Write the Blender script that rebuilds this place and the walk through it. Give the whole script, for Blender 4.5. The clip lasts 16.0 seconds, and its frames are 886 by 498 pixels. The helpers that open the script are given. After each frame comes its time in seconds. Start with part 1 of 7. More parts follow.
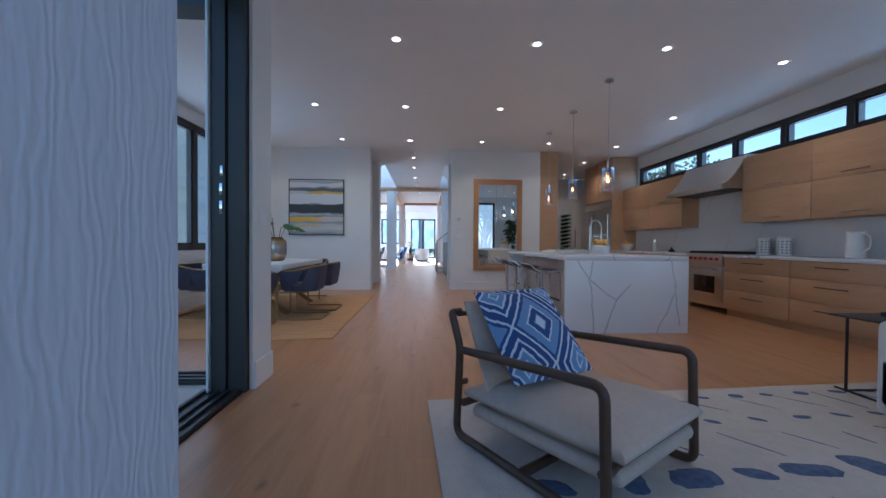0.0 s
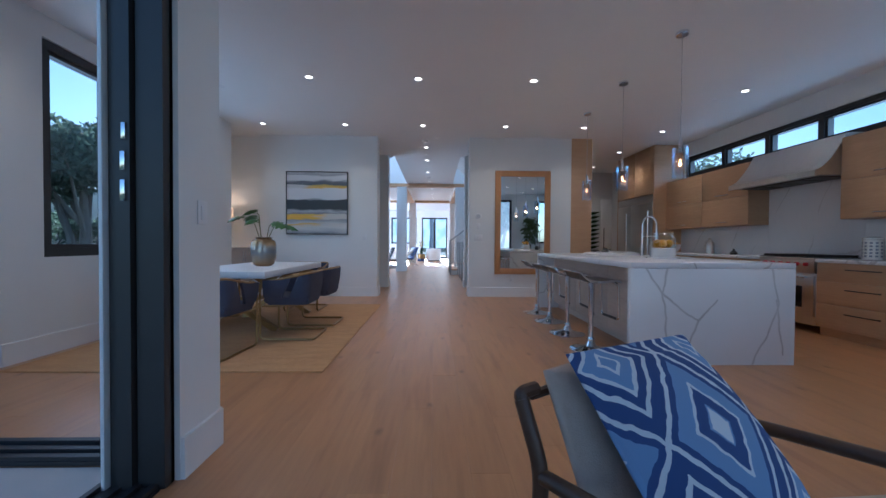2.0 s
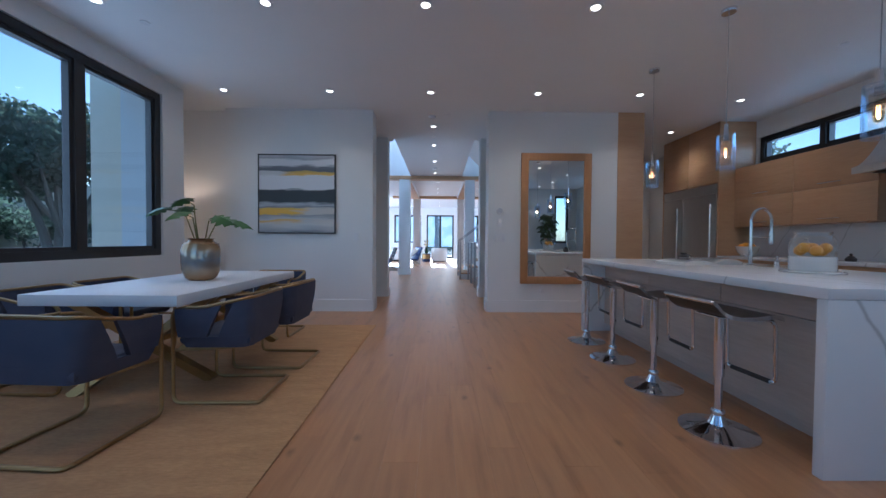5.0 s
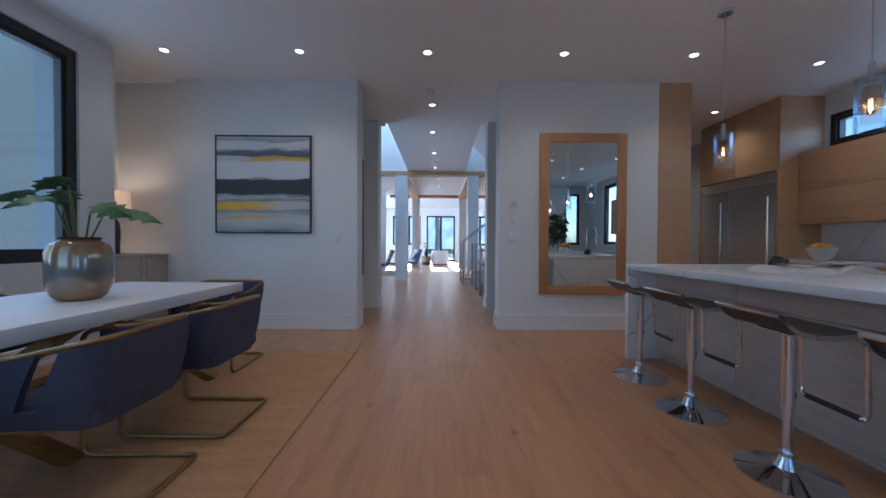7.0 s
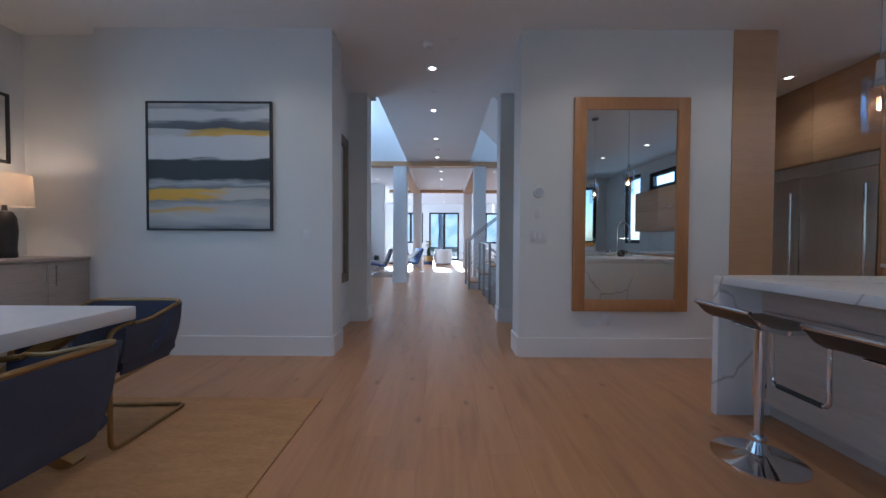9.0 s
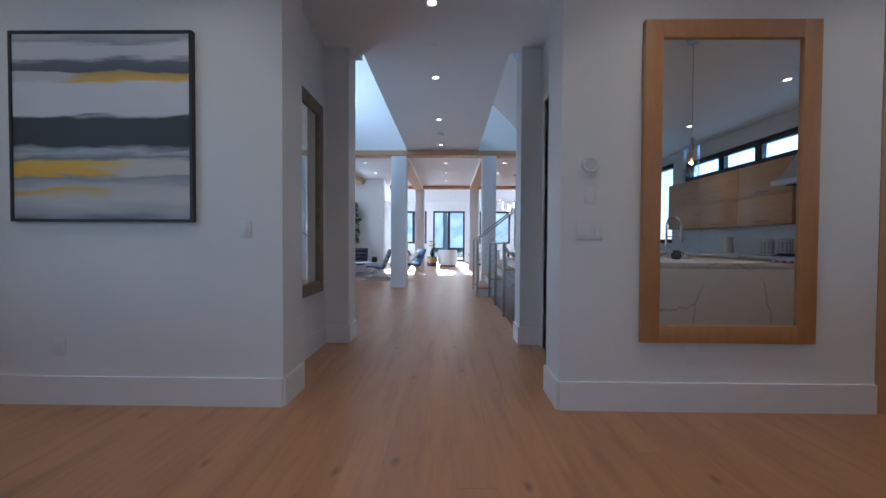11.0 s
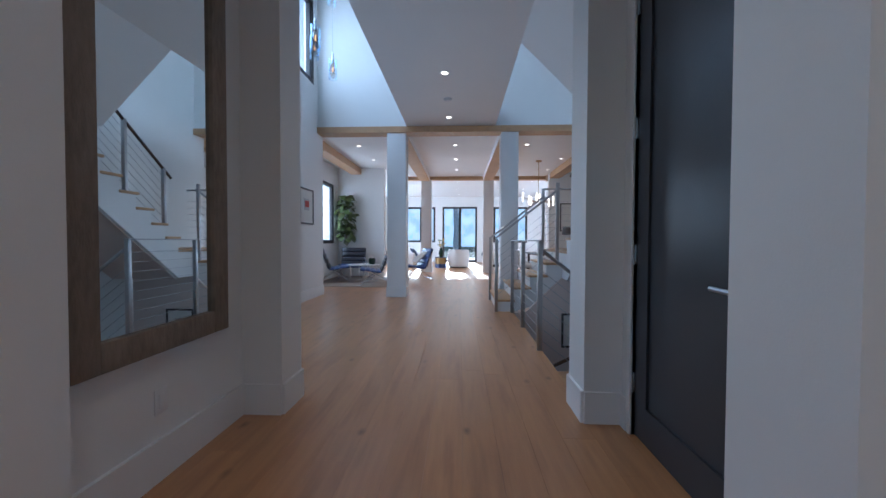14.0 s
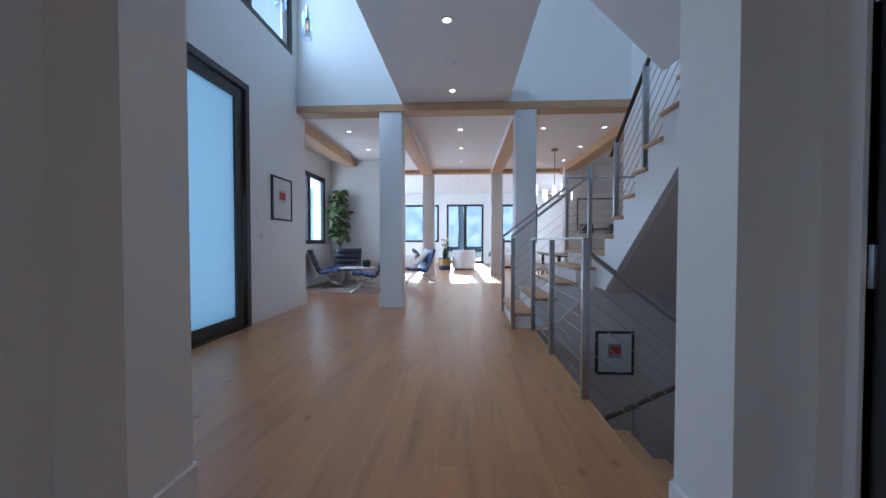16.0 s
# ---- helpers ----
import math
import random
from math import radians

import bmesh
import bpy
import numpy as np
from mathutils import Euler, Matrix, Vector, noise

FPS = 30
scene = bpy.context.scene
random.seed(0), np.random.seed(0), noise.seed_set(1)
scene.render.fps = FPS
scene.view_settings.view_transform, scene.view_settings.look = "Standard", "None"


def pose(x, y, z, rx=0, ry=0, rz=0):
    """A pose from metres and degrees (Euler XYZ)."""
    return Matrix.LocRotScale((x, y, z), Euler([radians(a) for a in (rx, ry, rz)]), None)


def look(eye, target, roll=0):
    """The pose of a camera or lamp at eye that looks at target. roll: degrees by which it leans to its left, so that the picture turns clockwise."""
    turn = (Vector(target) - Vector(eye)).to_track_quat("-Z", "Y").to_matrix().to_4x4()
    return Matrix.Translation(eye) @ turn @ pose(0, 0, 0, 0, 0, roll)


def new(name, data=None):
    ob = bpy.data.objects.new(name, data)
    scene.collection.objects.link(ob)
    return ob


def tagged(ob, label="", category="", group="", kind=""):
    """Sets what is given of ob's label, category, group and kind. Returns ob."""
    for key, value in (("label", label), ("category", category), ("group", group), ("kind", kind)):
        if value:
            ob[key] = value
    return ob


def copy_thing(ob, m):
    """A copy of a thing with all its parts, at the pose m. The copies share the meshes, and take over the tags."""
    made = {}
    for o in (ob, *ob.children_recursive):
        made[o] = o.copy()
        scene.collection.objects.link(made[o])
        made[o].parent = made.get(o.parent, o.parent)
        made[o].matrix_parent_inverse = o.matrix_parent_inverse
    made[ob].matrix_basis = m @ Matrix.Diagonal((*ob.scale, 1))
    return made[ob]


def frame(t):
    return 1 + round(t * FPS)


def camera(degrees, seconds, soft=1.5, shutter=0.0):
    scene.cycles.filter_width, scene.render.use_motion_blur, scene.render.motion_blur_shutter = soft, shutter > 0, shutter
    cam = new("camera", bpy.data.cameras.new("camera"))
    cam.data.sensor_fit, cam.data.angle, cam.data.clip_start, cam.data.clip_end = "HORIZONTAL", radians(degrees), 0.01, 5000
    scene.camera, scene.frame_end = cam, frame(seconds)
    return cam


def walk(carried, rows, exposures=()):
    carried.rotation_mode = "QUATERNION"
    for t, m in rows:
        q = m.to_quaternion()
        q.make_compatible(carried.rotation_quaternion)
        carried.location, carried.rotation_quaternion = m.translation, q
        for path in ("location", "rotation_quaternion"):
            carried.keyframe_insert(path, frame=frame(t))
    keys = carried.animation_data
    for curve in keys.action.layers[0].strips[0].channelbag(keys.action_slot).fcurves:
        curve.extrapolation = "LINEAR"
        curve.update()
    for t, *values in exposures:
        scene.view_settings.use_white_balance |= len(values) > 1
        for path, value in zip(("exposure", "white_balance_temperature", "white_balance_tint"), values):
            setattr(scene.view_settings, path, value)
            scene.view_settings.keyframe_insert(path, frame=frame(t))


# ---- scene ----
cam = camera(100.6, 16.0)
PATH = [
    (0, (0.645, 1.03, 1.054), (0.745, 3.027, 1.025), 0.4),
    (0.5, (0.634, 1.29, 1.063), (0.716, 3.288, 1.033), 0.4),
    (1, (0.608, 1.544, 1.072), (0.674, 3.543, 1.038), 0.6),
    (1.5, (0.574, 1.792, 1.077), (0.629, 3.791, 1.041), 0.5),
    (2, (0.564, 2.05, 1.082), (0.608, 4.049, 1.048), 0.4),
    (2.5, (0.55, 2.303, 1.087), (0.587, 4.302, 1.051), 0.5),
    (3, (0.525, 2.557, 1.093), (0.558, 4.557, 1.059), 0.4),
    (3.5, (0.508, 2.812, 1.111), (0.534, 4.811, 1.072), 0.5),
    (4, (0.486, 3.064, 1.121), (0.509, 5.063, 1.084), 0.4),
    (4.2, (0.476, 3.163, 1.13), (0.5, 5.163, 1.086), 0.5),
    (6.5, (0.465, 4.388, 1.13), (0.481, 6.388, 1.094), 0.3),
    (7, (0.48, 4.676, 1.111), (0.497, 6.676, 1.08), 0.3),
    (7.5, (0.492, 4.948, 1.116), (0.506, 6.947, 1.082), 0.3),
    (8, (0.487, 5.231, 1.124), (0.498, 7.23, 1.088), 0.3),
    (8.5, (0.485, 5.524, 1.134), (0.491, 7.523, 1.097), 0.3),
    (9, (0.502, 5.817, 1.138), (0.499, 7.817, 1.094), 0.3),
    (9.2, (0.498, 5.926, 1.125), (0.499, 7.926, 1.093), 0.3),
    (11.5, (0.513, 7.293, 1.103), (0.475, 9.292, 1.062), 0.3),
    (12, (0.511, 7.574, 1.097), (0.466, 9.573, 1.059), 0.3),
    (12.5, (0.52, 7.854, 1.113), (0.46, 9.853, 1.068), 0.3),
    (13, (0.531, 8.14, 1.119), (0.461, 10.138, 1.074), 0.2),
    (13.5, (0.54, 8.431, 1.121), (0.458, 10.429, 1.069), 0.3),
    (14, (0.536, 8.745, 1.095), (0.445, 10.742, 1.049), 0.2),
    (14.5, (0.532, 9.031, 1.097), (0.43, 11.028, 1.05), 0.2),
    (15, (0.528, 9.312, 1.081), (0.423, 11.308, 1.036), 0.1),
    (15.5, (0.525, 9.59, 1.085), (0.415, 11.586, 1.04), 0.2),
    (16, (0.509, 9.878, 1.084), (0.392, 11.874, 1.038), 0.0),
]
walk(cam, [(t, look(eye, target, roll)) for t, eye, target, roll in PATH], [(0.0, 0.62, 4880, 8), (4.0, 0.47, 4680, 8), (6.5, 0.35, 4760, 8), (9.0, 0.27, 4880, 8), (11.0, 0.26, 5000, 8), (13.0, 0.20, 5000, 8), (15.0, 0.22, 5080, 8), (16.0, 0.22, 5080, 8)])

# ---- daylight ----
SUN_ELEVATION, SUN_AZIMUTH = radians(18.5), radians(-3)      # azimuth from +y towards +x
world = bpy.data.worlds.new("sky")
scene.world = world
world.use_nodes = True
wn = world.node_tree.nodes
sky = wn.new("ShaderNodeTexSky")
sky.sky_type = "NISHITA"
sky.sun_disc = False
sky.sun_elevation, sky.sun_rotation = SUN_ELEVATION, SUN_AZIMUTH
wn["Background"].inputs["Strength"].default_value = 0.15
sky.dust_density, sky.ozone_density = 0.8, 1.5
world.node_tree.links.new(sky.outputs[0], wn["Background"].inputs["Color"])

sun_data = bpy.data.lights.new("sun", "SUN")
sun_data.energy, sun_data.angle, sun_data.color = 4.0, radians(0.5), (1.0, 0.95, 0.87)
sun = new("sun", sun_data)
sd = Vector((math.sin(SUN_AZIMUTH) * math.cos(SUN_ELEVATION), math.cos(SUN_AZIMUTH) * math.cos(SUN_ELEVATION), math.sin(SUN_ELEVATION)))
sun.matrix_world = look(sd * 60, (0, 0, 0))


def window_light(place, toward, w, h, watts, colour=(0.80, 0.90, 1.0)):
    """Skylight that enters through a window's opening."""
    d = bpy.data.lights.new("window_light", "AREA")
    d.shape, d.size, d.size_y, d.energy, d.color = "RECTANGLE", w, h, watts, colour
    ob = new("window_light", d)
    ob.matrix_world = look(place, (place[0] + toward[0], place[1] + toward[1], place[2] + toward[2]))
    return ob


# ---- materials ----
def mat(name, colour, rough=0.5, metal=0.0, grain=None, spread=0.0, scale=8.0, bump=0.0, stretch=(1, 1, 1), coat=0.0, bump_scale=None, per_object=0.0):
    """A surface with noise at two scales in its colour, and a fine relief."""
    m = bpy.data.materials.new(name)
    m.use_nodes = True
    t = m.node_tree
    b = t.nodes["Principled BSDF"]
    b.inputs["Roughness"].default_value = rough
    b.inputs["Metallic"].default_value = metal
    b.inputs["Coat Weight"].default_value = coat
    b.inputs["Base Color"].default_value = (*colour, 1)
    tc = t.nodes.new("ShaderNodeTexCoord")
    mp = t.nodes.new("ShaderNodeMapping")
    mp.inputs["Scale"].default_value = stretch
    t.links.new(tc.outputs["Object"], mp.inputs["Vector"])
    vec = mp.outputs["Vector"]
    if per_object:
        oi = t.nodes.new("ShaderNodeObjectInfo")
        ad = t.nodes.new("ShaderNodeVectorMath")
        ad.operation = "MULTIPLY_ADD"
        cx = t.nodes.new("ShaderNodeCombineXYZ")
        for i in range(3):
            t.links.new(oi.outputs["Random"], cx.inputs[i])
        ad.inputs[1].default_value = (37.0, 53.0, 19.0)
        t.links.new(cx.outputs[0], ad.inputs[0])
        t.links.new(vec, ad.inputs[2])
        vec = ad.outputs[0]
    if grain:
        n1, n2 = t.nodes.new("ShaderNodeTexNoise"), t.nodes.new("ShaderNodeTexNoise")
        n1.inputs["Scale"].default_value, n1.inputs["Detail"].default_value = scale, 5
        n2.inputs["Scale"].default_value, n2.inputs["Detail"].default_value = scale * 0.13, 3
        for n in (n1, n2):
            t.links.new(vec, n.inputs["Vector"])
        mx = t.nodes.new("ShaderNodeMath")
        mx.operation = "MULTIPLY_ADD"
        mx.inputs[1].default_value = 0.55
        h = t.nodes.new("ShaderNodeMath")
        h.operation = "MULTIPLY"
        h.inputs[1].default_value = 0.45
        t.links.new(n2.outputs["Fac"], h.inputs[0])
        t.links.new(n1.outputs["Fac"], mx.inputs[0])
        t.links.new(h.outputs[0], mx.inputs[2])
        r = t.nodes.new("ShaderNodeValToRGB")
        r.color_ramp.elements[0].position, r.color_ramp.elements[1].position = 0.5 - 0.22, 0.5 + 0.22
        r.color_ramp.elements[0].color, r.color_ramp.elements[1].color = (*grain, 1), (*colour, 1)
        t.links.new(mx.outputs[0], r.inputs["Fac"])
        out = r.outputs["Color"]
        if per_object:
            hs = t.nodes.new("ShaderNodeHueSaturation")
            mr = t.nodes.new("ShaderNodeMapRange")
            mr.inputs["To Min"].default_value, mr.inputs["To Max"].default_value = 1 - per_object, 1 + per_object
            t.links.new(oi.outputs["Random"], mr.inputs["Value"])
            t.links.new(mr.outputs[0], hs.inputs["Value"])
            t.links.new(out, hs.inputs["Color"])
            out = hs.outputs["Color"]
        t.links.new(out, b.inputs["Base Color"])
        rr = t.nodes.new("ShaderNodeMapRange")
        rr.inputs["To Min"].default_value, rr.inputs["To Max"].default_value = max(0.02, rough - spread), min(1, rough + spread)
        t.links.new(mx.outputs[0], rr.inputs["Value"])
        t.links.new(rr.outputs[0], b.inputs["Roughness"])
    if bump:
        nb = t.nodes.new("ShaderNodeTexNoise")
        nb.inputs["Scale"].default_value, nb.inputs["Detail"].default_value = bump_scale or scale * 3, 4
        t.links.new(vec, nb.inputs["Vector"])
        bp = t.nodes.new("ShaderNodeBump")
        bp.inputs["Strength"].default_value, bp.inputs["Distance"].default_value = bump, 0.01
        t.links.new(nb.outputs["Fac"], bp.inputs["Height"])
        t.links.new(bp.outputs["Normal"], b.inputs["Normal"])
    return m


def glow(name, colour, strength):
    m = bpy.data.materials.new(name)
    m.use_nodes = True
    b = m.node_tree.nodes["Principled BSDF"]
    b.inputs["Base Color"].default_value = (*colour, 1)
    b.inputs["Emission Color"].default_value = (*colour, 1)
    b.inputs["Emission Strength"].default_value = strength
    return m


def glass(name, colour=(0.95, 0.98, 1.0), rough=0.0, sheen=0.035, edge=4.0, gloss=(1, 1, 1)):
    """Clear sheet: mostly see-through, with the gloss of a pane."""
    m = bpy.data.materials.new(name)
    m.use_nodes = True
    t = m.node_tree
    t.nodes.remove(t.nodes["Principled BSDF"])
    tr, gl, mx, fr = (t.nodes.new("ShaderNode" + k) for k in ("BsdfTransparent", "BsdfGlossy", "MixShader", "LayerWeight"))
    pw = t.nodes.new("ShaderNodeMath")
    pw.operation = "POWER"
    pw.inputs[1].default_value = edge
    gl.inputs["Color"].default_value = (*gloss, 1)
    sc = t.nodes.new("ShaderNodeMath")
    sc.operation = "MULTIPLY_ADD"
    sc.inputs[1].default_value, sc.inputs[2].default_value = 0.7, sheen
    fr.inputs["Blend"].default_value = 0.5
    t.links.new(fr.outputs["Facing"], pw.inputs[0])
    t.links.new(pw.outputs[0], sc.inputs[0])
    tr.inputs["Color"].default_value = (*colour, 1)
    gl.inputs["Roughness"].default_value = rough
    t.links.new(sc.outputs[0], mx.inputs[0])
    t.links.new(tr.outputs[0], mx.inputs[1])
    t.links.new(gl.outputs[0], mx.inputs[2])
    t.links.new(mx.outputs[0], t.nodes["Material Output"].inputs["Surface"])
    return m


def veined(name, base, vein, scale, width, rough=0.25):
    """White stone with thin wandering grey veins at two scales."""
    m = mat(name, base, rough, grain=tuple(c * 0.93 for c in base), scale=1.5)
    t = m.node_tree
    b = t.nodes["Principled BSDF"]
    old = b.inputs["Base Color"].links[0].from_socket
    tc = next(n for n in t.nodes if n.type == "TEX_COORD")
    un = t.nodes.new("ShaderNodeVectorMath")          # the slab laid out flat round its corners
    un.operation = "DOT_PRODUCT"
    un.inputs[1].default_value = (1.0, 0.7, 0.0)
    vn = t.nodes.new("ShaderNodeVectorMath")
    vn.operation = "DOT_PRODUCT"
    vn.inputs[1].default_value = (0.0, 0.62, 0.62)
    flat = t.nodes.new("ShaderNodeCombineXYZ")
    for n, k in ((un, 0), (vn, 1)):
        t.links.new(tc.outputs["Object"], n.inputs[0])
        t.links.new(n.outputs["Value"], flat.inputs[k])
    wob = t.nodes.new("ShaderNodeTexNoise")
    wob.inputs["Scale"].default_value, wob.inputs["Detail"].default_value = 2.0, 5
    t.links.new(flat.outputs[0], wob.inputs["Vector"])
    ad = t.nodes.new("ShaderNodeVectorMath")
    ad.operation = "MULTIPLY_ADD"
    ad.inputs[1].default_value = (0.42, 0.42, 0.0)
    t.links.new(wob.outputs["Color"], ad.inputs[0])
    t.links.new(flat.outputs[0], ad.inputs[2])
    vo = t.nodes.new("ShaderNodeTexVoronoi")
    vo.voronoi_dimensions = "2D"
    vo.feature = "DISTANCE_TO_EDGE"
    vo.inputs["Scale"].default_value = scale
    t.links.new(ad.outputs[0], vo.inputs["Vector"])
    ra = t.nodes.new("ShaderNodeMapRange")
    ra.inputs["From Min"].default_value, ra.inputs["From Max"].default_value = 0.0, width
    ra.inputs["To Min"].default_value, ra.inputs["To Max"].default_value = 0.75, 0.0
    t.links.new(vo.outputs["Distance"], ra.inputs["Value"])
    fade = t.nodes.new("ShaderNodeTexNoise")
    fade.inputs["Scale"].default_value = 1.7
    t.links.new(tc.outputs["Object"], fade.inputs["Vector"])
    fr = t.nodes.new("ShaderNodeMapRange")
    fr.inputs["From Min"].default_value, fr.inputs["From Max"].default_value = 0.38, 0.50
    t.links.new(fade.outputs["Fac"], fr.inputs["Value"])
    mu = t.nodes.new("ShaderNodeMath")
    mu.operation = "MULTIPLY"
    t.links.new(ra.outputs[0], mu.inputs[0])
    t.links.new(fr.outputs[0], mu.inputs[1])
    mx = t.nodes.new("ShaderNodeMix")
    mx.data_type = "RGBA"
    mx.inputs["B"].default_value = (*vein, 1)
    t.links.new(mu.outputs[0], mx.inputs["Factor"])
    t.links.new(old, mx.inputs["A"])
    t.links.new(mx.outputs["Result"], b.inputs["Base Color"])
    return m


def slab_veins(name, base, vein, runs, width, rough=0.25):
    """White stone whose grey veins follow given runs of (x, z) points on the slab, wandering a little."""
    m = mat(name, base, rough, grain=tuple(c * 0.95 for c in base), scale=1.5)
    t = m.node_tree
    b = t.nodes["Principled BSDF"]
    old = b.inputs["Base Color"].links[0].from_socket
    tc = next(n for n in t.nodes if n.type == "TEX_COORD")

    def vec(op, *args):
        n = t.nodes.new("ShaderNodeVectorMath")
        n.operation = op
        for i, a in enumerate(args):
            if isinstance(a, tuple):
                n.inputs[i].default_value = a
            else:
                t.links.new(a, n.inputs[i])
        return n

    def num(op, *args, clamp=False):
        n = t.nodes.new("ShaderNodeMath")
        n.operation, n.use_clamp = op, clamp
        for i, a in enumerate(args):
            if isinstance(a, (int, float)):
                n.inputs[i].default_value = a
            else:
                t.links.new(a, n.inputs[i])
        return n.outputs[0]
    wob = t.nodes.new("ShaderNodeTexNoise")
    wob.inputs["Scale"].default_value, wob.inputs["Detail"].default_value = 6.0, 5
    t.links.new(tc.outputs["Object"], wob.inputs["Vector"])
    shift = vec("MULTIPLY_ADD", wob.outputs["Color"], (0.05, 0.0, 0.05), tc.outputs["Object"])
    p = vec("MULTIPLY", vec("ADD", shift.outputs[0], (-0.025, 0.0, -0.025)).outputs[0], (1.0, 0.0, 1.0)).outputs[0]
    best = None
    for run in runs:
        for (x0, z0), (x1, z1) in zip(run, run[1:]):
            ba = Vector((x1 - x0, 0, z1 - z0))
            pa = vec("SUBTRACT", p, (x0, 0.0, z0)).outputs[0]
            h = num("DIVIDE", vec("DOT_PRODUCT", pa, tuple(ba)).outputs["Value"], ba.length_squared, clamp=True)
            on = vec("SCALE", tuple(ba))
            t.links.new(h, on.inputs["Scale"])
            d = vec("LENGTH", vec("SUBTRACT", pa, on.outputs[0]).outputs[0]).outputs["Value"]
            best = d if best is None else num("MINIMUM", best, d)
    fade = t.nodes.new("ShaderNodeTexNoise")
    fade.inputs["Scale"].default_value = 5.0
    t.links.new(tc.outputs["Object"], fade.inputs["Vector"])
    ra = t.nodes.new("ShaderNodeMapRange")
    ra.interpolation_type = "SMOOTHSTEP"
    ra.inputs["From Max"].default_value = width
    ra.inputs["To Min"].default_value, ra.inputs["To Max"].default_value = 1.0, 0.0
    t.links.new(best, ra.inputs["Value"])
    mx = t.nodes.new("ShaderNodeMix")
    mx.data_type = "RGBA"
    mx.inputs["B"].default_value = (*vein, 1)
    t.links.new(num("MULTIPLY", ra.outputs[0], num("MULTIPLY_ADD", fade.outputs["Fac"], 0.9, 0.25, clamp=True)), mx.inputs["Factor"])
    t.links.new(old, mx.inputs["A"])
    t.links.new(mx.outputs["Result"], b.inputs["Base Color"])
    return m


M_WALL = mat("white_wall_paint", (0.80, 0.80, 0.79), 0.55, grain=(0.77, 0.77, 0.76), scale=3, bump=0.06, bump_scale=180)
M_CEIL = mat("white_ceiling_paint", (0.86, 0.855, 0.85), 0.5, grain=(0.83, 0.825, 0.82), scale=2, bump=0.05, bump_scale=120)
M_TRIM = mat("white_satin_trim", (0.82, 0.82, 0.82), 0.35, grain=(0.79, 0.79, 0.79), scale=4)
M_STUCCO = mat("white_combed_stucco", (0.67, 0.67, 0.73), 0.85, grain=(0.60, 0.60, 0.66), scale=16, bump=0.55, bump_scale=22, stretch=(1, 1, 0.12))
st_ = M_STUCCO.node_tree
s_tc, s_mp, s_w, s_b = (st_.nodes.new("ShaderNode" + k) for k in ("TexCoord", "Mapping", "TexWave", "Bump"))
s_mp.inputs["Scale"].default_value = (1, 1, 0.30)
s_w.bands_direction = "Y"
for key, val in (("Scale", 13.0), ("Distortion", 11.0), ("Detail", 2.5), ("Detail Scale", 1.4)):
    s_w.inputs[key].default_value = val
s_b.inputs["Strength"].default_value, s_b.inputs["Distance"].default_value = 0.32, 0.005
st_.links.new(s_tc.outputs["Object"], s_mp.inputs["Vector"])
st_.links.new(s_mp.outputs["Vector"], s_w.inputs["Vector"])
st_.links.new(s_w.outputs["Fac"], s_b.inputs["Height"])
st_.links.new(s_b.outputs["Normal"], st_.nodes["Principled BSDF"].inputs["Normal"])
M_PLANK = mat("oiled_oak_plank", (0.53, 0.275, 0.118), 0.36, grain=(0.41, 0.198, 0.08), spread=0.1, scale=5, stretch=(7, 0.45, 7), bump=0.08, bump_scale=30, per_object=0.055)


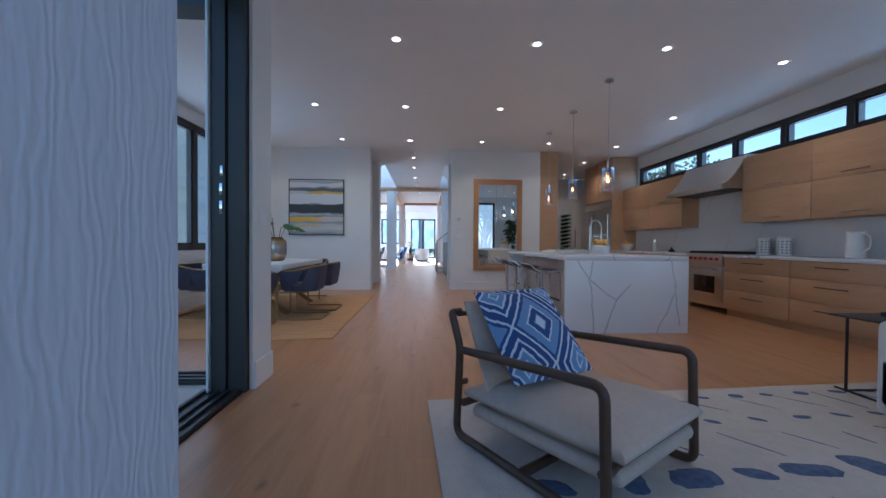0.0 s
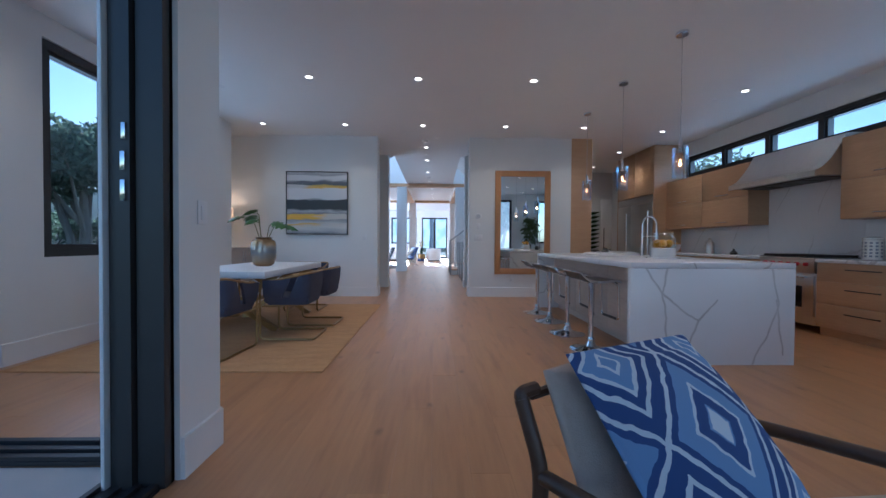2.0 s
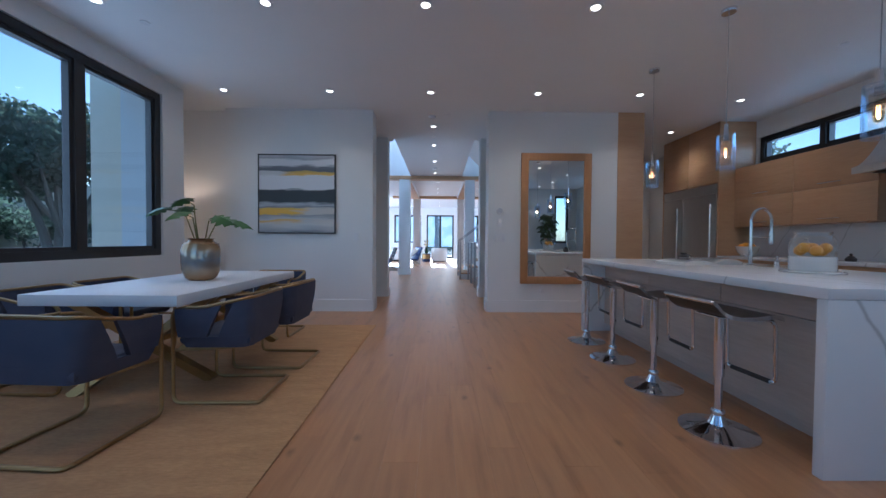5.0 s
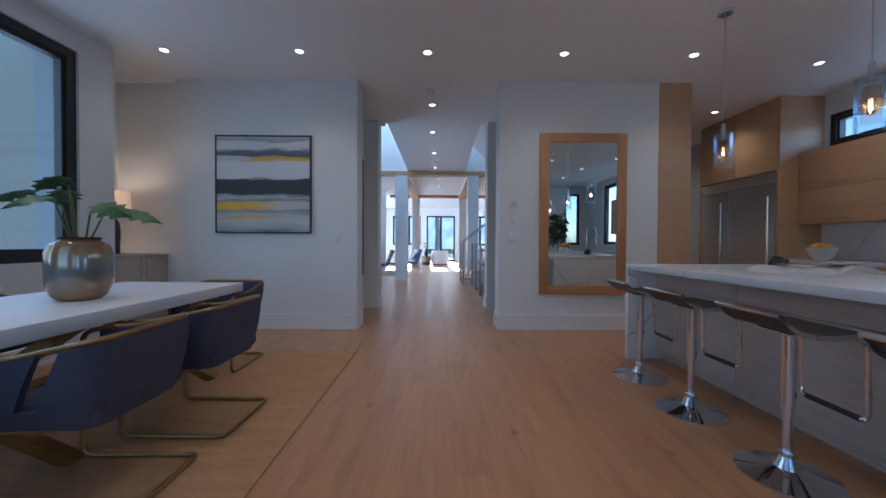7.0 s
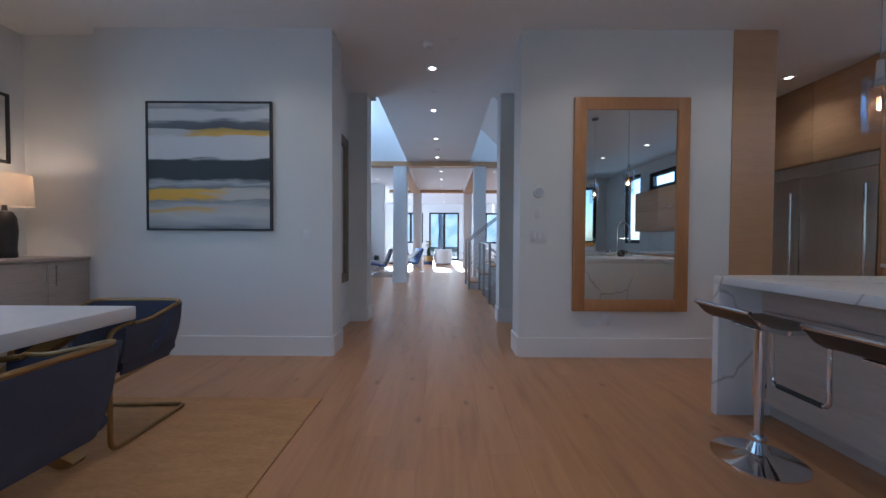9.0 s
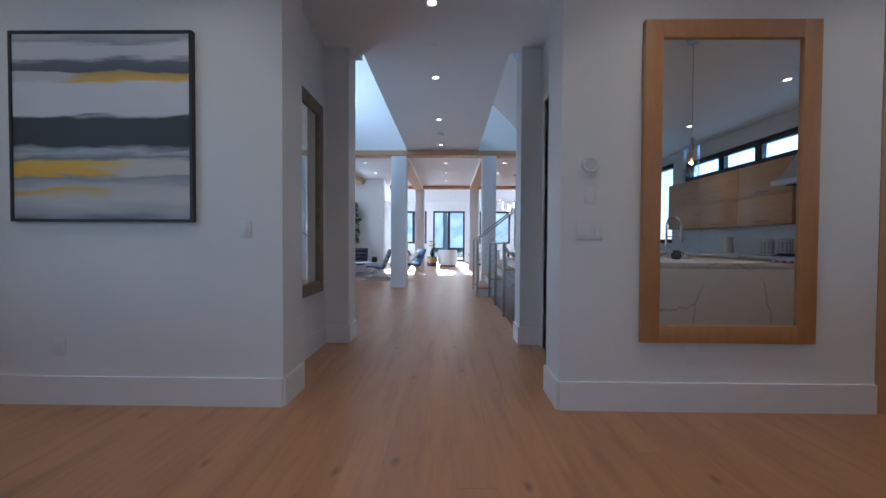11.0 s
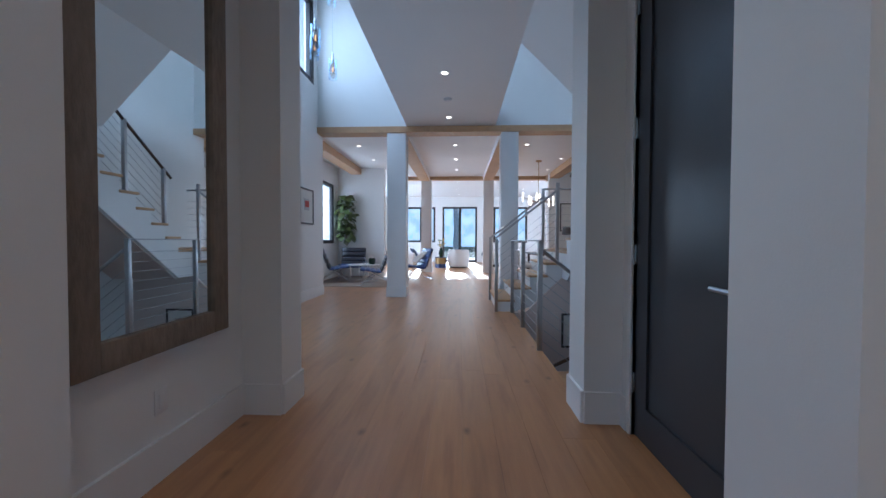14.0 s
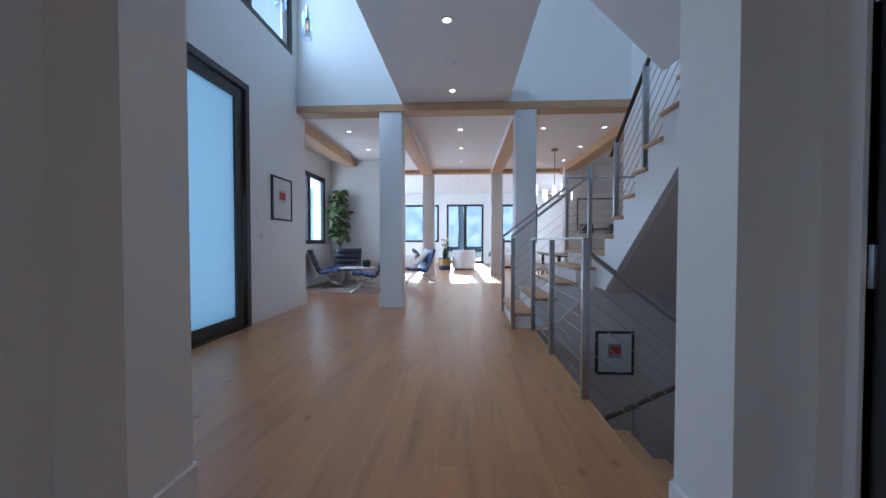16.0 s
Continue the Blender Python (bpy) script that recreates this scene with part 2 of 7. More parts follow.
def knots(m, scale, size):
    """Sparse dark knots in timber."""
    t = m.node_tree
    b = t.nodes["Principled BSDF"]
    old = b.inputs["Base Color"].links[0].from_socket
    tc = t.nodes.new("ShaderNodeNewGeometry")
    mp = t.nodes.new("ShaderNodeMapping")
    mp.inputs["Scale"].default_value = (1.0, 0.55, 1.0)
    t.links.new(tc.outputs["Position"], mp.inputs["Vector"])
    vo = t.nodes.new("ShaderNodeTexVoronoi")
    vo.voronoi_dimensions = "2D"
    vo.inputs["Scale"].default_value = scale
    t.links.new(mp.outputs["Vector"], vo.inputs["Vector"])
    nz = t.nodes.new("ShaderNodeTexNoise")
    nz.inputs["Scale"].default_value = 25
    t.links.new(mp.outputs["Vector"], nz.inputs["Vector"])
    ad = t.nodes.new("ShaderNodeMath")
    ad.operation = "MULTIPLY_ADD"
    ad.inputs[1].default_value = 0.05
    t.links.new(nz.outputs["Fac"], ad.inputs[0])
    t.links.new(vo.outputs["Distance"], ad.inputs[2])
    mr = t.nodes.new("ShaderNodeMapRange")
    mr.inputs["From Min"].default_value, mr.inputs["From Max"].default_value = 0.02, size
    mr.inputs["To Min"].default_value, mr.inputs["To Max"].default_value = 0.8, 0.0
    t.links.new(ad.outputs[0], mr.inputs["Value"])
    mx = t.nodes.new("ShaderNodeMix")
    mx.data_type = "RGBA"
    mx.inputs["B"].default_value = (0.13, 0.065, 0.03, 1)
    t.links.new(mr.outputs[0], mx.inputs["Factor"])
    t.links.new(old, mx.inputs["A"])
    st = t.nodes.new("ShaderNodeTexNoise")                 # long darker streaks of heartwood
    sm = t.nodes.new("ShaderNodeMapping")
    sm.inputs["Scale"].default_value = (7.0, 0.8, 1.0)
    t.links.new(tc.outputs["Position"], sm.inputs["Vector"])
    st.inputs["Scale"].default_value, st.inputs["Detail"].default_value = 1.5, 4
    t.links.new(sm.outputs["Vector"], st.inputs["Vector"])
    sr = t.nodes.new("ShaderNodeMapRange")
    sr.inputs["From Min"].default_value, sr.inputs["From Max"].default_value = 0.52, 0.72
    sr.inputs["To Min"].default_value, sr.inputs["To Max"].default_value = 0.0, 0.55
    t.links.new(st.outputs["Fac"], sr.inputs["Value"])
    sx = t.nodes.new("ShaderNodeMix")
    sx.data_type = "RGBA"
    sx.inputs["B"].default_value = (0.27, 0.125, 0.05, 1)
    t.links.new(sr.outputs[0], sx.inputs["Factor"])
    t.links.new(mx.outputs["Result"], sx.inputs["A"])
    t.links.new(sx.outputs["Result"], b.inputs["Base Color"])


knots(M_PLANK, 1.7, 0.075)
M_PLANK.node_tree.nodes["Principled BSDF"].inputs["Coat Weight"].default_value = 0.3
M_PLANK.node_tree.nodes["Principled BSDF"].inputs["Coat Roughness"].default_value = 0.28
M_SUBFLOOR = mat("plank_joint", (0.26, 0.15, 0.08), 0.8)
M_OAK = mat("rift_oak_veneer", (0.59, 0.375, 0.21), 0.36, grain=(0.48, 0.29, 0.155), scale=7, stretch=(1.0, 1.0, 14), bump=0.06, bump_scale=40, per_object=0.06)
M_OAK_BEAM = mat("clear_oak_beam", (0.58, 0.37, 0.20), 0.45, grain=(0.46, 0.28, 0.15), scale=5, stretch=(2, 2, 2))
M_GREIGE = mat("grey_washed_oak", (0.60, 0.52, 0.455), 0.45, grain=(0.46, 0.39, 0.33), scale=6, stretch=(1, 1, 10))
M_BLACK = mat("black_aluminium", (0.026, 0.023, 0.023), 0.45, metal=0.0, grain=(0.034, 0.031, 0.031), scale=10)
M_DOOR = mat("black_satin_door_paint", (0.029, 0.030, 0.036), 0.30, grain=(0.038, 0.038, 0.043), scale=4, bump=0.03, bump_scale=90)
M_STEEL = mat("brushed_steel", (0.68, 0.65, 0.62), 0.30, metal=1.0, grain=(0.58, 0.55, 0.52), spread=0.08, scale=14, stretch=(1, 18, 1))
M_CHROME = mat("polished_chrome", (0.75, 0.76, 0.78), 0.07, metal=1.0)
M_RAIL = mat("satin_stainless_rail", (0.50, 0.51, 0.53), 0.32, metal=1.0, grain=(0.45, 0.46, 0.48), scale=20)
M_BRASS = mat("aged_brass", (0.44, 0.29, 0.13), 0.42, metal=1.0, grain=(0.32, 0.21, 0.09), spread=0.1, scale=14)
M_QUARTZ = veined("white_veined_quartz", (0.80, 0.80, 0.81), (0.38, 0.36, 0.36), 1.35, 0.014)
M_SLAB_END = slab_veins("white_quartz_with_branching_veins", (0.80, 0.80, 0.81), (0.40, 0.385, 0.38), [
    [(2.40, 0.93), (2.58, 0.66), (2.625, 0.54), (2.645, 0.0)], [(2.655, 0.93), (2.59, 0.65)], [(2.59, 0.65), (2.75, 0.51), (2.93, 0.40)],
    [(3.09, 0.58), (2.93, 0.40), (2.775, 0.0)], [(3.58, 0.93), (3.66, 0.56), (3.56, 0.28), (3.42, 0.0)], [(3.64, 0.58), (3.70, 0.10)]], 0.016)
M_SPLASH = veined("white_veined_splashback", (0.76, 0.76, 0.77), (0.45, 0.43, 0.43), 1.0, 0.010, 0.3)
M_TABLE = mat("white_lacquer_top", (0.74, 0.74, 0.76), 0.42, grain=(0.68, 0.68, 0.70), scale=7, bump=0.05, bump_scale=60)
M_VELVET = mat("slate_blue_velvet", (0.072, 0.078, 0.118), 0.75, grain=(0.045, 0.054, 0.095), scale=9, bump=0.1, bump_scale=60)
M_JUTE = mat("woven_jute", (0.60, 0.35, 0.155), 0.9, grain=(0.40, 0.22, 0.095), scale=26, stretch=(1, 3.5, 1), bump=0.6, bump_scale=85)
M_WALNUT = mat("dark_walnut", (0.10, 0.055, 0.032), 0.38, grain=(0.055, 0.03, 0.018), scale=9, stretch=(3, 3, 3), bump=0.04)
M_LINEN = mat("natural_linen", (0.56, 0.465, 0.385), 0.9, grain=(0.47, 0.385, 0.315), scale=40, bump=0.25, bump_scale=260)
M_WHITE_FABRIC = mat("white_boucle", (0.76, 0.75, 0.73), 0.95, grain=(0.68, 0.67, 0.65), scale=30, bump=0.4, bump_scale=150)
M_LEATHER = mat("black_leather", (0.03, 0.034, 0.055), 0.36, grain=(0.035, 0.035, 0.04), scale=12, bump=0.15, bump_scale=80)
M_BLUE_LEATHER = mat("deep_blue_leather", (0.04, 0.09, 0.30), 0.35, grain=(0.03, 0.07, 0.23), scale=12, bump=0.15, bump_scale=80)
M_PINE = mat("honey_pine_frame", (0.52, 0.27, 0.11), 0.4, grain=(0.42, 0.20, 0.08), scale=8, stretch=(5, 5, 1))
M_BARN = mat("weathered_timber", (0.31, 0.25, 0.195), 0.75, grain=(0.17, 0.13, 0.10), scale=9, stretch=(6, 1.5, 1.5), bump=0.45, bump_scale=25)
M_MIRROR = mat("silvered_mirror", (0.80, 0.83, 0.82), 0.012, metal=1.0)
M_GLASS = glass("clear_glass")
# the blue gloss colour stands in for sky refracted at the glass edges
M_BLUE_GLASS = glass("faint_blue_sky_edge_glass", (0.96, 0.98, 1.0), 0.0, 0.035, 2.0, (0.62, 0.80, 1.0))
# clear inner cylinder: amber is put in for the glow round the filament
M_GLOW_GLASS = bpy.data.materials.new("amber_glow_glass")
M_GLOW_GLASS.use_nodes = True
am = M_GLOW_GLASS.node_tree
am.nodes.remove(am.nodes["Principled BSDF"])
a_tr, a_tl, a_mx = (am.nodes.new("ShaderNode" + k) for k in ("BsdfTransparent", "BsdfTranslucent", "MixShader"))
a_tr.inputs["Color"].default_value = (0.96, 0.90, 0.84, 1)
a_tl.inputs["Color"].default_value = (0.80, 0.56, 0.36, 1)
a_mx.inputs[0].default_value = 0.045
for a, b in ((a_tr.outputs[0], a_mx.inputs[1]), (a_tl.outputs[0], a_mx.inputs[2]), (a_mx.outputs[0], am.nodes["Material Output"].inputs["Surface"])):
    am.links.new(a, b)
M_THIN_GLASS = glass("thin_bulb_glass", (0.98, 0.97, 0.95), 0.0, 0.02)
M_FROST = bpy.data.materials.new("frosted_glass")
M_FROST.use_nodes = True
ft = M_FROST.node_tree
ft.nodes.remove(ft.nodes["Principled BSDF"])
f_tr, f_gl, f_mx = (ft.nodes.new("ShaderNode" + k) for k in ("BsdfTranslucent", "BsdfGlossy", "MixShader"))
f_tr.inputs["Color"].default_value = (0.43, 0.52, 0.56, 1)
f_gl.inputs["Roughness"].default_value = 0.25
f_mx.inputs[0].default_value = 0.10
for a, b in ((f_tr.outputs[0], f_mx.inputs[1]), (f_gl.outputs[0], f_mx.inputs[2]), (f_mx.outputs[0], ft.nodes["Material Output"].inputs["Surface"])):
    ft.links.new(a, b)
M_DOWN = glow("warm_downlight", (1.0, 0.80, 0.60), 6.0)
M_BULB = glow("amber_filament", (1.0, 0.55, 0.22), 2.2)
M_PLATE = mat("white_plastic", (0.78, 0.78, 0.79), 0.3)
M_CERAMIC = mat("white_glazed_ceramic", (0.78, 0.78, 0.77), 0.15, coat=0.5)
M_LEAF = mat("glossy_leaf", (0.06, 0.15, 0.035), 0.4, grain=(0.03, 0.085, 0.02), scale=10, per_object=0.15)
M_STEM = mat("green_stem", (0.13, 0.16, 0.06), 0.6, grain=(0.09, 0.10, 0.04), scale=10)
M_BARK = mat("grey_bark", (0.24, 0.21, 0.18), 0.85, grain=(0.14, 0.12, 0.10), scale=12, bump=0.5, bump_scale=30)
M_TREELEAF = mat("tree_foliage", (0.125, 0.15, 0.125), 0.6, grain=(0.10, 0.12, 0.10), scale=6)
tl_ = M_TREELEAF.node_tree
tl_t, tl_m = tl_.nodes.new("ShaderNodeBsdfTranslucent"), tl_.nodes.new("ShaderNodeMixShader")
tl_t.inputs["Color"].default_value = (0.22, 0.30, 0.20, 1)
tl_m.inputs[0].default_value = 0.5
tl_.links.new(tl_.nodes["Principled BSDF"].outputs[0], tl_m.inputs[1])
tl_.links.new(tl_t.outputs[0], tl_m.inputs[2])
tl_.links.new(tl_m.outputs[0], tl_.nodes["Material Output"].inputs["Surface"])
M_FIGLEAF = mat("olive_fig_leaf", (0.095, 0.125, 0.035), 0.45, grain=(0.055, 0.08, 0.022), scale=9)
M_CONCRETE = mat("smooth_concrete", (0.52, 0.50, 0.47), 0.7, grain=(0.45, 0.43, 0.41), scale=5, bump=0.1)
M_GRASS = mat("garden_ground", (0.07, 0.10, 0.035), 0.9, grain=(0.045, 0.06, 0.025), scale=4, bump=0.4)
M_SHADE = mat("cream_lamp_shade", (0.82, 0.75, 0.66), 0.85, grain=(0.77, 0.70, 0.61), scale=60, bump=0.1)
sh = M_SHADE.node_tree
sh_t, sh_m = sh.nodes.new("ShaderNodeBsdfTranslucent"), sh.nodes.new("ShaderNodeMixShader")
sh_t.inputs["Color"].default_value = (0.84, 0.76, 0.66, 1)
sh_m.inputs[0].default_value = 0.45
sh.links.new(sh.nodes["Principled BSDF"].outputs[0], sh_m.inputs[1])
sh.links.new(sh_t.outputs[0], sh_m.inputs[2])
sh.links.new(sh_m.outputs[0], sh.nodes["Material Output"].inputs["Surface"])
M_DARK = mat("charcoal_ceramic", (0.035, 0.03, 0.028), 0.4, grain=(0.06, 0.05, 0.045), scale=20, bump=0.2)
M_ORANGE = mat("orange_peel", (0.85, 0.42, 0.025), 0.4, grain=(0.78, 0.33, 0.015), scale=14, bump=0.15, bump_scale=120)
M_PAPER = mat("matt_paper", (0.74, 0.73, 0.70), 0.8, grain=(0.66, 0.65, 0.62), scale=6)
M_RED = mat("red_knob", (0.45, 0.02, 0.03), 0.3)
M_CREAM = mat("cream_render", (0.88, 0.81, 0.66), 0.85, grain=(0.83, 0.76, 0.61), scale=6, bump=0.25, bump_scale=60)
# white wall paint with the stairwell's warm shade put into its colour
M_SHADED_WALL = mat("shaded_stair_wall_paint", (0.74, 0.64, 0.60), 0.7, grain=(0.70, 0.60, 0.56), scale=3)


# ---- building helpers ----
def box(bm, a, b):
    lo = [min(p, q) for p, q in zip(a, b)]
    hi = [max(p, q) for p, q in zip(a, b)]
    v = [bm.verts.new((x, y, z)) for x in (lo[0], hi[0]) for y in (lo[1], hi[1]) for z in (lo[2], hi[2])]
    for f in ((0, 1, 3, 2), (4, 6, 7, 5), (0, 4, 5, 1), (2, 3, 7, 6), (0, 2, 6, 4), (1, 5, 7, 3)):
        bm.faces.new([v[i] for i in f])
    return v


def boxes(*pairs):
    bm = bmesh.new()
    for a, b in pairs:
        box(bm, a, b)
    return bm


def rbox(a, b, r=0.004, seg=2):
    """A box with rounded edges."""
    bm = boxes((a, b))
    bmesh.ops.bevel(bm, geom=bm.edges[:], offset=r, segments=seg, affect="EDGES", profile=0.5)
    return bm


def tube(bm, points, r, n=8, closed=False):
    """A round bar along points; r may be a list. The ring is carried along without twisting."""
    pts = [Vector(p) for p in points]
    keep = [0] + [i for i in range(1, len(pts)) if (pts[i] - pts[i - 1]).length > 1e-5]
    rads = [r[i] if isinstance(r, (list, tuple)) else r for i in keep]
    pts = [pts[i] for i in keep]
    rings, side = [], None
    for i, p in enumerate(pts):
        a = pts[i - 1] if i or closed else p
        c = pts[(i + 1) % len(pts)] if i < len(pts) - 1 or closed else p
        d = (c - a).normalized()
        if side is None:
            side = d.cross(Vector((0, 0, 1)))
            if side.length < 0.05:
                side = d.cross(Vector((0, 1, 0)))
        side = (side - d * side.dot(d)).normalized()
        up = side.cross(d)
        rings.append([bm.verts.new(p + (side * math.cos(k * math.tau / n) + up * math.sin(k * math.tau / n)) * rads[i]) for k in range(n)])
    for i in range(len(rings) if closed else len(rings) - 1):
        a, c = rings[i], rings[(i + 1) % len(rings)]
        for k in range(n):
            bm.faces.new((a[k], a[(k + 1) % n], c[(k + 1) % n], c[k]))
    if not closed:
        bm.faces.new(rings[0][::-1])
        bm.faces.new(rings[-1])
    bmesh.ops.recalc_face_normals(bm, faces=bm.faces[:])
    return bm


def bar(points, r, n=8, closed=False):
    return tube(bmesh.new(), points, r, n, closed)


def bend(points, r=0.04, n=4):
    """Rounds the corners of a path."""
    pts = [Vector(p) for p in points]
    out = [pts[0]]
    for a, b, c in zip(pts, pts[1:], pts[2:]):
        p, q = b + (a - b).normalized() * min(r, (a - b).length * 0.45), b + (c - b).normalized() * min(r, (c - b).length * 0.45)
        for i in range(n + 1):
            t = i / n
            out.append(p * (1 - t) ** 2 + b * 2 * t * (1 - t) + q * t * t)
    return out + [pts[-1]]


def lathe(profile, n=24, centre=(0, 0, 0)):
    """A turned body from (radius, height) pairs."""
    bm = bmesh.new()
    c = Vector(centre)
    rings = []
    for r, z in profile:
        rings.append([bm.verts.new(c + Vector((r * math.cos(k * math.tau / n), r * math.sin(k * math.tau / n), z))) for k in range(n)] if r > 1e-5 else [bm.verts.new(c + Vector((0, 0, z)))])
    for a, b in zip(rings, rings[1:]):
        for k in range(n):
            j = (k + 1) % n
            if len(a) == 1 and len(b) > 1:
                bm.faces.new((a[0], b[j], b[k]))
            elif len(b) == 1 and len(a) > 1:
                bm.faces.new((a[k], a[j], b[0]))
            elif len(a) > 1:
                bm.faces.new((a[k], a[j], b[j], b[k]))
    bmesh.ops.recalc_face_normals(bm, faces=bm.faces[:])
    return bm


def prism(outline, axis, lo, hi):
    """A flat outline pushed through along one axis."""
    bm = bmesh.new()
    rings = []
    for d in (lo, hi):
        ring = []
        for p, q in outline:
            ring.append(bm.verts.new({"x": (d, p, q), "y": (p, d, q), "z": (p, q, d)}[axis]))
        rings.append(ring)
    n = len(outline)
    bm.faces.new(rings[0])
    bm.faces.new(rings[1][::-1])
    for i in range(n):
        bm.faces.new((rings[0][i], rings[0][(i + 1) % n], rings[1][(i + 1) % n], rings[1][i]))
    bmesh.ops.recalc_face_normals(bm, faces=bm.faces[:])
    return bm


def cushion(w, d, h, n=8, puff=0.35, power=2.6):
    """A soft block: full in the middle and drawn in at the rim, centred on its base."""
    bm = bmesh.new()
    bmesh.ops.create_cube(bm, size=2)
    bmesh.ops.subdivide_edges(bm, edges=bm.edges[:], cuts=n, use_grid_fill=True)
    for v in bm.verts:
        x, y, z = v.co
        k = (1 - abs(x) ** power) * (1 - abs(y) ** power)
        t = (1 - puff) + puff * max(k, 0) ** 0.5
        rx = 1 - 0.07 * z * z
        v.co = (x * w / 2 * rx, y * d / 2 * rx, z * h / 2 * t + h / 2)
    bmesh.ops.recalc_face_normals(bm, faces=bm.faces[:])
    return bm


def mesh(name, bm, material, smooth=False):
    me = bpy.data.meshes.new(name)
    bm.to_mesh(me)
    bm.free()
    if material:
        me.materials.append(material)
    if smooth:
        for p in me.polygons:
            p.use_smooth = True
        me.set_sharp_from_angle(angle=radians(40))
    return me


def part(name, bm, material, parent, label="", smooth=True):
    """Links a bmesh as one mesh under a thing or a part."""
    ob = new(name, mesh(name, bm, material, smooth))
    ob.parent = parent
    return tagged(ob, label=label)


def thing(name, label, category, at=None, group="", kind=""):
    """An empty at the base of a thing, to carry its parts."""
    ob = new(name)
    ob.empty_display_size = 0.1
    if at is not None:
        ob.matrix_world = at
    return tagged(ob, label, category, group, kind)


def single(name, bm, material, label, category, group="", kind="", smooth=True, at=None):
    ob = new(name, mesh(name, bm, material, smooth))
    if at is not None:
        ob.matrix_world = at
    return tagged(ob, label, category, group, kind)


def setting(name, bm, material, label="", smooth=False):
    return tagged(new(name, mesh(name, bm, material, smooth)), label or name.replace("_", " "), "structure", kind="structure")


def wall_along(axis, name, lo, hi, near, far, z0, z1, holes=(), material=None, label=""):
    """A wall along x or y from lo to hi, between near and far in depth, with holes (a, b, bottom, top) through it."""
    bm = bmesh.new()

    def put(a, b, c, d):
        if b - a > 1e-4 and d - c > 1e-4:
            box(bm, (a, near, c) if axis == "x" else (near, a, c), (b, far, d) if axis == "x" else (far, b, d))
    at = lo
    for a, b, c, d in sorted(holes):
        put(at, a, z0, z1)
        put(a, b, z0, c)
        put(a, b, d, z1)
        at = b
    put(at, hi, z0, z1)
    return setting(name, bm, material or M_WALL, label)


def window_unit(name, axis, plane, lo, hi, z0, z1, splits, label, depth=0.08, bar_w=0.06, material=None, panes=True):
    """A black framed window in a wall: outer frame, mullions and panes."""
    w = thing(name, label, "window", kind="structure")

    def P(a, z, d):
        return (a, plane + d, z) if axis == "x" else (plane + d, a, z)
    h = depth / 2
    mat_ = material or M_BLACK
    part("frame", boxes((P(lo, z0, -h), P(hi, z0 + bar_w, h)), (P(lo, z1 - bar_w, -h), P(hi, z1, h)), (P(lo, z0 + bar_w, -h), P(lo + bar_w, z1 - bar_w, h)), (P(hi - bar_w, z0 + bar_w, -h), P(hi, z1 - bar_w, h))), mat_, w, smooth=False)
    edges = [lo + bar_w, *splits, hi - bar_w]
    for s in splits:
        part("mullion", boxes((P(s - bar_w * 0.6, z0 + bar_w, -h), P(s + bar_w * 0.6, z1 - bar_w, h))), mat_, w, smooth=False)
    if panes:
        for a, b in zip(edges, edges[1:]):
            p = part("pane", boxes((P(a, z0 + bar_w, -0.006), P(b, z1 - bar_w, 0.006))), M_GLASS, w, smooth=False)
            p.visible_shadow = False
            q = bar_w * 0.42
            a2 = a + (bar_w * 0.6 if a in splits else 0)
            b2 = b - (bar_w * 0.6 if b in splits else 0)
            part("sash", boxes((P(a2, z0 + bar_w, -h * 0.6), P(b2, z0 + bar_w + q, h * 0.6)), (P(a2, z1 - bar_w - q, -h * 0.6), P(b2, z1 - bar_w, h * 0.6)), (P(a2, z0 + bar_w + q, -h * 0.6), P(a2 + q, z1 - bar_w - q, h * 0.6)), (P(b2 - q, z0 + bar_w + q, -h * 0.6), P(b2, z1 - bar_w - q, h * 0.6))), mat_, w, smooth=False)
    return w


def skirting(name, pts, h=0.19, t=0.018, side=1):
    """A baseboard along a run of floor points, t thick towards its left (side 1) or right."""
    bm = bmesh.new()
    for (x0, y0), (x1, y1) in zip(pts, pts[1:]):
        d = Vector((x1 - x0, y1 - y0, 0)).normalized()
        n = Vector((-d.y, d.x, 0)) * t * side
        s = [Vector((x0, y0, 0)), Vector((x1, y1, 0)), Vector((x1, y1, 0)) + n, Vector((x0, y0, 0)) + n]
        v = [bm.verts.new(p) for p in s] + [bm.verts.new(p + Vector((0, 0, h))) for p in s]
        for f in ((0, 1, 2, 3), (4, 5, 6, 7), (0, 1, 5, 4), (1, 2, 6, 5), (2, 3, 7, 6), (3, 0, 4, 7)):
            bm.faces.new([v[i] for i in f])
    bmesh.ops.recalc_face_normals(bm, faces=bm.faces[:])
    return setting(name, bm, M_TRIM, "tall white painted baseboard along the wall")

# ---- the shell ----
C = 3.19          # ceiling height of the kitchen and hall
C2 = 3.285        # ceiling height of the foyer bridge and great room
E0 = 5.82         # kitchen wall
N0, N1 = 9.425, 9.75   # wall between dining room and hall
R0 = 0.90         # rear wall of the sitting corner

setting("ground", boxes(((-60, -60, -0.35), (-0.95, 3.75, -0.03)), ((-60, 3.75, -0.35), (-3.3, 90, -0.03)), ((-0.95, -60, -0.35), (60, R0 - 0.2, -0.03)), ((6.1, R0 - 0.2, -0.35), (60, 90, -0.03)), ((-3.3, 27.6, -0.35), (6.1, 90, -0.03))), M_GRASS, "garden ground around the house")
